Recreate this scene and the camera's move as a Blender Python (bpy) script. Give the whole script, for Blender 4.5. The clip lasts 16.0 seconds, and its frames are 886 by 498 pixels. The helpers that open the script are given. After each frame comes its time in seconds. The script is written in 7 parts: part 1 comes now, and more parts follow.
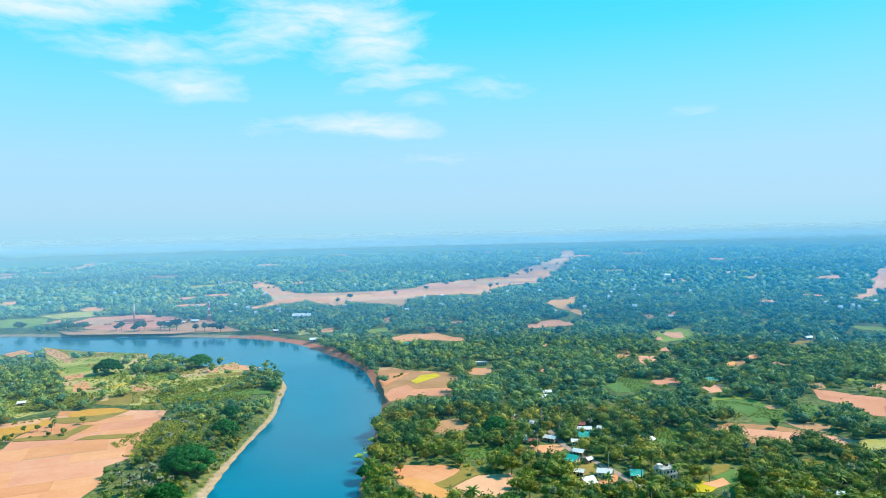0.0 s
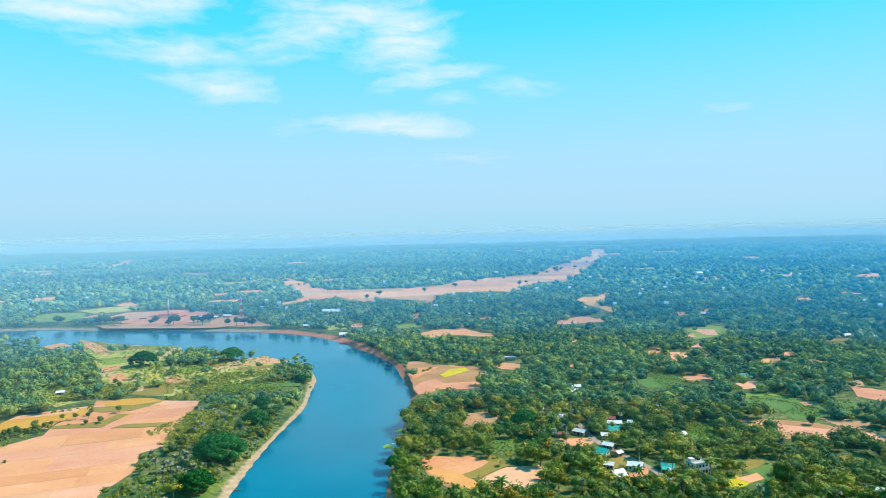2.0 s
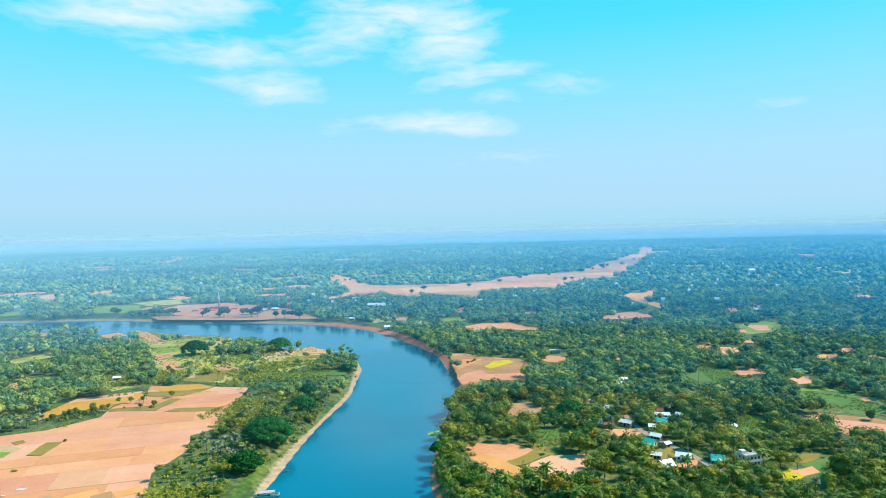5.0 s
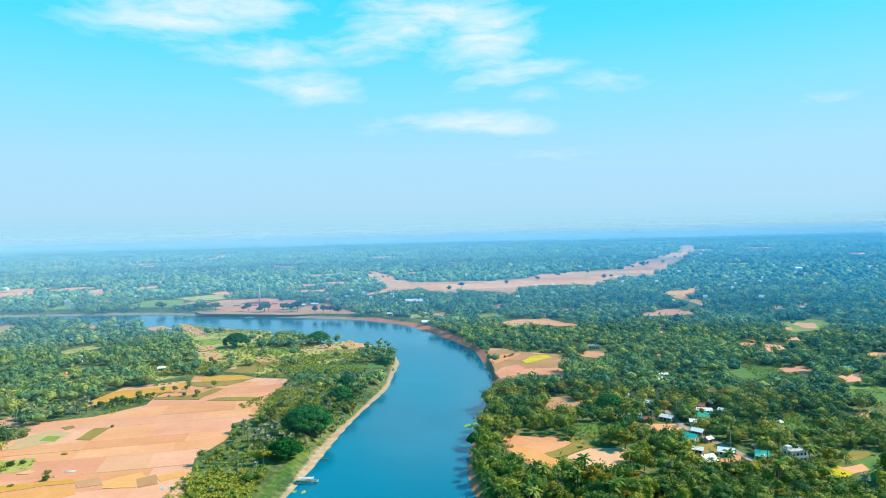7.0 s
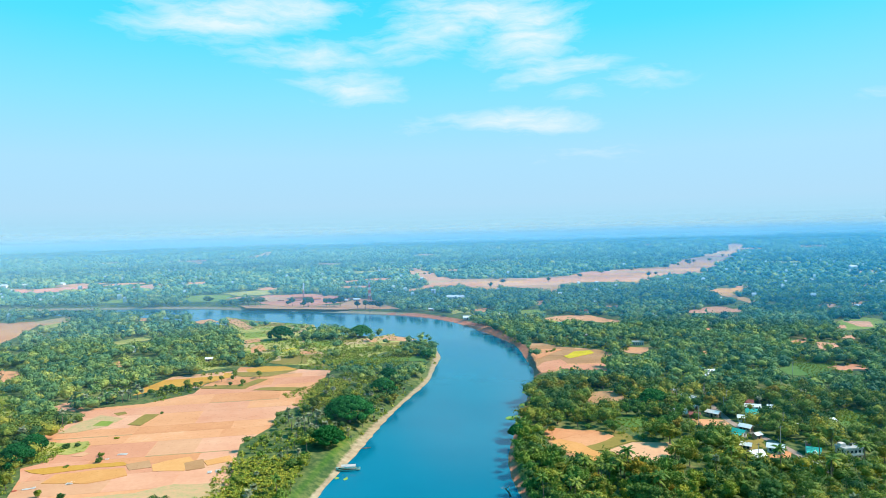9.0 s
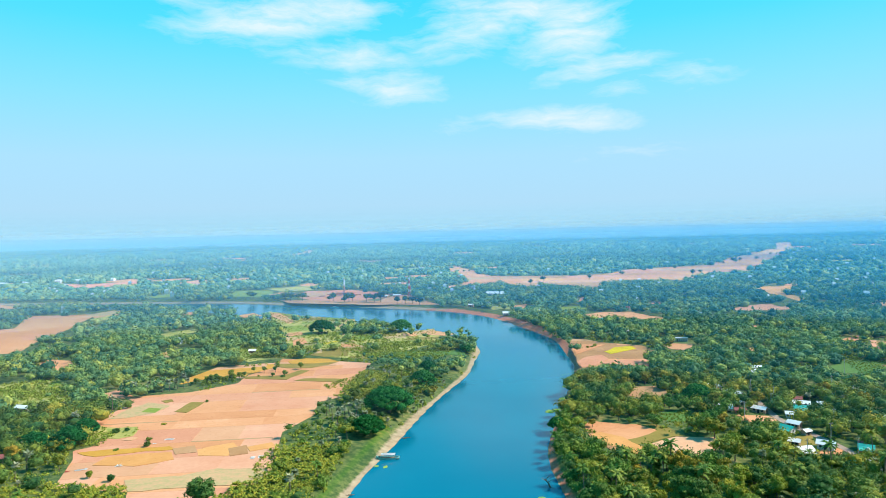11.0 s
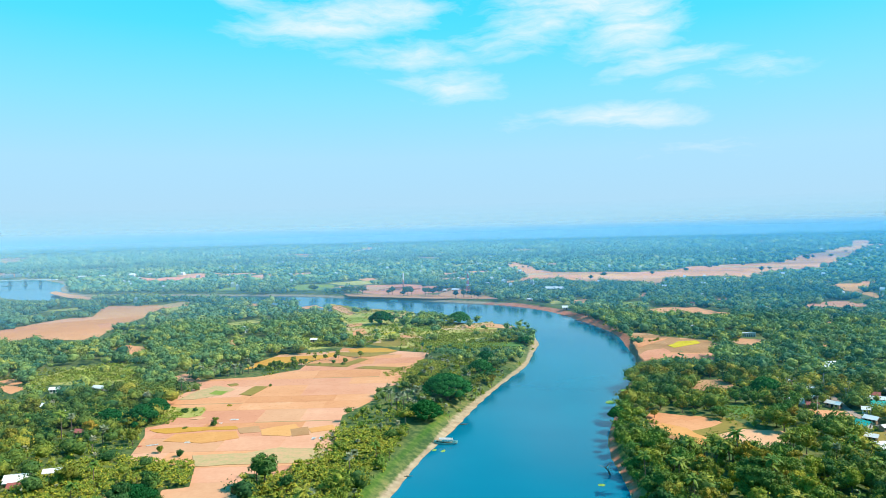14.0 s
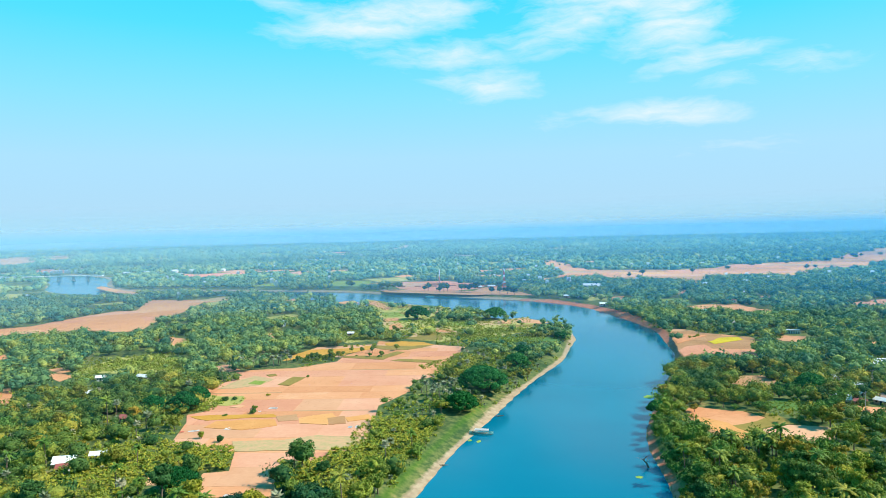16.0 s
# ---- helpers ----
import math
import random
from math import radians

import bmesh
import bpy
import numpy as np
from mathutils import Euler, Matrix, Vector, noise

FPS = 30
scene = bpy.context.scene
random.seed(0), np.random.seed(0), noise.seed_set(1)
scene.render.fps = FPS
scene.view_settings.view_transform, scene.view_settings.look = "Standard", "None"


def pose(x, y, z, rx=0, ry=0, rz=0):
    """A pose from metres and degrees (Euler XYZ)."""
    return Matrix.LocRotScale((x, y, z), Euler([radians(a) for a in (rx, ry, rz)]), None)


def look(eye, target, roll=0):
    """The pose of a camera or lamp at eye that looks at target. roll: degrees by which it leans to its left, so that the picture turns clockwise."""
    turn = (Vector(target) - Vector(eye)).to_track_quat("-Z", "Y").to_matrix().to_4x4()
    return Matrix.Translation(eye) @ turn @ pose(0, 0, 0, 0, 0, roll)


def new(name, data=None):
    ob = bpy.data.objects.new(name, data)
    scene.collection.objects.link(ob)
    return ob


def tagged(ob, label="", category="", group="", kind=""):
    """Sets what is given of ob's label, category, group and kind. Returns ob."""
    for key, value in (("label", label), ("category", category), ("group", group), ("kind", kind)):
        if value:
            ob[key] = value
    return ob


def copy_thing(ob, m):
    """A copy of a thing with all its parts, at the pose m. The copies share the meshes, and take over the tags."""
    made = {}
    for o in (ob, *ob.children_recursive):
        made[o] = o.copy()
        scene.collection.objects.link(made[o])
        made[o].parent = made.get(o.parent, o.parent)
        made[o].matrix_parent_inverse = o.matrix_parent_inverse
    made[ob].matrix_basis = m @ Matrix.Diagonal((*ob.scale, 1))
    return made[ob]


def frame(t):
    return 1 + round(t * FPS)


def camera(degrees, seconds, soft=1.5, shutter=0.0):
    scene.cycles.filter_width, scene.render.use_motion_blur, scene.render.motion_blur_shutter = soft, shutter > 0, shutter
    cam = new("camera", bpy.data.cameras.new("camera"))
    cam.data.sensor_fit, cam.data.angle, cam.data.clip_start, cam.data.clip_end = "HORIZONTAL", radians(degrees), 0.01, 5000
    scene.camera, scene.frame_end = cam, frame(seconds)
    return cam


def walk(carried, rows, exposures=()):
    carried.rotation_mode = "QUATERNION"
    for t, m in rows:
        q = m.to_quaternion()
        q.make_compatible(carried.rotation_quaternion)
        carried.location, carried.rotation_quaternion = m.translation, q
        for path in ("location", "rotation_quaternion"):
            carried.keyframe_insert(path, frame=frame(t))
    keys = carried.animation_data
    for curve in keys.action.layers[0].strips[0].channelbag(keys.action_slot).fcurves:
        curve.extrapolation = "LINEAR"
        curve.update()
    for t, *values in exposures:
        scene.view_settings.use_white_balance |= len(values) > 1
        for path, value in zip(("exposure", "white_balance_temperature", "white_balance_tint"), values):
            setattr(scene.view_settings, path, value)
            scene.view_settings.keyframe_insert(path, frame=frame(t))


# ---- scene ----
cam = camera(66.4, 16.0, soft=0.6)
# seconds, height, yaw, pitch, roll: the camera sinks straight down while it turns
ROWS = [
    (0.0, 120.00, 0.010, -1.583, -1.357),
    (0.5, 119.03, 0.608, -1.587, -1.359),
    (1.0, 118.05, 1.229, -1.592, -1.361),
    (1.5, 117.08, 1.849, -1.596, -1.363),
    (2.0, 116.11, 2.457, -1.600, -1.364),
    (2.5, 115.14, 3.055, -1.604, -1.366),
    (3.0, 114.18, 3.652, -1.608, -1.367),
    (3.5, 113.21, 4.259, -1.612, -1.368),
    (4.0, 112.24, 4.886, -1.616, -1.369),
    (4.5, 111.28, 5.544, -1.620, -1.369),
    (5.0, 110.32, 6.241, -1.624, -1.370),
    (5.5, 109.36, 6.978, -1.627, -1.370),
    (6.0, 108.40, 7.756, -1.631, -1.370),
    (6.5, 107.44, 8.573, -1.634, -1.370),
    (7.0, 106.48, 9.420, -1.638, -1.370),
    (7.5, 105.52, 10.289, -1.641, -1.369),
    (8.0, 104.57, 11.171, -1.645, -1.368),
    (8.5, 103.61, 12.056, -1.648, -1.367),
    (9.0, 102.66, 12.935, -1.651, -1.366),
    (9.5, 101.71, 13.801, -1.655, -1.365),
    (10.0, 100.76, 14.651, -1.658, -1.363),
    (10.5, 99.81, 15.482, -1.661, -1.362),
    (11.0, 98.86, 16.298, -1.664, -1.360),
    (11.5, 97.92, 17.104, -1.667, -1.358),
    (12.0, 96.97, 17.908, -1.670, -1.355),
    (12.5, 96.03, 18.720, -1.672, -1.353),
    (13.0, 95.09, 19.549, -1.675, -1.350),
    (13.5, 94.14, 20.398, -1.678, -1.347),
    (14.0, 93.20, 21.265, -1.681, -1.344),
    (14.5, 92.27, 22.136, -1.683, -1.341),
    (15.0, 91.33, 22.979, -1.686, -1.338),
    (15.5, 90.39, 23.737, -1.688, -1.334),
    (16.0, 89.46, 24.324, -1.690, -1.330),
]
walk(cam, [(t, pose(0, 0, z, 90 + pitch, 0, yaw) @ pose(0, 0, 0, 0, 0, roll)) for t, z, yaw, pitch, roll in ROWS])

# ---- light ----
scene.view_settings.exposure = 0.62
SUN_AZ, SUN_EL = radians(72), radians(43)          # azimuth from +Y towards +X
sun_way = Vector((math.sin(SUN_AZ) * math.cos(SUN_EL), math.cos(SUN_AZ) * math.cos(SUN_EL), math.sin(SUN_EL)))
sun = new("sun", bpy.data.lights.new("sun", "SUN"))
sun.data.energy, sun.data.angle, sun.data.color = 5.0, radians(0.6), (1.0, 0.91, 0.78)
sun.matrix_world = look(sun_way * 200, (0, 0, 0))


def link(nt, a, b):
    nt.links.new(a, b)


def node(nt, kind, **values):
    n = nt.nodes.new(kind)
    for key, value in values.items():
        n.inputs[key.replace("_", " ")].default_value = value
    return n


def math_node(nt, op, a, b=None, c=None, clamp=False):
    n = nt.nodes.new("ShaderNodeMath")
    n.operation, n.use_clamp = op, clamp
    for i, v in enumerate((a, b, c)):
        if v is None:
            continue
        if isinstance(v, (int, float)):
            n.inputs[i].default_value = v
        else:
            link(nt, v, n.inputs[i])
    return n.outputs[0]


def ramp(nt, fac, stops, smooth=False):
    n = nt.nodes.new("ShaderNodeValToRGB")
    n.color_ramp.interpolation = "EASE" if smooth else "LINEAR"
    e = n.color_ramp.elements
    while len(e) < len(stops):
        e.new(0.5)
    for el, (p, c) in zip(e, stops):
        el.position = p
        el.color = (*c, 1) if len(c) == 3 else c
    link(nt, fac, n.inputs[0])
    return n.outputs[0]


def mix(nt, fac, a, b, blend="MIX"):
    n = nt.nodes.new("ShaderNodeMix")
    n.data_type, n.blend_type = "RGBA", blend
    for i, v in ((0, fac), (6, a), (7, b)):
        if isinstance(v, (int, float)):
            n.inputs[i].default_value = v
        elif isinstance(v, tuple):
            n.inputs[i].default_value = (*v, 1)
        else:
            link(nt, v, n.inputs[i])
    return n.outputs[2]


def build_world():
    world = bpy.data.worlds.new("sky")
    scene.world = world
    world.use_nodes = True
    nt = world.node_tree
    nt.nodes.clear()
    out = nt.nodes.new("ShaderNodeOutputWorld")
    bg = nt.nodes.new("ShaderNodeBackground")
    link(nt, bg.outputs[0], out.inputs[0])
    tc = nt.nodes.new("ShaderNodeTexCoord")
    xyz = nt.nodes.new("ShaderNodeSeparateXYZ")
    link(nt, tc.outputs["Generated"], xyz.inputs[0])
    x, y, z = xyz.outputs
    elev = math_node(nt, "MULTIPLY", math_node(nt, "ARCSINE", z), 180 / math.pi)
    azim = math_node(nt, "MULTIPLY", math_node(nt, "ARCTAN2", x, y), 180 / math.pi)
    # clear sky: pale haze over the horizon, deep cyan above
    grad = ramp(nt, math_node(nt, "DIVIDE", elev, 60.0, clamp=True), [
        (0.0, (0.36, 0.70, 0.90)), (0.035, (0.42, 0.71, 0.93)), (0.10, (0.40, 0.74, 0.98)), (0.18, (0.25, 0.76, 1.0)),
        (0.27, (0.085, 0.74, 1.0)), (0.36, (0.02, 0.68, 1.0)), (1.0, (0.02, 0.40, 0.85))])
    sky = nt.nodes.new("ShaderNodeTexSky")
    sky.sky_type, sky.sun_disc = "NISHITA", False
    sky.sun_elevation, sky.sun_rotation = SUN_EL, SUN_AZ
    nishita = mix(nt, 1.0, sky.outputs[0], (0.10, 0.10, 0.10), "MULTIPLY")
    base = mix(nt, 0.04, grad, nishita)
    # wisps of high cloud: stretched noise inside soft patches (azimuth, elevation, half sizes, slant)
    uv = nt.nodes.new("ShaderNodeCombineXYZ")
    link(nt, azim, uv.inputs[0])
    link(nt, elev, uv.inputs[1])
    warp = node(nt, "ShaderNodeTexNoise", Scale=0.22, Detail=3.0)
    link(nt, uv.outputs[0], warp.inputs["Vector"])
    shift = nt.nodes.new("ShaderNodeVectorMath")
    shift.operation = "MULTIPLY_ADD"
    link(nt, warp.outputs["Color"], shift.inputs[0])
    shift.inputs[1].default_value = (4.0, 2.2, 0)
    link(nt, uv.outputs[0], shift.inputs[2])
    turn = nt.nodes.new("ShaderNodeMapping")
    turn.inputs["Rotation"].default_value = (0, 0, radians(-9))
    turn.inputs["Scale"].default_value = (0.15, 0.62, 1)
    link(nt, shift.outputs[0], turn.inputs["Vector"])
    wisp = node(nt, "ShaderNodeTexNoise", Scale=1.0, Detail=7.0, Roughness=0.62)
    link(nt, turn.outputs[0], wisp.inputs["Vector"])
    total = None
    for az, el, ha, he, slant, power in CLOUDS:
        dx = math_node(nt, "SUBTRACT", azim, az)
        dy = math_node(nt, "SUBTRACT", math_node(nt, "SUBTRACT", elev, el), math_node(nt, "MULTIPLY", dx, slant))
        r = math_node(nt, "ADD", math_node(nt, "POWER", math_node(nt, "ABSOLUTE", math_node(nt, "DIVIDE", dx, ha)), 2.0),
                      math_node(nt, "POWER", math_node(nt, "ABSOLUTE", math_node(nt, "DIVIDE", dy, he)), 2.0))
        m = math_node(nt, "MULTIPLY", math_node(nt, "SUBTRACT", 1.0, r, clamp=True), power)
        total = m if total is None else math_node(nt, "MAXIMUM", total, m)
    lean = math_node(nt, "MULTIPLY_ADD", total, 1.2, -0.46)
    dens = math_node(nt, "ADD", math_node(nt, "MULTIPLY", math_node(nt, "SUBTRACT", wisp.outputs[0], 0.5), 2.6), lean, clamp=True)
    dens = math_node(nt, "MULTIPLY", math_node(nt, "MULTIPLY", dens, math_node(nt, "POWER", total, 0.6)), 0.86)
    link(nt, mix(nt, dens, base, (0.86, 0.93, 1.0)), bg.inputs[0])
    bg.inputs[1].default_value = 0.69


CLOUDS = [(-5.4, 15.6, 6.8, 4.2, 0.05, 1.0), (-10.5, 17.6, 11.0, 3.2, 0.16, 0.98), (-24.0, 14.3, 10.0, 2.2, -0.05, 0.80), (-20.0, 11.9, 7.2, 2.5, -0.10, 0.86),
          (-5.7, 8.8, 9.5, 1.7, -0.02, 0.92), (-29.0, 17.2, 13.0, 2.9, 0.10, 1.0), (20.2, 9.1, 2.6, 0.8, 0.0, 0.64), (-33.5, 17.2, 9.0, 1.8, -0.14, 0.85),
          (1.5, 11.4, 10.0, 1.6, 0.07, 0.72), (-1.0, 6.0, 8.0, 1.5, 0.0, 0.50), (-15.0, 15.4, 9.0, 2.2, 0.12, 0.85), (-3.0, 12.8, 7.5, 1.7, 0.10, 0.82), (-15.5, 8.6, 5.0, 1.3, -0.1, 0.55)]
build_world()

# ---- materials ----
def material(name, colours, scale=0.3, rough=0.85, bump=0.0, spec=0.2, spread=None, fine=None, detail=5.0, metal=0.0, bump_scale=None):
    """Ground-like surface: a ramp over noise at two scales; spread: 'object' or 'island' shifts the ramp per piece."""
    m = bpy.data.materials.new(name)
    m.use_nodes = True
    nt = m.node_tree
    p = nt.nodes["Principled BSDF"]
    tc = nt.nodes.new("ShaderNodeTexCoord")
    geo = nt.nodes.new("ShaderNodeNewGeometry")
    n1 = node(nt, "ShaderNodeTexNoise", Scale=scale, Detail=detail, Roughness=0.6)
    link(nt, geo.outputs["Position"], n1.inputs["Vector"])
    n2 = node(nt, "ShaderNodeTexNoise", Scale=fine or scale * 7, Detail=3.0)
    link(nt, geo.outputs["Position"], n2.inputs["Vector"])
    f = math_node(nt, "ADD", math_node(nt, "MULTIPLY", n1.outputs[0], 0.65), math_node(nt, "MULTIPLY", n2.outputs[0], 0.35))
    f = math_node(nt, "MULTIPLY_ADD", f, 2.4, -0.7)
    if spread:
        tint = nt.nodes.new("ShaderNodeAttribute")
        tint.attribute_name = "tint"
        own, isle = nt.nodes.new("ShaderNodeObjectInfo").outputs["Random"], geo.outputs["Random Per Island"]
        a, b, c = {"object": (0.55, 0.45, 0.0), "island": (0.45, 0.0, 0.55), "leaf": (0.14, 0.78, 0.12), "wood": (0.25, 0.65, 0.1)}[spread]
        own = tint.outputs["Fac"] if spread == "wood" else own
        f = math_node(nt, "ADD", math_node(nt, "MULTIPLY", f, a), math_node(nt, "ADD", math_node(nt, "MULTIPLY", own, b), math_node(nt, "MULTIPLY", isle, c)))
    k = len(colours) - 1
    col = ramp(nt, f, [(i / k, c) for i, c in enumerate(colours)])
    link(nt, col, p.inputs["Base Color"])
    p.inputs["Roughness"].default_value = rough
    p.inputs["Metallic"].default_value = metal
    p.inputs["Specular IOR Level"].default_value = spec
    if bump:
        b = nt.nodes.new("ShaderNodeBump")
        b.inputs["Strength"].default_value = 0.6
        b.inputs["Distance"].default_value = bump
        if bump_scale:
            n3 = node(nt, "ShaderNodeTexNoise", Scale=bump_scale, Detail=4.0)
            link(nt, geo.outputs["Position"], n3.inputs["Vector"])
            link(nt, n3.outputs[0], b.inputs["Height"])
        else:
            link(nt, n2.outputs[0], b.inputs["Height"])
        link(nt, b.outputs[0], p.inputs["Normal"])
    return m


def leafy(m, amount=0.35, grain=1.5, soft=False):
    """Leaf by leaf mottling with gap shade painted in, and light let through the thin leaves."""
    nt = m.node_tree
    p, out = nt.nodes["Principled BSDF"], nt.nodes["Material Output"]
    p.inputs["Specular IOR Level"].default_value = 0.08
    colour = p.inputs["Base Color"].links[0].from_socket
    geo = nt.nodes.new("ShaderNodeNewGeometry")
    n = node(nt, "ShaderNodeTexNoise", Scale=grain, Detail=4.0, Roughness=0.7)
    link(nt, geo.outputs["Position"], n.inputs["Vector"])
    # cool dark stops paint shade between leaves, warm bright ones sunlit leaves
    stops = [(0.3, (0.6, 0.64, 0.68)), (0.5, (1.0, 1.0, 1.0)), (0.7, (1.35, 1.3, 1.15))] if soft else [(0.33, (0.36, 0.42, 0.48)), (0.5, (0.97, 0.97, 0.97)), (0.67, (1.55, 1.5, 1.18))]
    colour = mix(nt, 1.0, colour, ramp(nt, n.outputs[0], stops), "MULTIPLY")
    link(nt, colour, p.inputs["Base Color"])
    t = nt.nodes.new("ShaderNodeBsdfTranslucent")
    link(nt, mix(nt, 1.0, colour, (1.0, 1.1, 0.6), "MULTIPLY"), t.inputs[0])
    s = nt.nodes.new("ShaderNodeMixShader")
    s.inputs[0].default_value = amount
    link(nt, p.outputs[0], s.inputs[1])
    link(nt, t.outputs[0], s.inputs[2])
    link(nt, s.outputs[0], out.inputs[0])


M = {}
M["leaf_dark"] = material("dark foliage", [(0.004, 0.036, 0.028), (0.010, 0.058, 0.036), (0.023, 0.088, 0.038), (0.052, 0.125, 0.034), (0.13, 0.175, 0.028)], 0.5, 0.6, 0.25, 0.25, "leaf", 2.2)
M["leaf_mid"] = material("mixed foliage", [(0.020, 0.085, 0.032), (0.058, 0.140, 0.036), (0.135, 0.205, 0.036), (0.23, 0.265, 0.034), (0.37, 0.30, 0.030)], 0.5, 0.6, 0.25, 0.25, "leaf", 2.2)
M["leaf_olive"] = material("olive autumn foliage", [(0.085, 0.14, 0.036), (0.16, 0.20, 0.036), (0.26, 0.235, 0.036), (0.40, 0.255, 0.034)], 0.5, 0.6, 0.25, 0.25, "leaf", 2.2)
M["leaf_bamboo"] = material("bamboo foliage", [(0.050, 0.160, 0.048), (0.100, 0.220, 0.050), (0.18, 0.265, 0.046), (0.29, 0.29, 0.038)], 0.5, 0.6, 0.2, 0.25, "leaf", 2.6)
M["leaf_palm"] = material("palm fronds", [(0.045, 0.120, 0.022), (0.099, 0.180, 0.029), (0.180, 0.239, 0.043), (0.306, 0.259, 0.036)], 0.6, 0.5, 0.0, 0.35, "leaf", 3.0)
M["leaf_fan"] = material("grey fan palm leaves", [(0.108, 0.153, 0.081), (0.180, 0.216, 0.126), (0.261, 0.279, 0.180), (0.324, 0.306, 0.198)], 0.6, 0.5, 0.0, 0.35, "leaf", 3.0)
M["leaf_banana"] = material("banana leaves", [(0.045, 0.115, 0.022), (0.125, 0.190, 0.026), (0.22, 0.25, 0.030), (0.33, 0.29, 0.034), (0.36, 0.25, 0.060)], 0.5, 0.5, 0.0, 0.35, "island", 2.5)
M["leaf_rain"] = material("deep green umbrella crown", [(0.008, 0.082, 0.022), (0.013, 0.115, 0.029), (0.027, 0.159, 0.032), (0.052, 0.202, 0.034)], 0.45, 0.6, 0.25, 0.25, "leaf", 1.8)
# woods and middle canopy: haze of distance put into bluer leaf colours
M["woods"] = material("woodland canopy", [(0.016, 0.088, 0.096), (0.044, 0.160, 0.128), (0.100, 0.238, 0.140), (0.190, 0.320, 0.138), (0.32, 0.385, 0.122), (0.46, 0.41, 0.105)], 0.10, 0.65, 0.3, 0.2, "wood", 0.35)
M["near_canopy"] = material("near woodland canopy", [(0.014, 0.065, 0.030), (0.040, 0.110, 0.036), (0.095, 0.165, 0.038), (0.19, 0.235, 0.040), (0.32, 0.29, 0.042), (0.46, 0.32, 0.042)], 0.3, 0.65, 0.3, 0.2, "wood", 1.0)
M["hazed_mid_canopy"] = material("middle canopy with painted haze", [(0.018, 0.085, 0.066), (0.050, 0.150, 0.086), (0.115, 0.225, 0.092), (0.21, 0.305, 0.090), (0.33, 0.365, 0.082), (0.46, 0.385, 0.072)], 0.2, 0.65, 0.3, 0.2, "wood", 0.6)
M["bark"] = material("grey brown bark", [(0.08, 0.06, 0.045), (0.15, 0.12, 0.09), (0.22, 0.18, 0.14)], 1.5, 0.9, 0.03)
M["scrub"] = material("scrub", [(0.10, 0.18, 0.028), (0.19, 0.26, 0.034), (0.30, 0.32, 0.045), (0.40, 0.34, 0.07)], 0.08, 0.8, 0.2, 0.15, "island", 0.7)
M["tan"] = material("dry ploughed earth", [(0.44, 0.185, 0.078), (0.53, 0.235, 0.108), (0.59, 0.285, 0.142), (0.63, 0.38, 0.22)], 0.05, 0.95, 0.04, 0.1, "object", 0.7)
M["tan_rose"] = material("pinkish dry earth", [(0.46, 0.19, 0.105), (0.53, 0.235, 0.135), (0.58, 0.29, 0.175), (0.62, 0.36, 0.23)], 0.05, 0.95, 0.04, 0.1, "object", 0.7)
M["tan_pale"] = material("pale dusty earth", [(0.45, 0.22, 0.12), (0.52, 0.265, 0.145), (0.57, 0.31, 0.175), (0.60, 0.37, 0.22)], 0.05, 0.95, 0.03, 0.1, "object", 0.7)
M["tan_gold"] = material("golden stubble", [(0.47, 0.21, 0.065), (0.55, 0.26, 0.085), (0.61, 0.315, 0.12), (0.63, 0.37, 0.18)], 0.08, 0.95, 0.04, 0.1, "object", 0.9)
M["tan_brown"] = material("moist brown earth", [(0.27, 0.14, 0.06), (0.36, 0.19, 0.085), (0.42, 0.235, 0.12), (0.46, 0.29, 0.16)], 0.06, 0.95, 0.04, 0.1, "object", 0.8)
M["sand"] = material("pale river sand", [(0.437, 0.202, 0.101), (0.521, 0.260, 0.134), (0.571, 0.311, 0.168), (0.554, 0.353, 0.176)], 0.02, 0.95, 0.0, 0.1, "object", 0.25)
M["ochre"] = material("ripe golden crop", [(0.410, 0.197, 0.033), (0.476, 0.246, 0.041), (0.525, 0.295, 0.057)], 0.15, 0.9, 0.06, 0.1, None, 1.5)
M["yellow"] = material("yellow mustard crop", [(0.344, 0.279, 0.016), (0.476, 0.369, 0.016), (0.574, 0.426, 0.025)], 0.12, 0.9, 0.08, 0.1, None, 1.2)
M["olive"] = material("olive stubble", [(0.164, 0.131, 0.033), (0.230, 0.172, 0.041), (0.295, 0.213, 0.057)], 0.15, 0.95, 0.05, 0.1, None, 1.5)
M["green"] = material("green crop", [(0.053, 0.124, 0.022), (0.082, 0.163, 0.030), (0.128, 0.194, 0.045)], 0.12, 0.8, 0.12, 0.15, None, 1.3)
M["lime"] = material("young rice", [(0.136, 0.196, 0.025), (0.187, 0.246, 0.034), (0.238, 0.272, 0.051)], 0.12, 0.8, 0.06, 0.15, None, 1.3)
M["grass"] = material("rough grass", [(0.18, 0.21, 0.05), (0.28, 0.28, 0.07), (0.39, 0.34, 0.10), (0.48, 0.37, 0.16)], 0.06, 0.9, 0.05, 0.1, None, 0.8)
M["palegreen"] = material("thin sprouting field", [(0.286, 0.277, 0.118), (0.386, 0.302, 0.143), (0.487, 0.302, 0.160), (0.554, 0.302, 0.160)], 0.35, 0.95, 0.03, 0.1, None, 1.0)
M["red"] = material("red earth", [(0.306, 0.111, 0.060), (0.408, 0.162, 0.085), (0.493, 0.238, 0.145)], 0.1, 0.95, 0.04, 0.1, None, 1.0)
M["pink"] = material("pink brick dust", [(0.568, 0.189, 0.112), (0.654, 0.258, 0.155), (0.688, 0.344, 0.224)], 0.04, 0.95, 0.0, 0.1, None, 0.3)
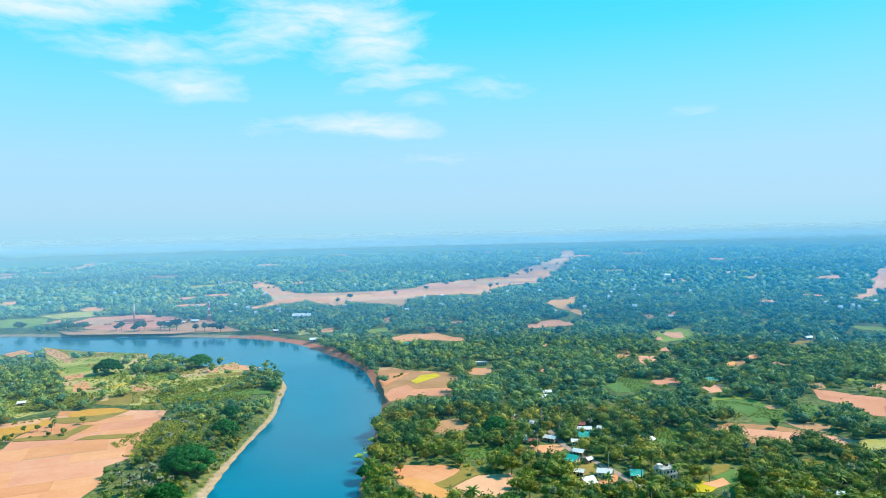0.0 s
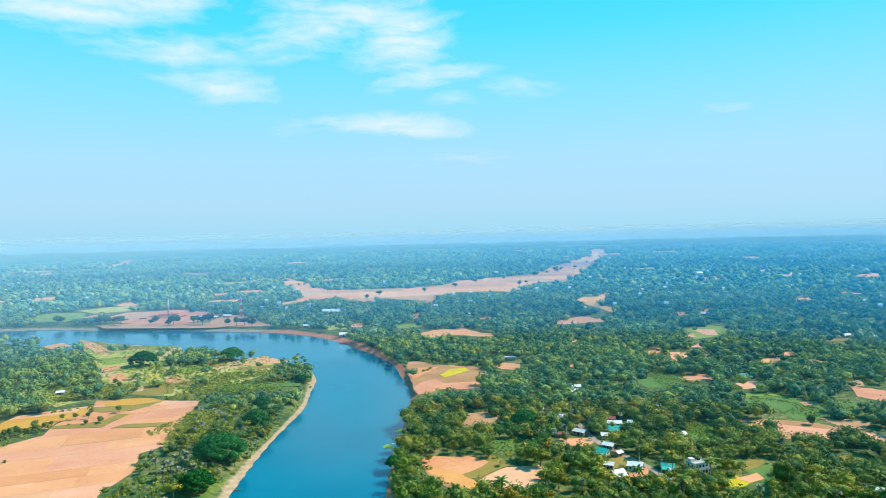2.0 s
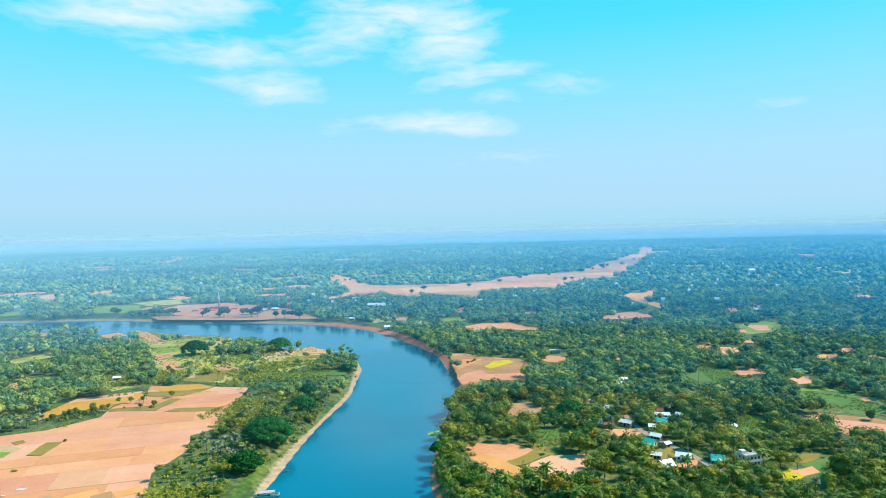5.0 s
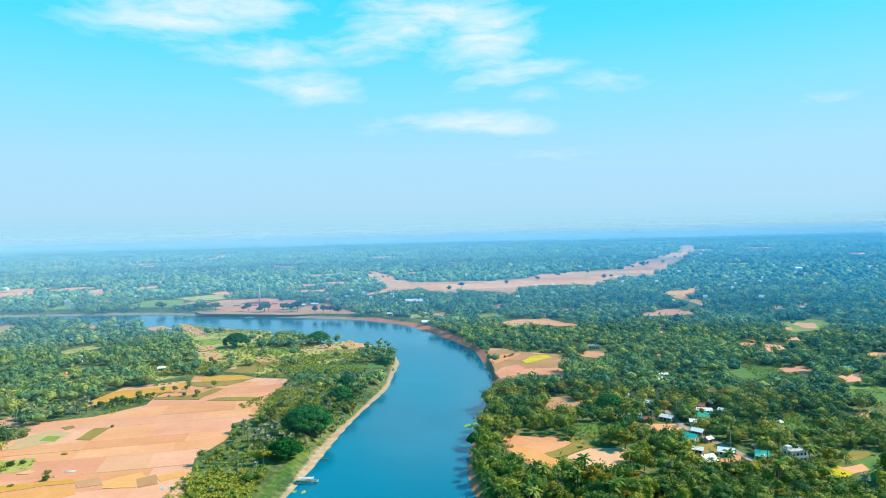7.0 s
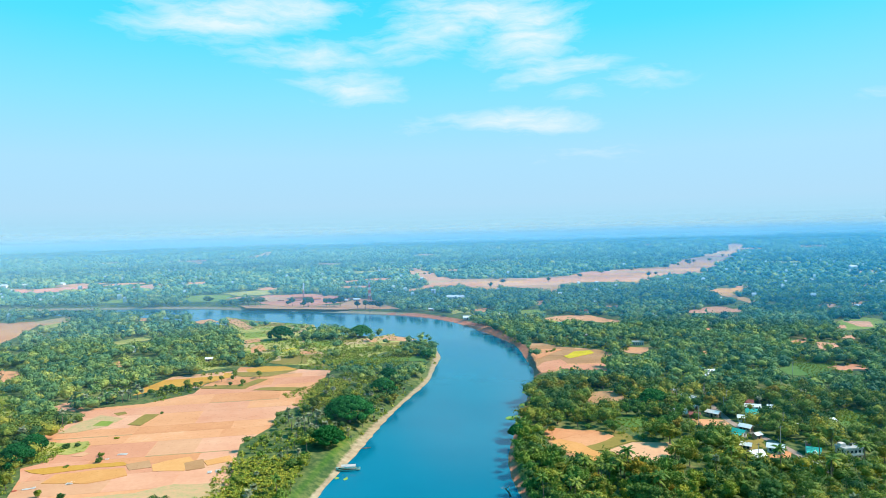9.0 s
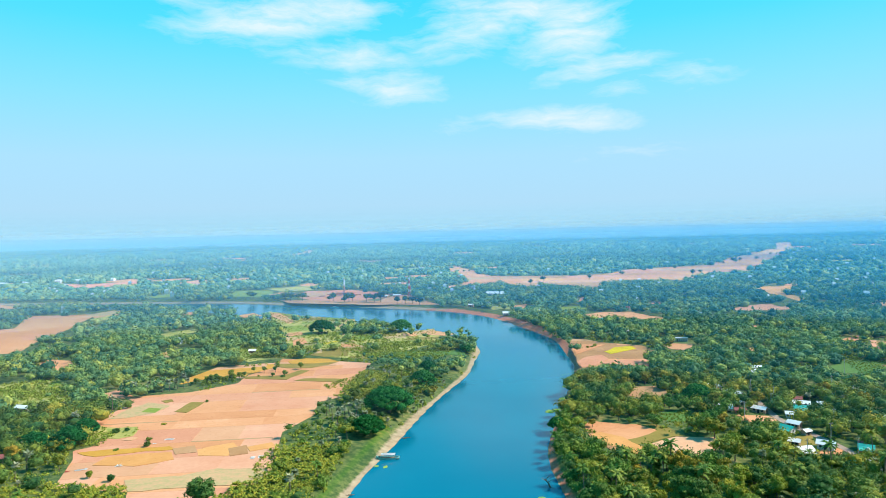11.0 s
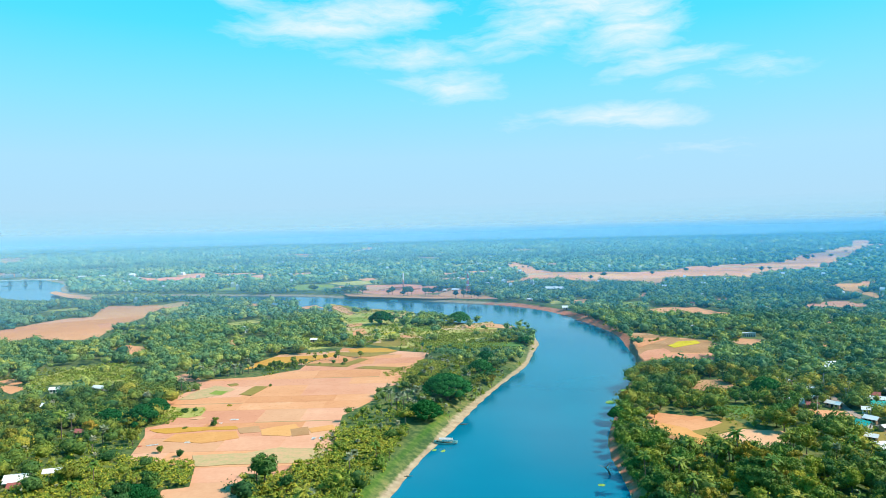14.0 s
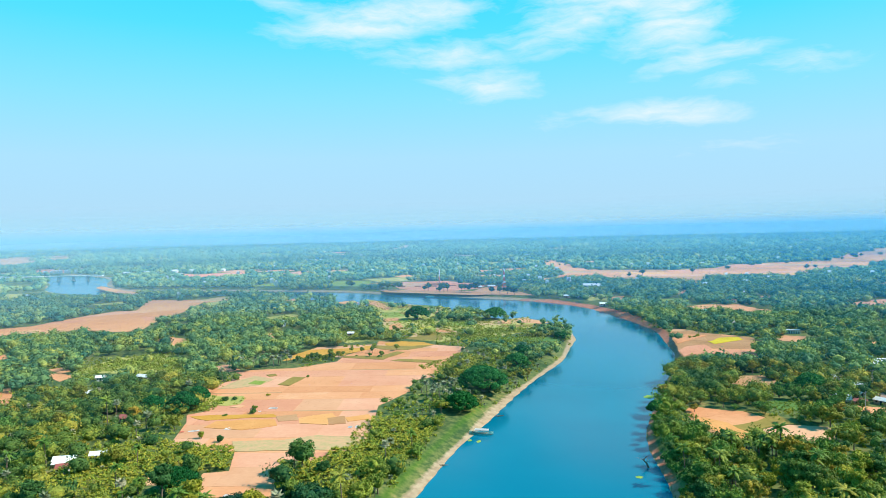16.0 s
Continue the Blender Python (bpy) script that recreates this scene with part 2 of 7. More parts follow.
M["bund"] = material("earth bund", [(0.30, 0.20, 0.10), (0.38, 0.26, 0.14), (0.28, 0.24, 0.09)], 0.3, 0.95, 0.02, 0.1)
M["tin"] = material("pale corrugated iron", [(0.572, 0.572, 0.554), (0.702, 0.702, 0.683), (0.776, 0.766, 0.739)], 0.5, 0.6, 0.0, 0.2, "object", 3.0)
M["tin_rust"] = material("rusted red corrugated iron", [(0.216, 0.054, 0.045), (0.324, 0.090, 0.072), (0.396, 0.180, 0.135)], 0.5, 0.6, 0.0, 0.4, "object", 3.0)
M["tin_teal"] = material("turquoise painted iron", [(0.009, 0.306, 0.238), (0.017, 0.383, 0.306), (0.051, 0.442, 0.357)], 0.5, 0.45, 0.0, 0.5, "object", 3.0)
M["plaster"] = material("weathered plaster", [(0.431, 0.397, 0.362), (0.569, 0.517, 0.466), (0.655, 0.621, 0.569)], 0.6, 0.85, 0.0, 0.3, "object", 4.0)
M["mudwall"] = material("mud wall", [(0.272, 0.170, 0.111), (0.357, 0.230, 0.153), (0.425, 0.289, 0.204)], 0.8, 0.95, 0.0, 0.1, "object", 4.0)
M["white"] = material("white paint", [(0.595, 0.595, 0.578), (0.680, 0.680, 0.663)], 0.8, 0.6)
M["concrete"] = material("concrete", [(0.304, 0.296, 0.280), (0.384, 0.368, 0.344), (0.448, 0.432, 0.408)], 0.6, 0.85)
M["dark"] = material("dark opening", [(0.015, 0.018, 0.02), (0.03, 0.03, 0.035)], 1.0, 0.4)
M["brick"] = material("fired brick", [(0.48, 0.20, 0.13), (0.56, 0.27, 0.18), (0.62, 0.36, 0.26)], 0.4, 0.9)
M["redpaint"] = material("red painted steel", [(0.50, 0.06, 0.04), (0.60, 0.10, 0.07)], 0.5, 0.5)
M["hull"] = material("turquoise painted hull", [(0.10, 0.42, 0.40), (0.20, 0.52, 0.48), (0.45, 0.62, 0.58)], 0.8, 0.5, spec=0.4)
M["wood"] = material("weathered wood", [(0.14, 0.09, 0.05), (0.22, 0.15, 0.09), (0.32, 0.23, 0.15)], 1.5, 0.85)
M["road"] = material("dusty lane", [(0.240, 0.176, 0.136), (0.304, 0.224, 0.176), (0.368, 0.280, 0.224)], 0.2, 0.95)
M["floating"] = material("floating water plants", [(0.12, 0.24, 0.03), (0.20, 0.32, 0.05), (0.28, 0.36, 0.06)], 0.4, 0.7)


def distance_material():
    """Far haze painted as emission: blue at the foot, dissolving into the sky above."""
    m = bpy.data.materials.new("painted far distance glow")
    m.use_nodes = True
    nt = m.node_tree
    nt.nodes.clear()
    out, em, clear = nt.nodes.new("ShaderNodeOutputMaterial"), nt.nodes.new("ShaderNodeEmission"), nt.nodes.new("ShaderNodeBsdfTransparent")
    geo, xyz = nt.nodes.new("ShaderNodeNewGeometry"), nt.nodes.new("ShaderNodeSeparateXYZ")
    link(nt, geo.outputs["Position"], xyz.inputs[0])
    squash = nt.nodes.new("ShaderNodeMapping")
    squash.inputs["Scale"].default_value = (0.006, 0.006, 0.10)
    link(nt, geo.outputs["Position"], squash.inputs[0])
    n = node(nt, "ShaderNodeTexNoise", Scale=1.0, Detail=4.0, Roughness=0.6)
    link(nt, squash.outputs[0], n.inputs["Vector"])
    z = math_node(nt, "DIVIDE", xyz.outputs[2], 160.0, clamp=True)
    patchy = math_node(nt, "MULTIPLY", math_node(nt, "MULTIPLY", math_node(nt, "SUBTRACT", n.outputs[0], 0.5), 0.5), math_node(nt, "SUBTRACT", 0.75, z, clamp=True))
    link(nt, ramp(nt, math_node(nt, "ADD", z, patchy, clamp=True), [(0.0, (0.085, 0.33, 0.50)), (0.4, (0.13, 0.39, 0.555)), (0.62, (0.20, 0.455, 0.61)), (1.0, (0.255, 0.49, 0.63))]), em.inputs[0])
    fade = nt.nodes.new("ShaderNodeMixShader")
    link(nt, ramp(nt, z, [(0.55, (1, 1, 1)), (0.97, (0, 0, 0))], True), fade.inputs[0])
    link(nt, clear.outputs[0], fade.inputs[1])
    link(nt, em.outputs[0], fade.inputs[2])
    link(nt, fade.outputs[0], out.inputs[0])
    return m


M["far"] = distance_material()


def water_material():
    m = bpy.data.materials.new("river water")
    m.use_nodes = True
    nt = m.node_tree
    p = nt.nodes["Principled BSDF"]
    geo = nt.nodes.new("ShaderNodeNewGeometry")
    n = node(nt, "ShaderNodeTexNoise", Scale=0.012, Detail=3.0)
    link(nt, geo.outputs["Position"], n.inputs["Vector"])
    link(nt, ramp(nt, n.outputs[0], [(0.3, (0.0003, 0.110, 0.186)), (0.7, (0.0005, 0.136, 0.218))]), p.inputs["Base Color"])
    p.inputs["Roughness"].default_value = 0.14
    p.inputs["IOR"].default_value = 1.33
    p.inputs["Specular IOR Level"].default_value = 0.40
    w = node(nt, "ShaderNodeTexNoise", Scale=0.5, Detail=4.0)
    link(nt, geo.outputs["Position"], w.inputs["Vector"])
    b = nt.nodes.new("ShaderNodeBump")
    b.inputs["Strength"].default_value, b.inputs["Distance"].default_value = 0.06, 0.2
    link(nt, w.outputs[0], b.inputs["Height"])
    link(nt, b.outputs[0], p.inputs["Normal"])
    return m


def ground_material():
    m = bpy.data.materials.new("scrubby earth")
    m.use_nodes = True
    nt = m.node_tree
    p = nt.nodes["Principled BSDF"]
    geo = nt.nodes.new("ShaderNodeNewGeometry")
    pos = geo.outputs["Position"]

    def noise_at(s, d=5.0):
        n = node(nt, "ShaderNodeTexNoise", Scale=s, Detail=d, Roughness=0.6)
        link(nt, pos, n.inputs["Vector"])
        return n.outputs[0]
    big, small = noise_at(0.02), noise_at(0.35)
    f = math_node(nt, "MULTIPLY_ADD", math_node(nt, "ADD", big, small), 1.3, -0.8)
    col = ramp(nt, f, [(0.0, (0.02, 0.055, 0.022)), (0.35, (0.045, 0.085, 0.028)), (0.65, (0.13, 0.155, 0.048)), (1.0, (0.30, 0.22, 0.10))])
    sandy = nt.nodes.new("ShaderNodeAttribute")
    sandy.attribute_name = "sandy"
    red = nt.nodes.new("ShaderNodeAttribute")
    red.attribute_name = "red_earth"
    s = ramp(nt, noise_at(0.25), [(0.3, (0.25, 0.18, 0.11)), (0.7, (0.42, 0.33, 0.21))])
    r = ramp(nt, noise_at(0.3), [(0.3, (0.36, 0.11, 0.06)), (0.7, (0.54, 0.24, 0.15))])
    fs = math_node(nt, "MULTIPLY_ADD", math_node(nt, "ADD", sandy.outputs["Fac"], math_node(nt, "MULTIPLY_ADD", small, 0.5, -0.25)), 4.0, -1.5, clamp=True)
    fr = math_node(nt, "MULTIPLY_ADD", math_node(nt, "ADD", red.outputs["Fac"], math_node(nt, "MULTIPLY_ADD", small, 0.6, -0.3)), 4.0, -1.5, clamp=True)
    lawn = nt.nodes.new("ShaderNodeAttribute")
    lawn.attribute_name = "lawn"
    turf = ramp(nt, math_node(nt, "ADD", math_node(nt, "MULTIPLY", big, 0.7), math_node(nt, "MULTIPLY", small, 0.3)), [(0.42, (0.030, 0.10, 0.010)), (0.52, (0.060, 0.14, 0.012)), (0.60, (0.14, 0.17, 0.030)), (0.68, (0.30, 0.23, 0.09))])
    col = mix(nt, lawn.outputs["Fac"], col, turf)
    col = mix(nt, fs, col, s)
    col = mix(nt, fr, col, r)
    link(nt, col, p.inputs["Base Color"])
    p.inputs["Roughness"].default_value = 0.95
    p.inputs["Specular IOR Level"].default_value = 0.1
    b = nt.nodes.new("ShaderNodeBump")
    b.inputs["Strength"].default_value, b.inputs["Distance"].default_value = 0.5, 0.2
    link(nt, small, b.inputs["Height"])
    link(nt, b.outputs[0], p.inputs["Normal"])
    return m


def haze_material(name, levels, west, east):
    """Tinted see-through sheet in place of haze: its density over the height in metres."""
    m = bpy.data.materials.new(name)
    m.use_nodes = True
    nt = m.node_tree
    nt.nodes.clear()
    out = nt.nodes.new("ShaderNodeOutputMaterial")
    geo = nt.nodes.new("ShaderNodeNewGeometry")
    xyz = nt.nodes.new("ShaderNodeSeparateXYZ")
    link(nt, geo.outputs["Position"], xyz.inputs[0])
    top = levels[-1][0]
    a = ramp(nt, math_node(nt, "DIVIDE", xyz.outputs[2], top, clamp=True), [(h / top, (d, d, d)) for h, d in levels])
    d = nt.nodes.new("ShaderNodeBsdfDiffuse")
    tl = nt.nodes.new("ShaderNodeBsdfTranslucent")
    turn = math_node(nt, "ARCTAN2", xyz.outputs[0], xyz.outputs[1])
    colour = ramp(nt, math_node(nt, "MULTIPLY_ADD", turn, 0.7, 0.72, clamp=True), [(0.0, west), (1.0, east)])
    # upper part coloured like the sky at the horizon
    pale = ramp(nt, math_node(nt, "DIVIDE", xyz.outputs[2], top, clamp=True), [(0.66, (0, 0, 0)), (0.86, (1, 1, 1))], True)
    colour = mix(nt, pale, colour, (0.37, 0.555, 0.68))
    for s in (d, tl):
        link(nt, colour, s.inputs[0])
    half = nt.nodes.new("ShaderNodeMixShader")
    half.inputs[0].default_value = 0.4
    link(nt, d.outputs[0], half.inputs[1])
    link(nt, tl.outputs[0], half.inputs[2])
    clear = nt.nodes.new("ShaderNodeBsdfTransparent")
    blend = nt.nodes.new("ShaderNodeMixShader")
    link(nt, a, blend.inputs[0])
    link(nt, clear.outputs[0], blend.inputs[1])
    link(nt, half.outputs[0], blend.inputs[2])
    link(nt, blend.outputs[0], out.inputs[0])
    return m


for key in ("leaf_dark", "leaf_mid", "leaf_olive", "leaf_bamboo", "leaf_palm", "leaf_fan", "leaf_banana", "leaf_rain", "woods", "near_canopy", "hazed_mid_canopy", "scrub"):
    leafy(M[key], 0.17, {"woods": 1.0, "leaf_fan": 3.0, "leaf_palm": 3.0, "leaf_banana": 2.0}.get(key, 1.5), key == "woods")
M["water"], M["ground"] = water_material(), ground_material()

# ---- plan ----
PLAIN = 3.5                                         # height of the plain over the river


def catmull(points, step):
    pts = [Vector(p) for p in points]
    out = []
    for i in range(len(pts) - 1):
        a, b, c, d = pts[max(i - 1, 0)], pts[i], pts[i + 1], pts[min(i + 2, len(pts) - 1)]
        n = max(2, int((c - b).length / step))
        for k in range(n):
            t = k / n
            out.append(0.5 * ((2 * b) + (c - a) * t + (2 * a - 5 * b + 4 * c - d) * t * t + (3 * b - a - 3 * c + d) * t ** 3))
    out.append(pts[-1])
    return np.array([tuple(p) for p in out])


WEST_BANK = catmull([(-70, -500), (-85, 60), (-97, 150), (-102, 201), (-108, 248), (-110, 293), (-113, 342), (-114, 382), (-113, 440), (-119, 484),
                     (-124, 524), (-135, 557), (-152, 592), (-185, 608), (-235, 625), (-320, 660), (-420, 690), (-520, 728), (-700, 750),
                     (-830, 735), (-940, 716), (-1090, 770), (-1245, 888), (-1360, 950), (-1450, 1010), (-1500, 1075)], 14)
EAST_BANK = catmull([(60, -500), (0, 100), (-15, 190), (-26, 240), (-40, 290), (-43, 360), (-44, 440), (-47, 485), (-58, 530), (-72, 585), (-100, 640),
                     (-135, 695), (-171, 740), (-227, 779), (-308, 802), (-380, 814), (-477, 829), (-555, 842), (-697, 826), (-827, 806), (-910, 790),
                     (-990, 820), (-1094, 890), (-1200, 985), (-1300, 1045), (-1400, 1085), (-1480, 1100)], 14)
RIVER = np.vstack([WEST_BANK, EAST_BANK[::-1]])


def inside(poly, x, y):
    """Which of the points (arrays) lie in the polygon."""
    poly, shape = np.asarray(poly, float), np.shape(x)
    x, y = np.ravel(x), np.ravel(y)
    near = np.nonzero((x >= poly[:, 0].min()) & (x <= poly[:, 0].max()) & (y >= poly[:, 1].min()) & (y <= poly[:, 1].max()))[0]
    px, py, hit = x[near], y[near], np.zeros(len(near), bool)
    x2, y2 = poly[-1]
    for x1, y1 in poly:
        if y1 != y2:
            hit ^= ((y1 > py) != (y2 > py)) & (px < (x2 - x1) * (py - y1) / (y2 - y1) + x1)
        x2, y2 = x1, y1
    res = np.zeros(len(x), bool)
    res[near] = hit
    return res.reshape(shape)


def line_distance(line, x, y):
    best = np.full(np.shape(x), 1e9)
    for (x1, y1), (x2, y2) in zip(line[:-1], line[1:]):
        dx, dy = x2 - x1, y2 - y1
        t = np.clip(((x - x1) * dx + (y - y1) * dy) / (dx * dx + dy * dy + 1e-9), 0, 1)
        best = np.minimum(best, (x - x1 - t * dx) ** 2 + (y - y1 - t * dy) ** 2)
    return np.sqrt(best)


def wobble(x, y, s, seed=0.0):
    """Cheap smooth unevenness in -1..1."""
    return (np.sin(x * s + 1.7 * np.sin(y * s * 0.7 + seed)) + np.sin(y * s * 1.3 + 1.3 * np.sin(x * s * 0.9 + 2 + seed))) * 0.5


def terrain(x, y):
    """Height, and how sandy or red the bank is there."""
    w, e = line_distance(WEST_BANK, x, y), line_distance(EAST_BANK, x, y)
    wet = inside(RIVER, x, y)
    west = w < e
    d = np.minimum(w, e)
    far_shore = (~west) & (y > 690)
    width = np.where(west, 14.0, np.where(far_shore, 16.0, 7.0)) * (1 + 0.25 * wobble(x, y, 0.06))
    s = np.clip(d / width, 0, 1)
    z = np.where(wet, -np.minimum(3.0, 0.35 * d), PLAIN * s * s * (3 - 2 * s))
    sandy = np.where(wet | west | far_shore, np.clip(1.15 - d / np.where(far_shore, 14, 5.5 + 2.5 * wobble(x, y, 0.05, 3)), 0, 1), 0)
    red = np.where((~west) & (~far_shore) & (y > 455), np.clip(1.3 - d / 7.0, 0, 1), 0)
    red = np.where((~west) & (y <= 455) & ~wet, np.clip(1.1 - d / 5.0, 0, 0.8), red)
    red = np.where((~west) & (x < -90) & (y > 600) & (y < 790), np.clip(1.3 - d / 14.0, 0, 1), red)
    lawn = np.where(west & ~wet, np.clip(np.minimum((d - 6) / 3, (np.where(y < 310, 11.5, 3.5) + 4 * wobble(x, y, 0.03, 4) - d) / 4), 0, 1), 0)
    return z, sandy, red, lawn


def mesh_object(name, verts, faces, mat, smooth=False):
    me = bpy.data.meshes.new(name)
    me.from_pydata(np.asarray(verts).tolist() if isinstance(verts, np.ndarray) else verts, [], faces.tolist() if isinstance(faces, np.ndarray) else faces)
    if mat:
        me.materials.append(mat)
    if smooth:
        me.polygons.foreach_set("use_smooth", [True] * len(me.polygons))
    return new(name, me)


def build_ground():
    """One sheet to the horizon, finer where the land is seen close."""
    az = np.radians(np.concatenate([np.arange(-38, 62, 0.3), np.arange(62, 322, 4.0)]))     # towards +X is negative
    radii = np.concatenate([[1.0, 25, 50], 80 * 1.0125 ** np.arange(0, 332)])
    radii = np.append(radii[radii < 4850], (4850, 6000, 7500, 9000, 11100))
    A, R = np.meshgrid(az, radii)
    x, y = -np.sin(A) * R, np.cos(A) * R
    z, sandy, red, lawn = terrain(x.ravel(), y.ravel())
    nr, na = A.shape
    i = np.arange(nr * na).reshape(nr, na)
    j = np.roll(i, -1, axis=1)
    faces = np.stack([i[:-1], j[:-1], j[1:], i[1:]], -1).reshape(-1, 4)[:, ::-1]
    ob = mesh_object("ground", np.c_[x.ravel(), y.ravel(), z], faces, M["ground"], True)
    for key, val in (("sandy", sandy), ("red_earth", red), ("lawn", lawn)):
        ob.data.attributes.new(key, "FLOAT", "POINT").data.foreach_set("value", val.astype(np.float32))
    return tagged(ob, "flat green and sandy river plain with eroded banks", "ground", kind="structure")


build_ground()
# water: a grid strip between lines set back behind both banks
water_edge = np.vstack([WEST_BANK + (-14, -6), (EAST_BANK + (14, 8))[::-1]])
bm = bmesh.new()
bm.faces.new([bm.verts.new((x, y, 0.0)) for x, y in water_edge])
bmesh.ops.triangulate(bm, faces=bm.faces[:])
me = bpy.data.meshes.new("water")
bm.to_mesh(me)
bm.free()
me.materials.append(M["water"])
tagged(new("water", me), "calm deep blue river bending through farmland", "river", kind="structure")

# glowing ring painted as the distant wooded rim, and tinted veils for haze
ring = np.arange(0, 360, 3.0)
def rim(name, radius, z0, z1, mat, label, lumpy=0.0, flare=0.0):
    v, n = [], len(ring)
    for a in ring:
        h = z1 * (1 + lumpy * math.sin(a * 0.9) * math.sin(a * 0.37))
        v += [(radius * math.sin(radians(a)), radius * math.cos(radians(a)), z0), ((radius + flare) * math.sin(radians(a)), (radius + flare) * math.cos(radians(a)), h)]
    f = [(2 * k, (2 * k + 2) % (2 * n), (2 * k + 3) % (2 * n), 2 * k + 1) for k in range(n)]
    return tagged(mesh_object(name, v, f, mat, True), label, "backdrop", kind="structure")


rim("backdrop", 11000, 0, 160, M["far"], "glowing ring painted as hazy blue wooded plain")
# added cone sheets, coloured blue to imitate air haze growing with distance
rim("haze_near", 290, 0, 118, haze_material("near haze", ((0, 0.0), (12, 0.01), (35, 0.05), (65, 0.09), (95, 0.08), (124, 0.0)), (0.24, 0.46, 0.66), (0.05, 0.36, 0.74)), "tinted veil standing in for faint blue near haze", 0.0, 420)
rim("haze", 640, 0, 118, haze_material("thin haze", ((0, 0.0), (10, 0.04), (27, 0.17), (47, 0.30), (67, 0.38), (95, 0.42), (124, 0.0)), (0.25, 0.52, 0.72), (0.04, 0.44, 0.86)), "tinted veil standing in for thin pale blue haze", 0.0, 500)
rim("haze_far", 1700, 0, 120, haze_material("far haze", ((0, 0.0), (12, 0.05), (28, 0.16), (54, 0.36), (95, 0.66), (126, 0.0)), (0.27, 0.55, 0.75), (0.16, 0.50, 0.80)), "tinted veil standing in for blue far haze", 0.0, 600)

rim("haze_rim", 3400, 0, 126, haze_material("rim haze", ((0, 0.0), (8, 0.05), (22, 0.14), (50, 0.28), (90, 0.50), (122, 0.0)), (0.20, 0.46, 0.64), (0.15, 0.44, 0.68)), "tinted veil standing in for pale horizon haze", 0.0, 1900)

# ---- fields ----
LOOSE = []                                          # rough plots with scattered trees
OPEN = []                                           # ground kept free of trees
FIELDS = [0]


def clip_half(poly, p, n):
    """The part of a polygon on the side of the line through p that n points to."""
    out = []
    for a, b in zip(poly, poly[1:] + poly[:1]):
        da, db = (a[0] - p[0]) * n[0] + (a[1] - p[1]) * n[1], (b[0] - p[0]) * n[0] + (b[1] - p[1]) * n[1]
        if da >= 0:
            out.append(a)
        if (da >= 0) != (db >= 0):
            t = da / (da - db)
            out.append((a[0] + (b[0] - a[0]) * t, a[1] + (b[1] - a[1]) * t))
    return out


def soft_outline(poly, step=6.0, amount=0.8):
    """The outline with uneven, slightly wandering edges."""
    out = []
    for (x1, y1), (x2, y2) in zip(poly, poly[1:] + poly[:1]):
        n = max(1, int(math.hypot(x2 - x1, y2 - y1) / step))
        for k in range(n):
            x, y = x1 + (x2 - x1) * k / n, y1 + (y2 - y1) * k / n
            out.append((x + amount * float(wobble(x, y, 0.31)), y + amount * float(wobble(y, x, 0.27, 2))))
    return out


def slab(name, poly, z, mat, parent=None, thick=0.3):
    """A low sheet of ground or crop with an edge."""
    bm = bmesh.new()
    f = bm.faces.new([bm.verts.new((x, y, z)) for x, y in poly])
    f.normal_update()
    if f.normal.z < 0:
        f.normal_flip()
    low = bmesh.ops.extrude_edge_only(bm, edges=bm.edges[:])
    for v in low["geom"]:
        if isinstance(v, bmesh.types.BMVert):
            v.co.z -= thick
    bmesh.ops.triangulate(bm, faces=bm.faces[:])
    me = bpy.data.meshes.new(name)
    bm.to_mesh(me)
    bm.free()
    me.materials.append(mat)
    ob = new(name, me)
    ob.parent = parent
    return ob


def field(poly, mat, label, lift=0.06, name="field", trees=False, rough=0.8):
    FIELDS[0] += 1
    (LOOSE if trees else OPEN).append(np.array(poly))
    return tagged(slab(name, soft_outline(poly, 6, rough), PLAIN + lift + 0.004 * (FIELDS[0] % 9), M[mat]), label, "field", kind="structure")


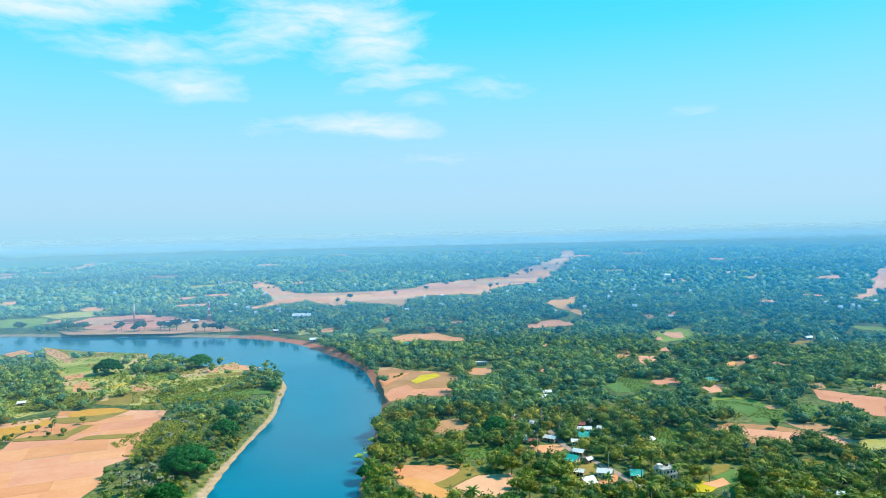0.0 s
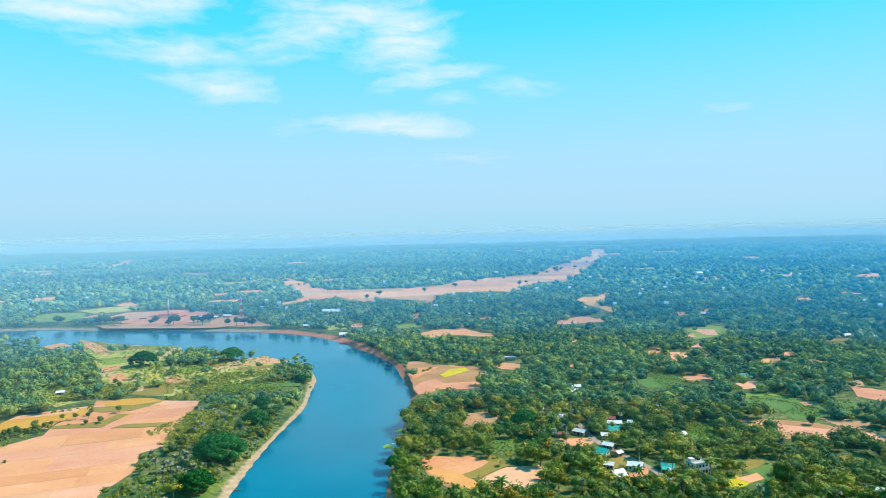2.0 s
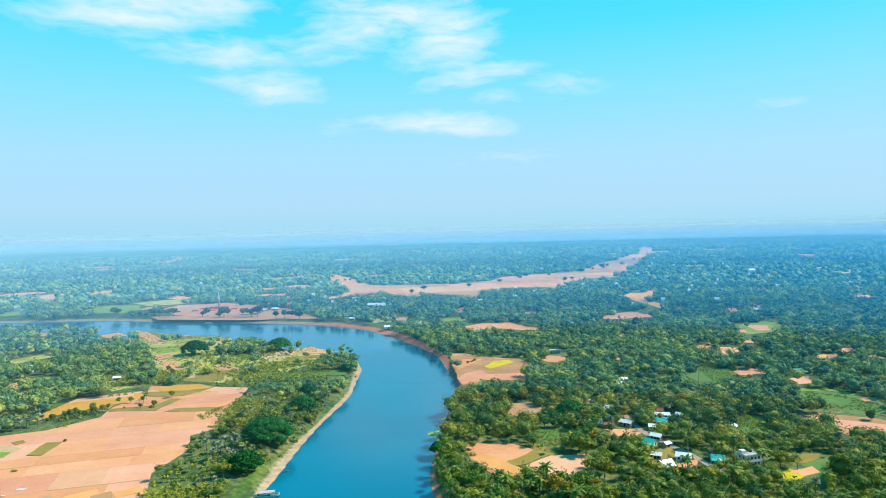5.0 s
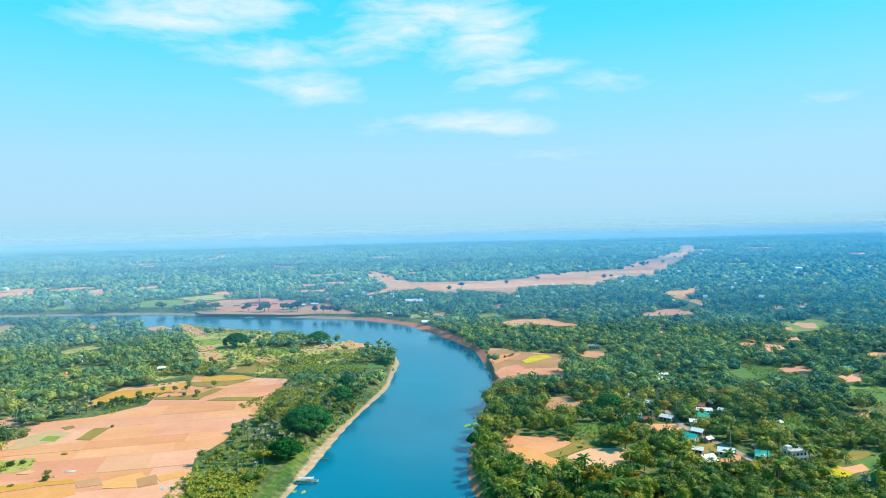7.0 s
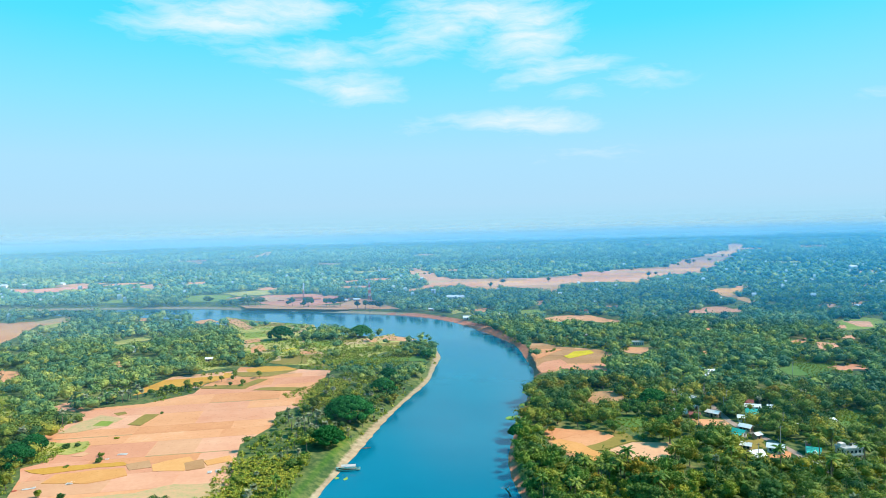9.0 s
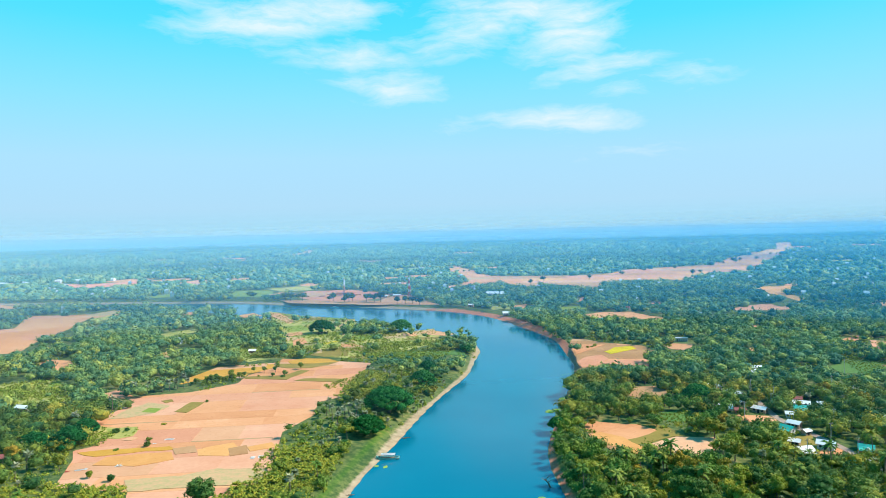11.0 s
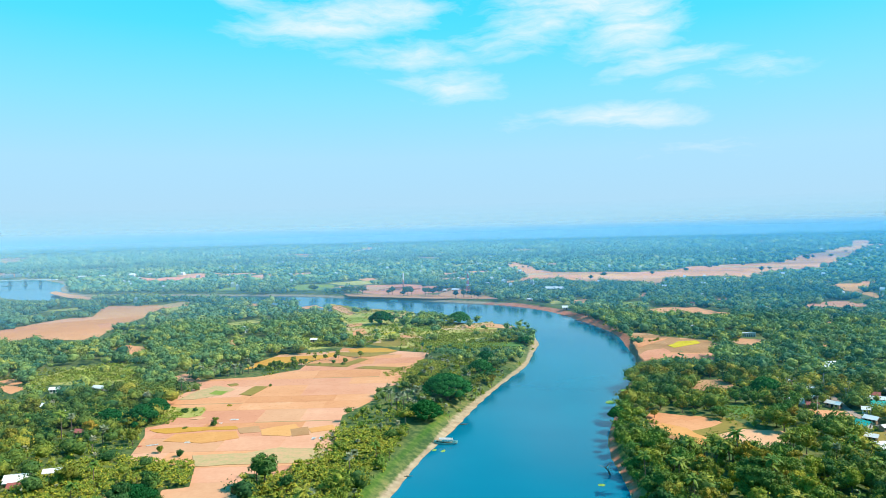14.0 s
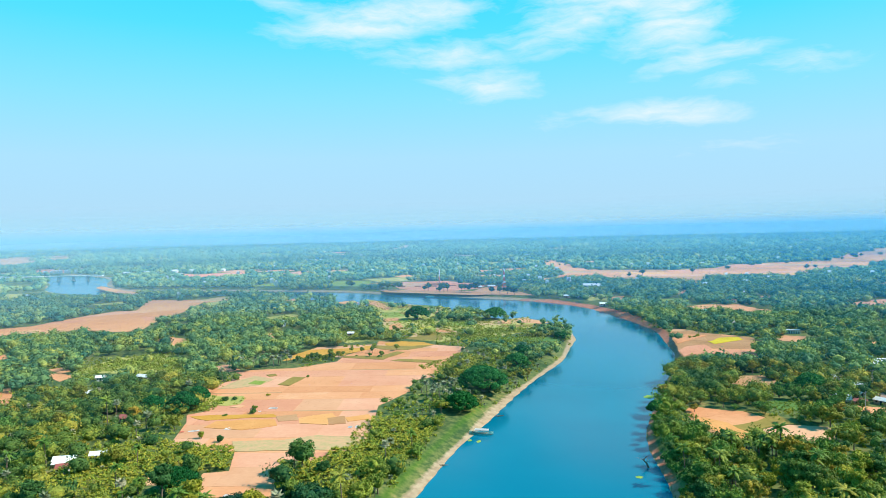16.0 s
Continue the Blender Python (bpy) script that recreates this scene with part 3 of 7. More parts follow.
def parcelled(poly, mat, label, turn, long, wide, seed, bunds=True, mats=(), stray=0.0):
    """A farmed field cut into parcels by low earth bunds."""
    rnd = random.Random(seed)
    if stray:
        poly = [(x + stray * float(wobble(x, y, 0.021, 3)), y + stray * float(wobble(y, x, 0.017, 1))) for x, y in soft_outline(poly, 35, 0)]
    OPEN.append(np.array(poly))
    top = tagged(slab("field", soft_outline(poly, 8, 0.8), PLAIN + 0.05, M[mat]), label, "field", kind="structure")
    c, s = math.cos(radians(turn)), math.sin(radians(turn))
    us, vs = [p[0] * c + p[1] * s for p in poly], [-p[0] * s + p[1] * c for p in poly]
    rows = [min(vs)]
    while rows[-1] < max(vs):
        rows.append(rows[-1] + wide * rnd.uniform(0.6, 1.5))
    for v0, v1 in zip(rows[:-1], rows[1:]):
        cols = [min(us) - rnd.uniform(0, long)]
        while cols[-1] < max(us):
            cols.append(cols[-1] + long * rnd.uniform(0.5, 1.5))
        for u0, u1 in zip(cols[:-1], cols[1:]):
            q = clip_half(list(poly), (-v0 * s, v0 * c), (-s, c))
            q = clip_half(q, (-v1 * s, v1 * c), (s, -c)) if len(q) > 2 else q
            q = clip_half(q, (u0 * c, u0 * s), (c, s)) if len(q) > 2 else q
            q = clip_half(q, (u1 * c, u1 * s), (-c, -s)) if len(q) > 2 else q
            if len(q) < 3:
                continue
            mx, my = sum(p[0] for p in q) / len(q), sum(p[1] for p in q) / len(q)
            q = [(mx + (p[0] - mx) * 0.994, my + (p[1] - my) * 0.994) for p in q]
            if len({(round(p[0], 1), round(p[1], 1)) for p in q}) < 3:
                continue
            slab("parcel", q, PLAIN + 0.085 + rnd.uniform(0, 0.02), M[rnd.choice(mats) if mats else mat], top, 0.2)
            if bunds and rnd.random() < 0.14:
                ridge([(u0 * c - v0 * s, u0 * s + v0 * c), (u1 * c - v0 * s, u1 * s + v0 * c)], poly, top)
    return top


def ridge(line, poly, parent, width=0.7, height=0.22):
    """A low earth bund along a line, inside the field."""
    (x1, y1), (x2, y2) = line
    n = max(2, int(math.hypot(x2 - x1, y2 - y1) / 4))
    pts = [(x1 + (x2 - x1) * k / n, y1 + (y2 - y1) * k / n) for k in range(n + 1)]
    ok = inside(np.array(poly), np.array([p[0] for p in pts]), np.array([p[1] for p in pts]))
    pts = [p for p, o in zip(pts, ok) if o]
    if len(pts) < 2:
        return
    dx, dy = (x2 - x1), (y2 - y1)
    L = math.hypot(dx, dy)
    nx, ny = -dy / L * width / 2, dx / L * width / 2
    v, f = [], []
    for k, (x, y) in enumerate(pts):
        w = 1 + 0.3 * math.sin(k * 1.7)
        v += [(x - nx * w, y - ny * w, PLAIN + 0.08), (x, y, PLAIN + 0.1 + height), (x + nx * w, y + ny * w, PLAIN + 0.08)]
        if k:
            b = 3 * k
            f += [(b - 3, b, b + 1, b - 2), (b - 2, b + 1, b + 2, b - 1)]
    mesh_object("bund", v, f, M["bund"]).parent = parent


# west of the river
parcelled([(-188, 452), (-168.1, 354.1), (-175.7, 342.1), (-164.9, 317.6), (-166.4, 287.1), (-144.1, 238.4), (-140.8, 225.3), (-148.6, 220.3), (-143.6, 207.2), (-162.5, 206.8), (-154.3, 192.2), (-138.7, 171.5), (-162.8, 162.3), (-176.4, 178.0), (-179.8, 183.7), (-172.3, 188.4), (-185.7, 206.6), (-217.3, 203.9), (-235.8, 231.6), (-245.4, 241.2), (-240.2, 250.5), (-250.2, 265.1), (-265.2, 274.9), (-273.9, 285.3), (-280.9, 321.2), (-296.3, 330.6), (-312.7, 332.5), (-313.2, 345.5), (-290.5, 332.3), (-263.7, 348.9), (-248.8, 375.9), (-255.3, 398.4), (-253, 424), (-262, 456)],
          "tan", "wide dry ploughed tan field cut by thin bunds", 22, 40, 17, 3, True, ("tan", "tan", "tan_rose", "tan_pale", "tan", "tan_rose"))
parcelled([(-285.9, 367.3), (-291.6, 386.4), (-293.2, 417.9), (-279, 429), (-260, 441), (-253, 424), (-257.2, 401.3), (-254.5, 389.5), (-272.6, 391.0), (-280.9, 377.3)],
          "tan", "narrow dry field behind a hedge of young palms", 30, 50, 12, 4, False, ("tan", "tan_pale", "ochre", "tan_rose"))
field([(-284.9, 366.0), (-290.9, 386.5), (-286.8, 385.4), (-281.4, 371.7)], "ochre", "golden corner of a dry field", 0.26)
field([(-263.6, 413.5), (-257, 434), (-250, 425), (-252.9, 414.3), (-256.7, 404.5)], "ochre", "ripe golden crop strip with saplings", 0.26)
field([(-246, 439), (-253, 449), (-244, 460), (-226, 461), (-214, 452), (-230, 442)], "ochre", "ripe golden crop strip", 0.26)
field([(-256, 438), (-246, 439), (-230, 442), (-214, 452), (-217, 441), (-223, 428), (-240, 424), (-247, 425)], "olive", "olive stubble strip beside golden crop", 0.24)
field([(-255.3, 393.9), (-230.2, 402.0), (-227.7, 419.5), (-221, 420), (-222.4, 390.8), (-251.4, 388.3)], "olive", "narrow bent olive green crop strip", 0.26)
field([(-215.0, 388.5), (-213.2, 395.9), (-185.4, 399.6), (-183.8, 391.1)], "olive", "narrow olive green crop strip", 0.26)
field([(-242.9, 306.9), (-247.9, 327.6), (-239.5, 328.4), (-235.6, 307.6)], "olive", "slanting olive stubble strip", 0.26)
field([(-267.2, 325.7), (-263.9, 330.4), (-258.9, 327.6), (-261.6, 323.1)], "olive", "small olive stubble strip", 0.26)
field([(-268.9, 288.6), (-273.5, 308.6), (-271.3, 322.1), (-254.6, 318.5), (-252.9, 304.0), (-261.5, 291.2)], "palegreen", "pale sprouting plot in a tan field", 0.24)
field([(-262.0, 303.0), (-262.6, 311.7), (-255.1, 311.5), (-252.3, 304.0)], "lime", "small lime green seed bed", 0.27)
field([(-241.9, 238.6), (-229.1, 236.4), (-212.3, 247.7), (-200.4, 253.0), (-205.3, 255.7), (-224.3, 248.9), (-235.9, 243.7)], "ochre", "ripe golden crop strip in a tan field", 0.26)
field([(-221.1, 228.1), (-224.3, 237.0), (-209.9, 244.8), (-199.6, 249.2), (-192.3, 240.8), (-202.8, 230.3)], "tan_gold", "golden stubble plot in a tan field", 0.25)
field([(-191.0, 254.7), (-180.5, 266.8), (-174.6, 261.9), (-171.8, 250.5), (-184.6, 247.8)], "tan_gold", "golden stubble plot in a tan field", 0.25)
field([(-169.6, 262.5), (-163.0, 271.6), (-157.9, 265.2), (-165.2, 257.7)], "tan_gold", "golden stubble strip in a tan field", 0.25)
field([(-202.1, 253.4), (-195.6, 259.5), (-188.8, 252.4), (-195.9, 247.1)], "tan_brown", "moist brown plot in a tan field", 0.25)
field([(-177.4, 258.9), (-171.2, 265.1), (-164.9, 255.1), (-170.8, 250.6)], "tan_brown", "moist brown plot in a tan field", 0.25)
field([(-195.3, 215.8), (-176.6, 225.0), (-166.8, 235.1), (-146.4, 240.1), (-140.8, 225.3), (-185.7, 206.6)], "palegreen", "thin pale green sprouting strip in a tan field", 0.26)
field([(-270.3, 270.3), (-266.8, 276.2), (-250.8, 275.5), (-242.8, 279.6), (-234.0, 266.6), (-238.6, 260.3), (-257.0, 256.8)], "grass", "rough green plot with bushes in a dry field", 0.25, trees=True)
field([(-255.1, 271.9), (-250.1, 274.8), (-246.9, 271.3), (-252.3, 269.9)], "lime", "small lime green bed", 0.28)
field([(-235.6, 259.2), (-232.9, 265.3), (-229.0, 263.5), (-229.1, 259.2)], "sand", "bare pale sand patch", 0.28)
field([(-191.5, 166.7), (-195.8, 173.5), (-191.2, 185.6), (-184.3, 179.6), (-183.0, 169.9)], "sand", "bare pale sand patch beside banana plants")
field([(-391.0, 245.6), (-390.3, 251.6), (-373.3, 240.5), (-345.1, 220.3), (-348.8, 214.4), (-388.7, 239.3)], "tan", "small bare field among trees")
field([(-405.6, 285.1), (-390.8, 291.7), (-380.5, 283.1), (-376.4, 271.5), (-393.9, 278.6)], "tan", "small bare field among trees")
field([(-518.4, 318.4), (-505.2, 322.5), (-484.5, 310.7), (-489.6, 300.5)], "tan", "small bare field among trees")
field([(-416.6, 294.1), (-419.2, 302.7), (-397.4, 296.7), (-398.3, 287.5)], "tan", "small dry field among trees")
field([(-390.8, 291.7), (-403.0, 317.7), (-407.0, 343.8), (-379.6, 359.1), (-367.0, 356.3), (-341.8, 327.6), (-312.4, 317.3), (-346.2, 304.5)], "grass", "rough light green pasture with scrub", trees=True)
field([(-374.9, 349.5), (-372.9, 358.9), (-364.5, 352.7), (-362.5, 340.7)], "lime", "bright green corner of a pasture", 0.2)
parcelled([(-636.6, 372.1), (-653.4, 412.8), (-638, 436), (-648, 467), (-660, 509), (-665, 549), (-646, 564), (-728, 658), (-668, 678), (-649, 689), (-612, 630), (-575, 570), (-554, 526), (-536, 487), (-505, 440), (-536, 424), (-573, 435), (-569.5, 404.4), (-607.5, 393.6), (-564.0, 329.2)],
          "tan", "long dry tan field between woods", 55, 90, 30, 8, False, ("tan", "tan", "tan_rose"), 3.0)
field([(-658, 673), (-659, 724), (-622, 687), (-631, 665)], "palegreen", "pale green end of a dry field", 0.11)
field([(-446.8, 408.4), (-447, 423), (-411.1, 418.8), (-407.4, 402.9), (-404.3, 382.7), (-419.2, 391.3)], "tan", "dry field in a gap of the woods")
field([(-316.1, 332.2), (-315.3, 347.8), (-295.0, 334.2), (-293.6, 327.5), (-306.9, 326.3)], "tan_rose", "reddish bare lobe of a wide dry field", 0.11)
field([(-369, 445), (-377, 461), (-373, 470), (-357, 454), (-355, 440)], "tan", "small clearing in the woods")
field([(-373, 474), (-374, 481), (-363, 488), (-355, 475), (-365, 468)], "lime", "bright green clearing in the woods")
field([(-452, 551), (-445, 569), (-435, 589), (-421, 570), (-432, 537)], "grass", "straw coloured clearing in the woods")
field([(-318, 482), (-305, 501), (-292, 516), (-274, 484), (-270, 460), (-282, 440), (-296, 454)], "grass", "rough straw plot with scrub", trees=True)
parcelled([(-437, 732), (-376, 700), (-299, 676), (-266, 615), (-223, 578), (-208, 597), (-193, 617), (-175, 580), (-168, 537), (-188, 485), (-197, 465), (-235, 468), (-261, 477), (-283, 502), (-328, 574), (-354, 622), (-391, 666)],
          "grass", "patchwork of rough green and straw plots", 24, 30, 16, 12, False, ("grass", "grass", "palegreen", "grass", "olive", "grass", "lime"), 3.0)
LOOSE.append(OPEN.pop())
field([(-349, 612), (-337, 626), (-312, 597), (-328, 583)], "lime", "bright green young rice plot", 0.24)
field([(-325, 568), (-315, 584), (-301, 569), (-312, 554)], "sand", "dry bare plot", 0.24)
field([(-297, 536), (-294, 550), (-275, 522), (-283, 511)], "tan", "dry bare plot", 0.24)
field([(-267, 522), (-256, 541), (-252, 534), (-262, 515)], "yellow", "narrow yellow crop strip", 0.27)
field([(-247, 523), (-234, 529), (-225, 517), (-238, 509)], "tan", "dry bare plot", 0.24)
field([(-266, 574), (-262, 583), (-249, 560), (-254, 554)], "tan", "small bare yard under palms", 0.24)
field([(-428, 718), (-411, 713), (-358, 651), (-356, 633), (-406, 687)], "tan", "dry track beside scrub", 0.24)
field([(-455, 691), (-447, 713), (-422, 691), (-436, 674)], "tan", "dry plot beside the river", 0.24)
field([(-651, 674), (-654, 701), (-647, 721), (-618, 684), (-620, 649)], "tan", "small tan field at the edge of the woods")
field([(-620, 641), (-622, 684), (-589, 650), (-598, 626)], "grass", "narrow grassy clearing in the woods")
field([(-536, 694), (-545, 717), (-528, 717), (-515, 694)], "tan", "small clearing in the woods")
field([(-202, 491), (-133, 512), (-128, 492), (-181, 484)], "green", "green vegetable strips on the spit", 0.26)
field([(-199, 597), (-188, 608), (-162, 590), (-170, 579), (-190, 584)], "sand", "bare sand flat on the spit", 0.26)
field([(-212, 586), (-203, 592), (-193, 572), (-206, 572)], "tan", "bare clearing under palms", 0.26)
# far shore
field([(-521, 943), (-521, 992), (-485, 1005), (-459, 1021), (-392, 981), (-355, 932), (-350, 897), (-373, 865), (-417, 847), (-467, 875)], "pink", "pink earth yard of a brick kiln")
field([(-492, 854), (-453, 863), (-390, 867), (-328, 857), (-280, 864), (-246, 820), (-331, 811), (-459, 822)], "sand", "sandy shore below a kiln yard", 0.02)
field([(-507, 935), (-501, 970), (-454, 974), (-455, 926), (-471, 896)], "tan_pale", "trampled pale strip of a kiln yard", 0.14)
field([(-348, 886), (-348, 931), (-326, 944), (-286, 886), (-304, 874), (-311, 840), (-341, 835)], "sand", "sandy yard by the far shore")
field([(-657, 985), (-638, 1001), (-587, 998), (-557, 944), (-555, 900), (-602, 902)], "lime", "bright green rice fields by the river")
field([(-618, 1030), (-591, 1075), (-550, 1097), (-515, 1018), (-568, 988)], "grass", "rough pasture behind a kiln")
field([(-599, 1107), (-602, 1148), (-572, 1142), (-549, 1089), (-579, 1087)], "tan", "tan field in the woods")
field([(-610, 1167), (-656, 1262), (-635, 1257), (-591, 1163)], "tan", "tan clearing in the woods")
field([(-849, 1275), (-819, 1278), (-825, 1332), (-764, 1227), (-798, 1198)], "tan", "tan field in the far woods")
field([(-1413, 2524), (-1502, 2713), (-1571, 2963), (-1717, 3238), (-1742, 3428), (-1497, 2929), (-1343, 2462)], "sand", "long pale clearing in the far woods")
field([(-882, 1978), (-908, 2062), (-846, 2052), (-812, 1931), (-838, 1895)], "tan", "tan clearing in the far woods")
field([(-1441, 2169), (-1400, 2236), (-1329, 2105), (-1377, 2072)], "sand", "pale clearing in the far woods")
field([(-945, 2912), (-918, 2950), (-869, 2777), (-884, 2738)], "sand", "pale clearing in the far woods")
field([(-1365, 3557), (-1335, 3612), (-1253, 3359), (-1261, 3300)], "sand", "pale clearing in the far woods")
field([(-1201, 1141), (-1088, 1115), (-1046, 1210), (-970, 1143), (-986, 1060), (-1057, 1036)], "pink", "pink earth yard by a settlement")
field([(-902, 1166), (-902, 1258), (-783, 1096), (-858, 1120)], "tan_rose", "pinkish field by a settlement")
field([(-752, 893), (-738, 953), (-692, 902), (-721, 876)], "lime", "bright green rice field by the river")
field([(-653, 953), (-597, 984), (-556, 923), (-605, 895)], "lime", "bright green rice field by the river")
field([(-2914, 1830), (-3188, 2108), (-2935, 2032), (-2278, 1566), (-2185, 1371)], "sand", "pale field in the far woods")
field([(-2750, 1916), (-2742, 2069), (-2448, 1851), (-2440, 1722)], "sand", "pale field in the far woods")
field([(-1808, 1226), (-1753, 1253), (-1611, 1214), (-1511, 1135), (-1612, 1107)], "pink", "pink brickfield behind a bridge")
field([(-1379, 864), (-1357, 895), (-1212, 848), (-1131, 778), (-1210, 787), (-1248, 781)], "pink", "pink sandy bank of a settlement", -0.1)
field([(-1006, 798), (-1029, 828), (-946, 787), (-849, 747), (-821, 717), (-893, 739)], "sand", "sandy point at the river mouth")
field([(-1057, 672), (-1038, 693), (-971, 646), (-972, 622)], "grass", "pale clearing in the woods")
# east of the river
parcelled([(-60, 578), (-48, 579), (-30, 563), (0, 553), (13, 528), (5, 491), (5, 473), (-20, 474), (-27, 477), (-30, 466), (-39, 460), (-43, 472), (-46, 496), (-52, 525)],
          "tan", "brown riverside field on an eroded bank", 10, 40, 24, 6, True, ("tan_brown", "olive", "tan_brown", "tan"))
field([(-27, 522), (-20, 542), (-8, 549), (-4, 538), (-14, 525), (-23, 514)], "yellow", "bright yellow mustard plot", 0.3)
field([(-28, 478), (-21, 489), (5, 495), (4, 474), (-18, 473)], "tan_rose", "pinkish bare plot by the river", 0.28)
field([(-44, 479), (-40, 499), (-29, 509), (-23, 494), (-30, 471), (-39, 461)], "tan_rose", "pinkish bare plot on an eroded bank", 0.28)
field([(-52, 531), (-46, 551), (-29, 554), (-40, 526), (-47, 507)], "tan", "sandy plot with scrub by the river", 0.28)
field([(-9.4, 403.4), (-5.7, 411.5), (6.5, 415.4), (15.8, 403.7), (10.0, 392.6), (-1.3, 384.7), (-8.5, 389.6)], "tan_brown", "small brown clearing among trees")
field([(7.6, 355.1), (16.1, 363.0), (24.1, 360.5), (23.5, 344.1), (11.2, 340.7)], "green", "small vegetable field among trees")
parcelled([(-27.5, 327.9), (-24.0, 334.8), (-14.9, 332.6), (-3.2, 333.4), (6.7, 325.6), (2.2, 318.3), (-7.5, 306.1), (-19.1, 315.3), (-25.0, 316.4)],
          "tan", "dry tan plot between trees", -42, 24, 14, 5, False, ("tan", "tan_pale"))
parcelled([(0.9, 301.6), (13.7, 317.6), (30.0, 319.5), (31.0, 306.5), (20.8, 288.8), (6.7, 289.7)],
          "tan", "dry tan plot between trees", -42, 60, 40, 15, False, ("tan_pale",))
field([(-23.7, 312.0), (-19.2, 316.8), (-8.9, 311.1), (0.6, 297.6), (-2.4, 290.2), (-13.2, 298.5)], "tan_gold", "strip of golden ripe crop", 0.26)
field([(-7.8, 306.8), (2.2, 318.3), (6.7, 325.6), (-2.3, 334.2), (2.0, 338.0), (11.6, 330.8), (18.4, 318.7), (12.9, 317.6), (1.5, 303.5), (-3.1, 301.8)], "olive", "grassy verge between dry plots", 0.24)
field([(-24.9, 314.2), (-19.1, 315.3), (-8.6, 296.3), (-12.2, 290.8), (-18.9, 301.4)], "tan_brown", "brown edge of a golden crop", 0.2)
field([(40.7, 351.8), (44.1, 359.9), (58.5, 360.8), (62.7, 355.7), (56.0, 346.2)], "tan", "swept earth village yard")
field([(58.9, 319.8), (68.3, 335.0), (73.4, 338.9), (70.4, 318.3), (60.7, 313.0)], "olive", "dry grass village yard")
field([(68.5, 311.1), (80.2, 314.7), (76.3, 303.6), (68.5, 303.4)], "tan", "swept earth yard beside a tin house")
parcelled([(150.6, 389.1), (164.5, 392.5), (176.2, 389.2), (189.8, 383.6), (199.7, 372.0), (212.5, 361.8), (217.7, 354.5), (204.3, 348.0), (198.1, 358.0), (193.5, 366.3), (178.4, 351.8), (174.9, 359.7), (168.9, 363.1), (159.9, 374.1), (149.5, 378.1)],
          "tan", "bare pinkish field beside green crop", -25, 40, 26, 7, False, ("tan_rose", "tan_rose", "tan_brown"))
field([(159.0, 372.1), (168.5, 362.2), (162.6, 346.5), (159.4, 359.0)], "tan_brown", "brown stubble plot", 0.2)
field([(169, 432), (178, 448), (193, 451), (202, 434), (211, 425), (206.7, 405.8), (197.4, 390.9), (180.9, 392.3), (181.9, 409.2), (178.5, 417.2), (164.6, 415.8)], "green", "light green vegetable field")
field([(178, 451), (194, 453), (204, 438), (202, 434), (191, 446), (175, 443)], "lime", "bright green edge of a vegetable field", 0.2)
field([(195.8, 392.2), (211.9, 388.6), (218.2, 381.3), (208.7, 370.2), (198.9, 376.3)], "tan_brown", "brown stubble plot", 0.2)
field([(208.4, 401.9), (228, 432), (235, 427), (220.0, 397.3)], "green", "ridged green vegetable plot")
field([(183, 480), (190, 487), (205, 487), (195, 467), (181, 464)], "tan_rose", "small bare yard")
field([(202, 427), (215, 430), (213, 422), (201.2, 419.2)], "sand", "small sand patch beside green crop", 0.2)
parcelled([(254, 466), (264, 462), (270, 453), (295, 434), (268.2, 394.4), (253.8, 400.5), (256.3, 418.2), (250, 431), (244, 441)],
          "tan", "bare pink field at the edge of the woods", -30, 60, 40, 9, False, ("tan_rose",))
field([(299, 477), (327, 481), (311, 457), (293, 464)], "tan_rose", "bare pink field among trees")
field([(296, 496), (311, 500), (303, 486), (290, 483)], "lime", "bright green plot beside a pink field", 0.2)
field([(259, 480), (272, 487), (264, 469), (253, 463)], "tan_brown", "small bare yard under trees", 0.2)
field([(117, 491), (130, 513), (153, 519), (155, 503), (140, 474), (119, 471)], "green", "green vegetable field in the woods")
field([(149, 500), (167, 517), (178, 503), (169, 489), (155, 492)], "tan_rose", "small bare field in the woods")
field([(113.7, 369.4), (128.9, 389.7), (135.3, 373.9), (125.8, 352.0), (113.3, 356.7)], "green", "green taro field in a hollow of the woods")
field([(122.1, 313.4), (134.3, 320.9), (139.1, 312.3), (125.1, 290.0), (118.4, 287.9), (121.8, 303.5)], "green", "green lawn among trees")
field([(120.6, 313.5), (127.2, 322.2), (135.9, 324.7), (135.5, 320.0), (124.1, 310.4)], "olive", "straw coloured verge of a lawn", 0.2)
field([(108.8, 300.2), (115.8, 304.5), (119.1, 296.9), (114.4, 290.1), (106.9, 291.1)], "yellow", "yellow mustard plot among trees", 0.2)
field([(113.7, 301.2), (125.7, 306.7), (125.6, 299.1), (118.1, 295.6)], "tan", "bare earth plot beside mustard", 0.24)
field([(166.9, 326.6), (183.7, 332.0), (190.8, 324.1), (183.4, 316.1), (168.6, 319.4)], "olive", "grassy clearing among palms")
field([(217.7, 355.5), (232.1, 359.3), (240.5, 353.8), (233.3, 343.1), (215.4, 340.0), (211.7, 344.7)], "grass", "village playing field")
field([(225, 725), (253, 771), (277, 745), (250, 687), (216, 671)], "lime", "green plot in the woods")
field([(233, 735), (255, 728), (246, 695), (235, 693), (233, 716)], "tan_rose", "bare fields in the woods", 0.2)
field([(212, 700), (225, 705), (221, 684), (210, 682)], "tan_rose", "small bare plot in the woods")
field([(200, 641), (215, 645), (205, 619), (199, 626)], "tan_rose", "small bare field in the woods")
field([(172, 604), (188, 601), (182, 584), (167, 563), (166, 576)], "tan_rose", "small bare field in the woods")
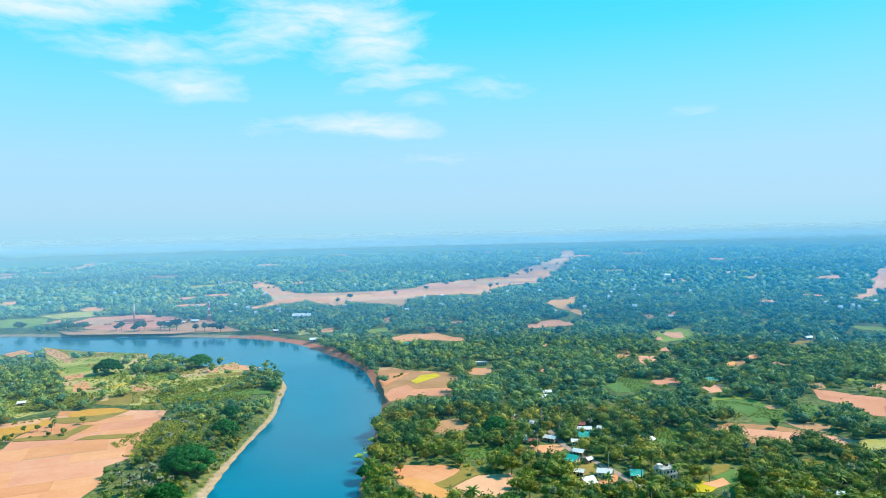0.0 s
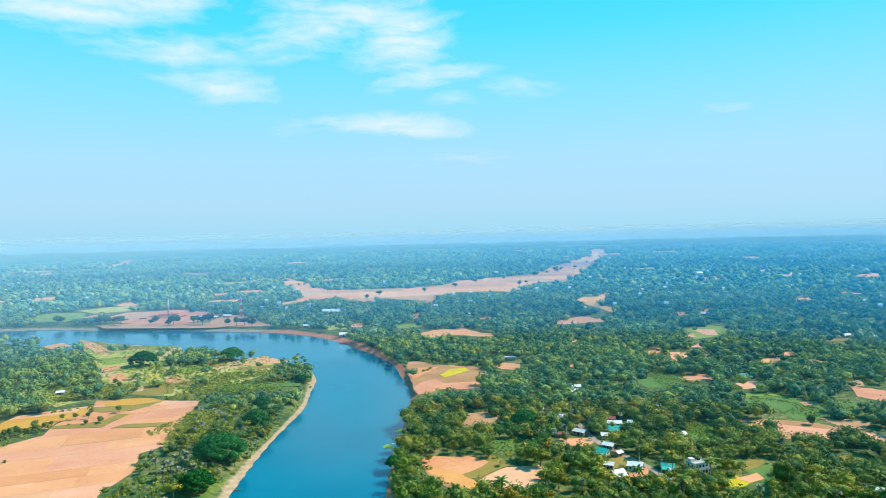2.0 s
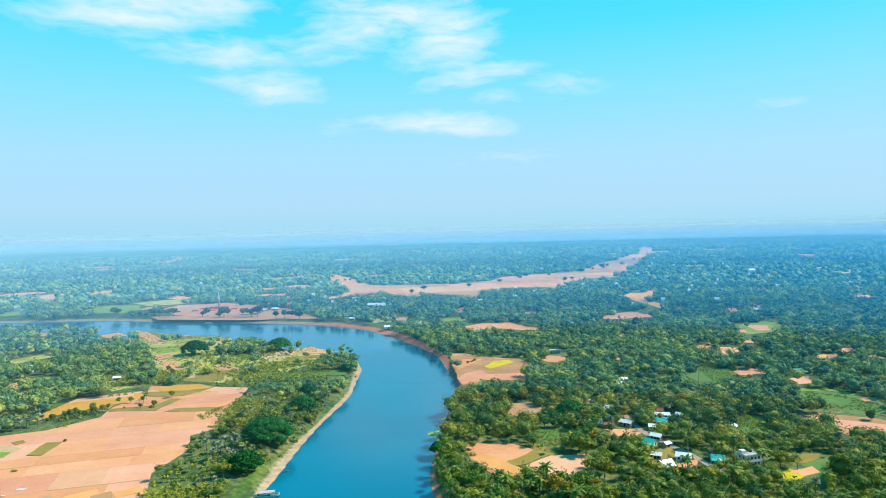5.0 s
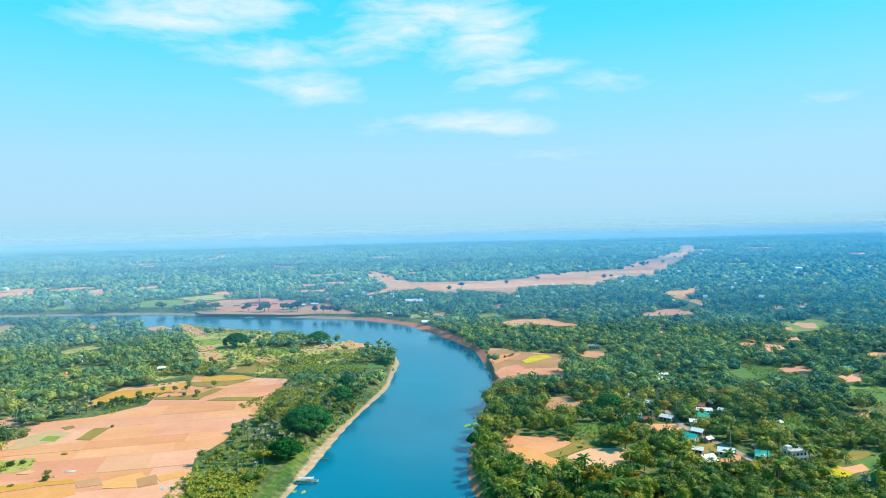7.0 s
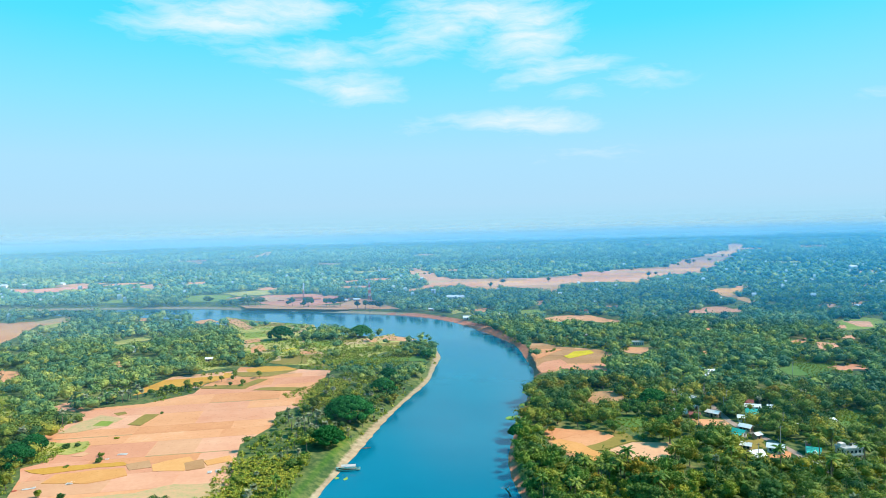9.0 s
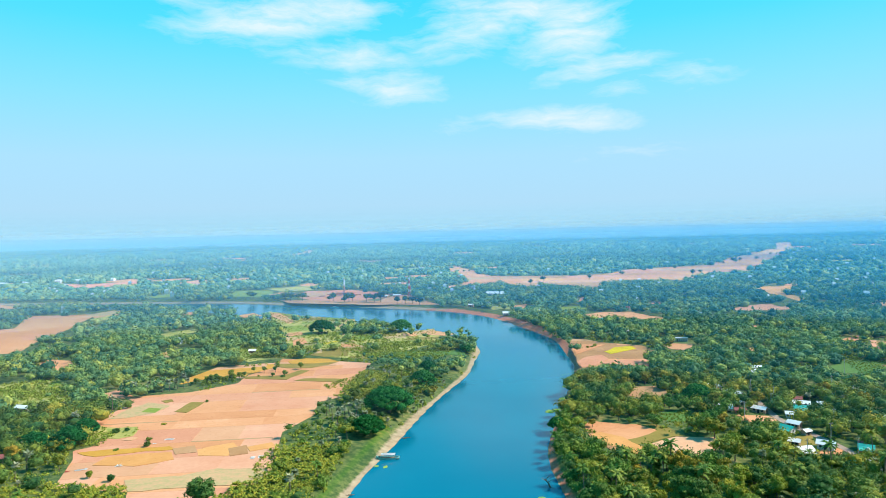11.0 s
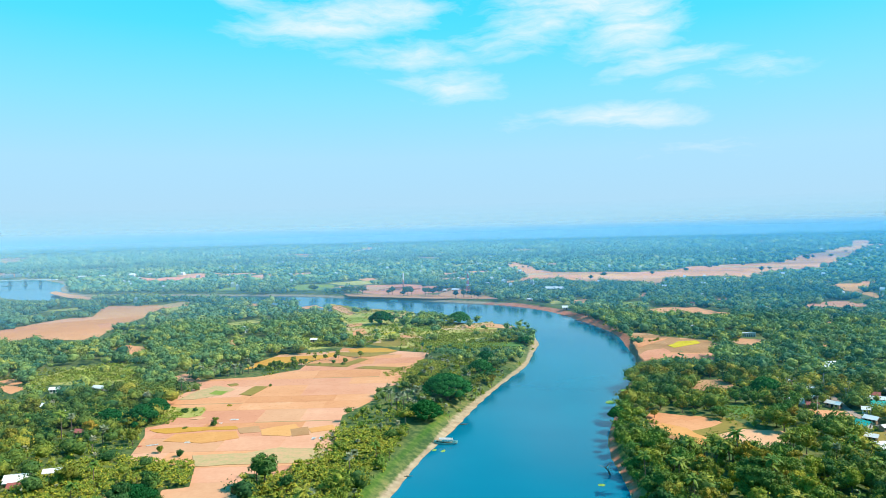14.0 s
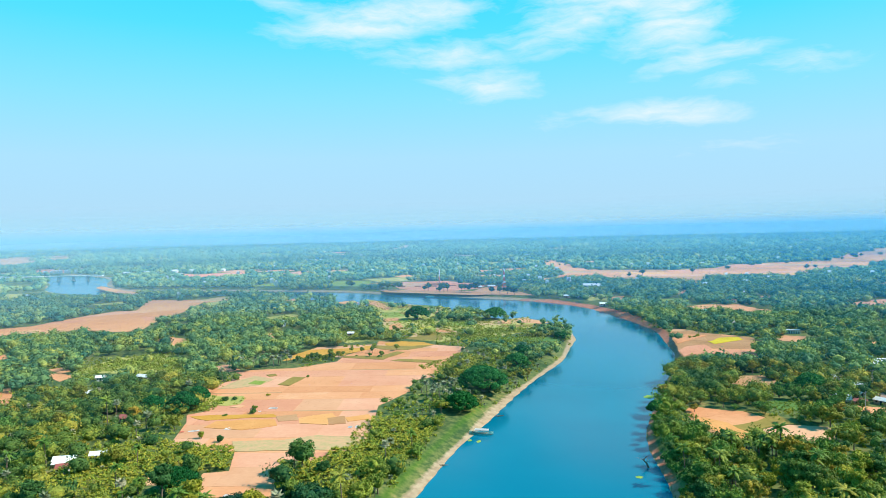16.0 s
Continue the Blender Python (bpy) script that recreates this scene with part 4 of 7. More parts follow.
field([(193, 593), (203, 592), (198, 577), (191, 583)], "tan_rose", "small bare field in the woods")
field([(235, 627), (244, 632), (237, 615), (233, 615)], "tan_rose", "small bare field in a clearing of the woods")
field([(257, 577), (269, 597), (278, 598), (268, 578)], "tan", "small bare field in a clearing of the woods")
field([(231, 563), (245, 569), (236, 551), (228, 549)], "tan_gold", "small bare field in a clearing of the woods")
field([(223, 571), (234, 580), (223, 559)], "tan", "small bare field in a clearing of the woods")
field([(244, 569), (255, 575), (245, 554), (238, 550)], "tan_brown", "small bare field in a clearing of the woods")
field([(272, 560), (291, 575), (275, 546), (267, 542)], "tan_rose", "small bare field in a clearing of the woods")
field([(358, 678), (371, 683), (359, 664), (353, 665)], "tan", "small bare field in a clearing of the woods")
field([(452, 770), (464, 777), (449, 752), (441, 749)], "tan_rose", "small bare field in a clearing of the woods")
field([(421, 718), (430, 721), (408, 685), (405, 689)], "tan", "small bare field in a clearing of the woods")
field([(153, 606), (170, 627), (169, 609), (152, 590)], "tan", "small bare field in a clearing of the woods")
field([(482, 896), (502, 905), (487, 882), (478, 884)], "tan_rose", "small bare field in a clearing of the woods")
field([(303, 932), (320, 949), (302, 882), (284, 862)], "tan", "small bare field in a clearing of the woods")
field([(92, 675), (102, 677), (99, 664), (91, 665)], "tan", "small bare field in a clearing of the woods")
field([(77, 553), (88, 563), (88, 550), (78, 542)], "tan", "small bare field in a clearing of the woods")
field([(154, 708), (162, 711), (157, 693), (151, 694)], "tan", "small bare field in a clearing of the woods")
field([(334, 657), (362, 663), (351, 645), (331, 645)], "olive", "small bare field in a clearing of the woods")
field([(344, 730), (362, 736), (347, 710), (336, 711)], "grass", "green plot in a clearing of the woods")
field([(374, 793), (392, 800), (379, 777), (366, 775)], "lime", "green plot in a clearing of the woods")
field([(442, 791), (462, 797), (451, 779), (435, 777)], "lime", "green plot in a clearing of the woods")
field([(449, 752), (477, 730), (489, 719), (470, 690), (443, 722)], "lime", "long green plot in the woods")
parcelled([(1007, 1581), (1133, 1728), (1207, 1750), (860, 1248), (804, 1225), (729, 1118), (659, 1038), (608, 991), (585, 980), (611, 1024), (668, 1073), (728, 1162), (804, 1265)],
          "sand", "long pale field in the far woods", 30, 120, 50, 11, False, ("sand", "tan_rose"), 8.0)
field([(677, 1644), (744, 1712), (687, 1597), (661, 1585)], "palegreen", "pale clearing in the far woods")
field([(638, 1459), (739, 1577), (680, 1462), (618, 1399)], "palegreen", "pale clearing in the far woods")
field([(793, 1644), (878, 1759), (803, 1618), (779, 1605)], "tan", "pale clearing in the far woods")
field([(470, 1006), (502, 1024), (481, 988), (465, 992)], "tan", "pale clearing in the far woods")
field([(575, 1951), (661, 2077), (611, 1935), (565, 1895)], "tan_rose", "pale clearing in the far woods")
field([(736, 2152), (800, 2241), (746, 2109)], "sand", "pale clearing in the far woods")
field([(864, 1510), (904, 1535), (829, 1411), (815, 1416)], "tan_rose", "pale clearing in the far woods")
field([(594, 1224), (624, 1252), (591, 1189), (575, 1181)], "tan_rose", "pale clearing in the far woods")
field([(466, 1432), (531, 1478), (497, 1390), (457, 1387)], "sand", "pale clearing in the far woods")
field([(382, 1136), (399, 1152), (387, 1124), (377, 1117)], "tan", "pale clearing in the far woods")
field([(1034, 2290), (1141, 2375), (1063, 2226)], "palegreen", "pale clearing in the far woods")
field([(8, 857), (24, 865), (20, 844), (9, 846)], "tan_rose", "pale clearing in the far woods")
field([(155, 1078), (181, 1089), (213, 1100), (185, 977), (194, 921), (181, 881), (173, 945), (163, 982), (159, 1035)], "tan_gold", "dry golden field in the far woods")
field([(93, 802), (109, 829), (126, 847), (142, 860), (149, 827), (167, 850), (158, 806), (132, 796), (102, 787)], "tan_rose", "reddish bare field in the woods")
field([(-59, 740), (-43, 762), (-11, 770), (9, 734), (29, 723), (27, 709), (7, 708), (-17, 722), (-39, 711), (-53, 713)], "tan", "dry field beyond a village")
field([(-85, 895), (-73, 922), (-69, 860), (-79, 867)], "tan_rose", "small bare field beyond a village")
field([(-151, 819), (-137, 831), (-132, 793), (-143, 786)], "tan", "small bare field near the far shore")
field([(-93, 805), (-67, 824), (-60, 790), (-86, 777)], "lime", "green plot beyond a village")
field([(-179, 809), (-155, 815), (-147, 778), (-168, 773)], "grass", "grassy yard near the far shore")
# the old river channel, now sandy farmland
parcelled([(-458, 1585), (-473, 1677), (-453, 1727), (-419, 1607), (-382, 1547), (-336, 1416), (-251, 1306), (-117, 1319), (-53, 1393), (-32, 1490), (129, 1633), (460, 2684), (540, 3176), (625, 3469), (644, 3358), (584, 2920), (216, 1462), (137, 1409), (95, 1325), (76, 1191), (35, 1223), (-40, 1220), (-57, 1144), (-59, 1020), (-79, 1087), (-154, 1148), (-166, 1065), (-243, 1177), (-306, 1048), (-317, 1081), (-296, 1117), (-317, 1214), (-368, 1385), (-424, 1482)],
          "tan", "dry sandy river channel divided into pale plots", 12, 130, 40, 10, False, ("tan_gold", "tan", "tan_gold", "tan_pale", "palegreen", "tan_rose", "tan", "tan_brown"), 9.0)


def far_clearings():
    """Pale clearings strewn through the far woods."""
    g = np.random.default_rng(15)
    made = 0
    while made < 40:
        a, r = radians(g.uniform(-36, 60)), 850 * (4.3 ** g.random())
        x, y = -math.sin(a) * r, math.cos(a) * r
        X, Y = np.array([x]), np.array([y])
        if inside(RIVER, X, Y)[0] or min(line_distance(WEST_BANK, X, Y)[0], line_distance(EAST_BANK, X, Y)[0]) < 70 or any(inside(p, X, Y)[0] for p in OPEN):
            continue
        w, d = g.uniform(9, 34) * r / 1300, g.uniform(14, 36) * r / 1200
        t = g.uniform(-0.3, 0.3)
        field([(x - w, y - d + t * w), (x + w * 0.8, y - d * 0.8 - t * w), (x + w, y + d), (x - w * 0.7, y + d * 0.9)], ("tan", "pink", "sand", "grass", "tan")[made % 5],
              "pale clearing in the far woods", rough=3.0)
        made += 1


far_clearings()

# ---- plants ----
ICO = {}
for sub in (1, 2):
    bm = bmesh.new()
    bmesh.ops.create_icosphere(bm, subdivisions=sub, radius=1.0)
    ICO[sub] = (np.array([v.co[:] for v in bm.verts]), np.array([[v.index for v in f.verts] for f in bm.faces]))
    bm.free()


class Soup:
    """Gathers triangles and quads for one mesh."""
    def __init__(self):
        self.v, self.f, self.n = [], [], 0

    def add(self, v, f):
        self.v.append(np.asarray(v, float))
        self.f += (np.asarray(f) + self.n).tolist()
        self.n += len(v)

    def mesh(self, name, mat, smooth=False):
        me = bpy.data.meshes.new(name)
        me.from_pydata(np.vstack(self.v).tolist(), [], self.f)
        me.materials.append(mat)
        if smooth:
            me.polygons.foreach_set("use_smooth", [True] * len(me.polygons))
        return me


def lump(soup, rng, at, size, sub=1, rough=0.22):
    v, f = ICO[sub]
    soup.add(v * (1 + rng.uniform(-rough, rough, (len(v), 1))) * size + at, f)


def leaf_sprays(rng, centres, normals, sizes, long=1.0):
    """Small three-cornered sprays of leaves that face along the normals: vertices, faces."""
    n = len(centres)
    t = np.cross(normals, rng.normal(size=(n, 3)))
    t /= np.linalg.norm(t, axis=1)[:, None] + 1e-9
    b = np.cross(normals, t)
    s = np.asarray(sizes).reshape(-1, 1)
    v = np.stack([centres + t * s * long, centres - t * s * 0.5 + b * s * 0.62, centres - t * s * 0.5 - b * s * 0.62], 1)
    v += rng.normal(scale=0.12, size=v.shape) * s[:, None]
    return v.reshape(-1, 3), np.arange(3 * n).reshape(-1, 3)


def tuft(soup, rng, at, size, n, leaf, mid=None, long=1.0, loose=0.55):
    """Leaf sprays over one clump of a crown, denser on top and outside."""
    o = rng.normal(size=(n, 3))
    if mid is not None:
        o += 0.55 * (np.asarray(at) - mid) / (np.linalg.norm(np.asarray(at) - mid) + 1e-6)
    o[:, 2] += 0.35
    o /= np.linalg.norm(o, axis=1)[:, None]
    c = np.asarray(at) + o * size * rng.uniform(0.68, 1.2, (n, 1))
    m = o + rng.normal(scale=loose, size=(n, 3))
    m /= np.linalg.norm(m, axis=1)[:, None]
    soup.add(*leaf_sprays(rng, c, m, leaf * rng.uniform(0.6, 1.3, n), long))


def tube(soup, points, r0, r1, sides=6):
    v, f = [], []
    for k, p in enumerate(points):
        r = r0 + (r1 - r0) * k / (len(points) - 1)
        for s in range(sides):
            a = 2 * math.pi * s / sides
            v.append((p[0] + r * math.cos(a), p[1] + r * math.sin(a), p[2]))
        if k:
            for s in range(sides):
                t = (s + 1) % sides
                f.append(((k - 1) * sides + s, (k - 1) * sides + t, k * sides + t, k * sides + s))
    soup.add(v, f)


def child(name, me, parent):
    ob = new(name, me)
    ob.parent = parent
    return ob


def broadleaf(name, seed, height, radius, mat, lumps=13, flat=0.75, leaf=0.44, count=1000):
    """Trunk with limbs under an uneven crown of leafy clumps."""
    rng = np.random.default_rng(seed)
    top = new(name)
    wood, crown = Soup(), Soup()
    base = height * 0.38
    tube(wood, [(0, 0, -0.3), (0.1, 0.05, base * 0.5), (0.2, -0.1, base), (0.1, 0, height * 0.7)], radius * 0.085, radius * 0.035)
    mid = np.array([0, 0, height - radius * flat * 0.95])
    lump(crown, rng, mid - (0, 0, radius * 0.1), radius * 0.6 * np.array([1, 1, flat]), 2, 0.12)
    stretch = rng.uniform(0.85, 1.2, 2)
    for k in range(lumps):
        a, e = k * 2.4 + rng.uniform(-0.5, 0.5), rng.uniform(-0.4, 1.25)
        out = np.array([math.cos(a) * math.cos(e) * stretch[0], math.sin(a) * math.cos(e) * stretch[1], math.sin(e)])
        at = mid + out * np.array([radius, radius, radius * flat]) * rng.uniform(0.45, 0.8)
        size = radius * rng.uniform(0.26, 0.46) * np.array([1, 1, rng.uniform(0.65, 0.95)])
        lump(crown, rng, at, size * 0.70, 1, 0.22)
        if k < 5:
            tube(wood, [(0.15, 0, base * 0.9), tuple((at + (0, 0, base)) / 2), tuple(at)], radius * 0.035, radius * 0.012, 4)
        tuft(crown, rng, at, size, count // lumps, leaf, mid)
    child("trunk", wood.mesh("trunk", M["bark"]), top)
    child("crown", crown.mesh("crown", mat, True), top)
    return top


def bamboo(name, seed, height, radius):
    """A clump of culms that arch outwards with feathery plumes."""
    rng = np.random.default_rng(seed)
    top = new(name)
    wood, crown = Soup(), Soup()
    lump(crown, rng, np.array([0, 0, height * 0.42]), np.array([radius * 0.42, radius * 0.42, height * 0.26]), 2, 0.15)
    for k in range(26):
        a, lean = rng.uniform(0, 6.28), rng.uniform(0.05, 1.0) ** 0.7 * radius
        h = height * rng.uniform(0.6, 1.0) * (1 - 0.25 * lean / radius)
        line = [np.array([math.cos(a) * lean * t ** 2.2, math.sin(a) * lean * t ** 2.2, h * (t - 0.18 * t ** 4)]) for t in (0, 0.4, 0.62, 0.82, 1.0)]
        tube(wood, [tuple(q) for q in line[:4]], 0.07, 0.03, 3)
        for t, n in ((2, 11), (3, 14), (4, 10)):
            tuft(crown, rng, line[t], np.array([1, 1, 1.1]) * rng.uniform(0.6, 1.1), n, 0.4, np.array([0, 0, height * 0.4]), 1.8, 0.7)
    tagged(child("culm_cluster", wood.mesh("culm_cluster", M["bark"]), top), kind="stuff")
    child("crown", crown.mesh("crown", M["leaf_bamboo"]), top)
    return top


def frond(soup, rng, at, a, rise, length, width, droop, segs=4):
    """One arching leaf with a folded midrib."""
    d, side = np.array([math.cos(a), math.sin(a), 0]), np.array([-math.sin(a), math.cos(a), 0])
    v, f = [], []
    for k in range(segs + 1):
        t = k / segs
        p = at + d * length * t * math.cos(rise * (1 - t * 0.3)) + np.array([0, 0, length * (math.sin(rise) * t - droop * t * t)])
        w = width * math.sin(math.pi * min(0.97, 0.12 + 0.85 * t)) + 0.02
        v += [p - side * w + (0, 0, -w * 0.4), p, p + side * w + (0, 0, -w * 0.4)]
        if k:
            b = 3 * k
            f += [(b - 3, b, b + 1, b - 2), (b - 2, b + 1, b + 2, b - 1)]
    soup.add(v, f)


def palm(name, seed, height, fan=False):
    """Slender trunk with a head of feather fronds, or of stiff grey fans."""
    rng = np.random.default_rng(seed)
    top = new(name)
    wood, crown = Soup(), Soup()
    lean = rng.uniform(-0.8, 0.8, 2)
    tube(wood, [(lean[0] * t * t, lean[1] * t * t, height * t - 0.3) for t in (0, 0.3, 0.6, 1.0)], 0.24, 0.15)
    at = np.array([lean[0], lean[1], height - 0.3])
    for k in range(26 if fan else 18):
        a = k * 2.4 + rng.uniform(-0.2, 0.2)
        if fan:
            e = rng.uniform(-0.5, 1.3)
            frond(crown, rng, at, a, e, rng.uniform(1.7, 2.3), rng.uniform(0.6, 0.85), 0.12, 3)
        else:
            frond(crown, rng, at, a, rng.uniform(0.0, 1.2), rng.uniform(3.0, 4.2), rng.uniform(0.45, 0.65), rng.uniform(0.35, 0.75))
    child("trunk", wood.mesh("trunk", M["bark"]), top)
    child("crown", crown.mesh("crown", M["leaf_fan" if fan else "leaf_palm"]), top)
    return top


def rain_tree(name, seed, height, radius):
    """A very wide, dense umbrella crown in flat tiers."""
    rng = np.random.default_rng(seed)
    top = new(name)
    wood, crown = Soup(), Soup()
    tube(wood, [(0, 0, -0.3), (0.2, 0, height * 0.25), (0, 0.2, height * 0.4)], radius * 0.07, radius * 0.05, 8)
    n = 46
    for k in range(n):
        r = radius * 0.86 * math.sqrt((k + 0.5) / n) * rng.uniform(0.92, 1.08)
        a = k * 2.39996
        t = r / radius
        at = np.array([math.cos(a) * r, math.sin(a) * r, height * (0.80 - 0.64 * t ** 2.2) + rng.uniform(-0.4, 0.4)])
        size = radius * rng.uniform(0.16, 0.24) * np.array([1, 1, 0.62])
        lump(crown, rng, at - (0, 0, 0.4), size * 0.95, 1, 0.14)
        if k % 5 == 2:
            tube(wood, [(0, 0.1, height * 0.36), (at[0] * 0.5, at[1] * 0.5, height * 0.5), tuple(at)], radius * 0.03, radius * 0.012, 5)
        tuft(crown, rng, at, size, 150, 0.45, np.array([0, 0, height * 0.4]))
    child("trunk", wood.mesh("trunk", M["bark"]), top)
    child("crown", crown.mesh("crown", M["leaf_rain"], True), top)
    return top


def banana(name, seed):
    """A short stem with broad arching leaves."""
    rng = np.random.default_rng(seed)
    top = new(name)
    wood, crown = Soup(), Soup()
    tube(wood, [(0, 0, -0.2), (0, 0, 1.0), (0, 0, 2.0)], 0.16, 0.1, 5)
    for k in range(9):
        frond(crown, rng, np.array([0, 0, 1.9]), k * 2.4 + rng.uniform(-0.3, 0.3), rng.uniform(0.4, 1.3), rng.uniform(1.7, 2.5), rng.uniform(0.32, 0.46), rng.uniform(0.25, 0.6), 4)
    child("stem", wood.mesh("stem", M["leaf_banana"]), top)
    child("leaves", crown.mesh("leaves", M["leaf_banana"]), top)
    return top


# one model of each kind, set out as the first of its repeats
KINDS = {
    "dark": ([broadleaf("shade_tree", s, h, r, M["leaf_dark"]) for s, h, r in ((1, 9.5, 4.6), (2, 11, 5.2), (3, 8, 4.2), (4, 10.5, 4.6))],
             "dense dark green broadleaf tree in mixed woodland", "tree", "dark broadleaf trees"),
    "mid": ([broadleaf("leafy_tree", s, h, r, M["leaf_mid"], 15, 0.85) for s, h, r in ((11, 9, 4.2), (12, 10.5, 4.6), (13, 7.5, 3.8), (14, 11, 4.2))],
            "mid green leafy tree with an uneven crown", "tree", "green broadleaf trees"),
    "olive": ([broadleaf("flowering_tree", s, h, r, M["leaf_olive"], 11, 0.9) for s, h, r in ((21, 9, 3.8), (22, 10, 4.2))],
              "olive yellow tree turning gold in the crown", "tree", "olive trees"),
    "bamboo": ([bamboo("bamboo_clump", s, h, r) for s, h, r in ((31, 9.5, 4.4), (32, 11, 5.0), (33, 8.5, 3.8))],
               "feathery pale green bamboo clump on the bank", "bamboo", "bamboo clumps"),
    "palm": ([palm("coconut_palm", s, h) for s, h in ((41, 9.5), (42, 11.5), (43, 8))],
             "slender coconut palm with drooping green fronds", "palm", "coconut palms"),
    "fan": ([palm("fan_palm", s, h, True) for s, h in ((51, 6.5), (52, 8), (53, 5))],
            "grey green fan palm with stiff leaves", "palm", "fan palms"),
    "banana": ([banana("banana_plant", s) for s in (61, 62, 63)],
               "bright yellow green banana plant in a grove", "banana plant", "banana plants"),
}
HEIGHT = {"dark": 10, "mid": 10, "olive": 9.5, "bamboo": 10, "palm": 10, "fan": 7, "banana": 3.2}
for models, label, category, group in KINDS.values():
    for ob in models:
        tagged(ob, label, category, group)
USED = {}


def plant(kind, x, y, rng, size=1.0, z=None):
    models = KINDS[kind][0]
    k = int(rng.integers(len(models)))
    z = PLAIN if z is None else z
    m = pose(x, y, z, rng.uniform(-3, 3), rng.uniform(-3, 3), rng.uniform(0, 360))
    s = size * rng.uniform(0.85, 1.15)
    if USED.setdefault(models[k].name, 0):
        ob = copy_thing(models[k], m)
    else:
        ob = models[k]
        ob.matrix_basis = m
    USED[models[k].name] += 1
    ob.scale = (s, s, s * rng.uniform(0.9, 1.1))
    return ob


rng = np.random.default_rng(7)
BANANA = [np.array(p) for p in (
    [(-140, 170), (-150, 200), (-148, 226), (-160, 262), (-134, 272), (-121, 262), (-117, 230), (-115, 200), (-112, 180)],
    [(-190, 188), (-184, 196), (-200, 206), (-222, 204), (-214, 196), (-200, 190)],
    [(-236, 178), (-232, 196), (-216, 196), (-198, 168), (-190, 150), (-225, 148)],
    [(-290, 452), (-300, 500), (-262, 500), (-252, 464)],
    [(-214, 196), (-208, 204), (-195, 213), (-185, 205), (-171, 187), (-180, 181), (-194, 182)],
    [(-199, 151), (-214, 170), (-224, 196), (-210, 196), (-195, 179), (-195, 171), (-183, 157)],
    [(-190, 380), (-180, 420), (-160, 420), (-150, 370), (-160, 340)],
    [(-165, 500), (-160, 530), (-130, 530), (-125, 500)])]
GROVES = [np.array([(-268, 576), (-274, 606), (-268, 628), (-238, 619), (-207, 595), (-195, 568), (-222, 576), (-244, 571)]),
          np.array([(-415, 660), (-420, 689), (-357, 683), (-341, 657)]),
          np.array([(-199, 451), (-193, 468), (-128, 474), (-118, 458), (-127, 431), (-174, 422)]),
          np.array([(-349, 527), (-334, 545), (-288, 512), (-304, 496), (-323, 486)])]                                # close stands of trees on the open spit
YARDS = []                                          # circles kept free for buildings: x, y, radius


def clear_of(x, y, height, pad=0.0):
    """Which places are free for a plant of that height; a headland strip before each field stays low."""
    ok = ~inside(RIVER, x, y)
    w, e = line_distance(WEST_BANK, x, y), line_distance(EAST_BANK, x, y)
    ok &= (w > np.where(y < 300, 11, 3.2) + np.where((x < -820) & (x > -1080), 75, 0) + 2.5 * wobble(x, y, 0.035, 9) + pad) & (e > np.where(y > 690, 13 + 6 * wobble(x, y, 0.02, 5), np.where(y < 455, 2.6, 2.5)) + pad)
    bite = np.clip(0.014 * np.hypot(x, y), 2.5, 22)
    x, y = x + bite * wobble(x, y, 0.12, 5), y + bite * wobble(y, x, 0.10, 8)
    for k in (0.0, 0.0019, 0.0038, 0.0057, 0.0076):
        for poly in OPEN:
            ok &= ~inside(poly, x * (1 + k * height), y * (1 + k * height))
    for k in (1.0, 1 + 0.002 * height, 1 + 0.004 * height):
        for cx, cy, cr in YARDS:
            ok &= np.hypot(x * k - cx, y * k - cy) > cr
    return ok


def openness(x, y):
    """Share of tree places that stay empty: the spit and the gardens by the west bank are loosely planted."""
    w = line_distance(WEST_BANK, x, y)
    spit = (w > 26) & (x > -235) & (x < -100) & (y > 250) & (y < 640)
    fringe = (x > -800) & (x < -190) & (y > 140) & (y < 720)
    loose = np.zeros(np.shape(x), bool)
    for poly in LOOSE:
        loose |= inside(poly, x, y) | inside(poly, x * 1.035, y * 1.035) | inside(poly, x * 1.07, y * 1.07)
    stand = np.zeros(np.shape(x), bool)
    for poly in GROVES:
        stand |= inside(poly, x, y)
    return np.where(stand, 0.12, np.where(np.hypot((x - 72) / 46, (y - 345) / 50) < 1, 0.10, np.where((x > 60) & (y < 400), 0.02, np.where(loose, 0.94, np.where(spit, 0.55 + 0.35 * wobble(x, y, 0.04, 2.0), np.where(fringe, np.clip(0.22 + 0.62 * wobble(x, y, 0.045, 3.0), 0.03, 0.75), np.where(x > -60, np.clip(0.08 + np.where(y < 440, 0.2, 0.5) * wobble(x, y, 0.035, 6.0), 0.02, 0.45), 0.07 + 0.05 * wobble(x, y, 0.03, 6.0))))))))


def scatter(r0, r1, step, seed, az0=-37.0, az1=61.0, jitter=0.45):
    """Jittered places in the wedge of land between two distances."""
    g = np.random.default_rng(seed)
    xs, ys = np.arange(-r1, r1, step), np.arange(0, r1, step)
    X, Y = np.meshgrid(xs, ys)
    X = (X + (np.arange(len(ys)) % 2)[:, None] * step / 2 + g.uniform(-jitter, jitter, X.shape) * step).ravel()
    Y = (Y + g.uniform(-jitter, jitter, Y.shape) * step).ravel()
    r, a = np.hypot(X, Y), np.degrees(np.arctan2(-X, Y))
    keep = (r > r0) & (r < r1) & (a > az0) & (a < az1)
    return X[keep], Y[keep]

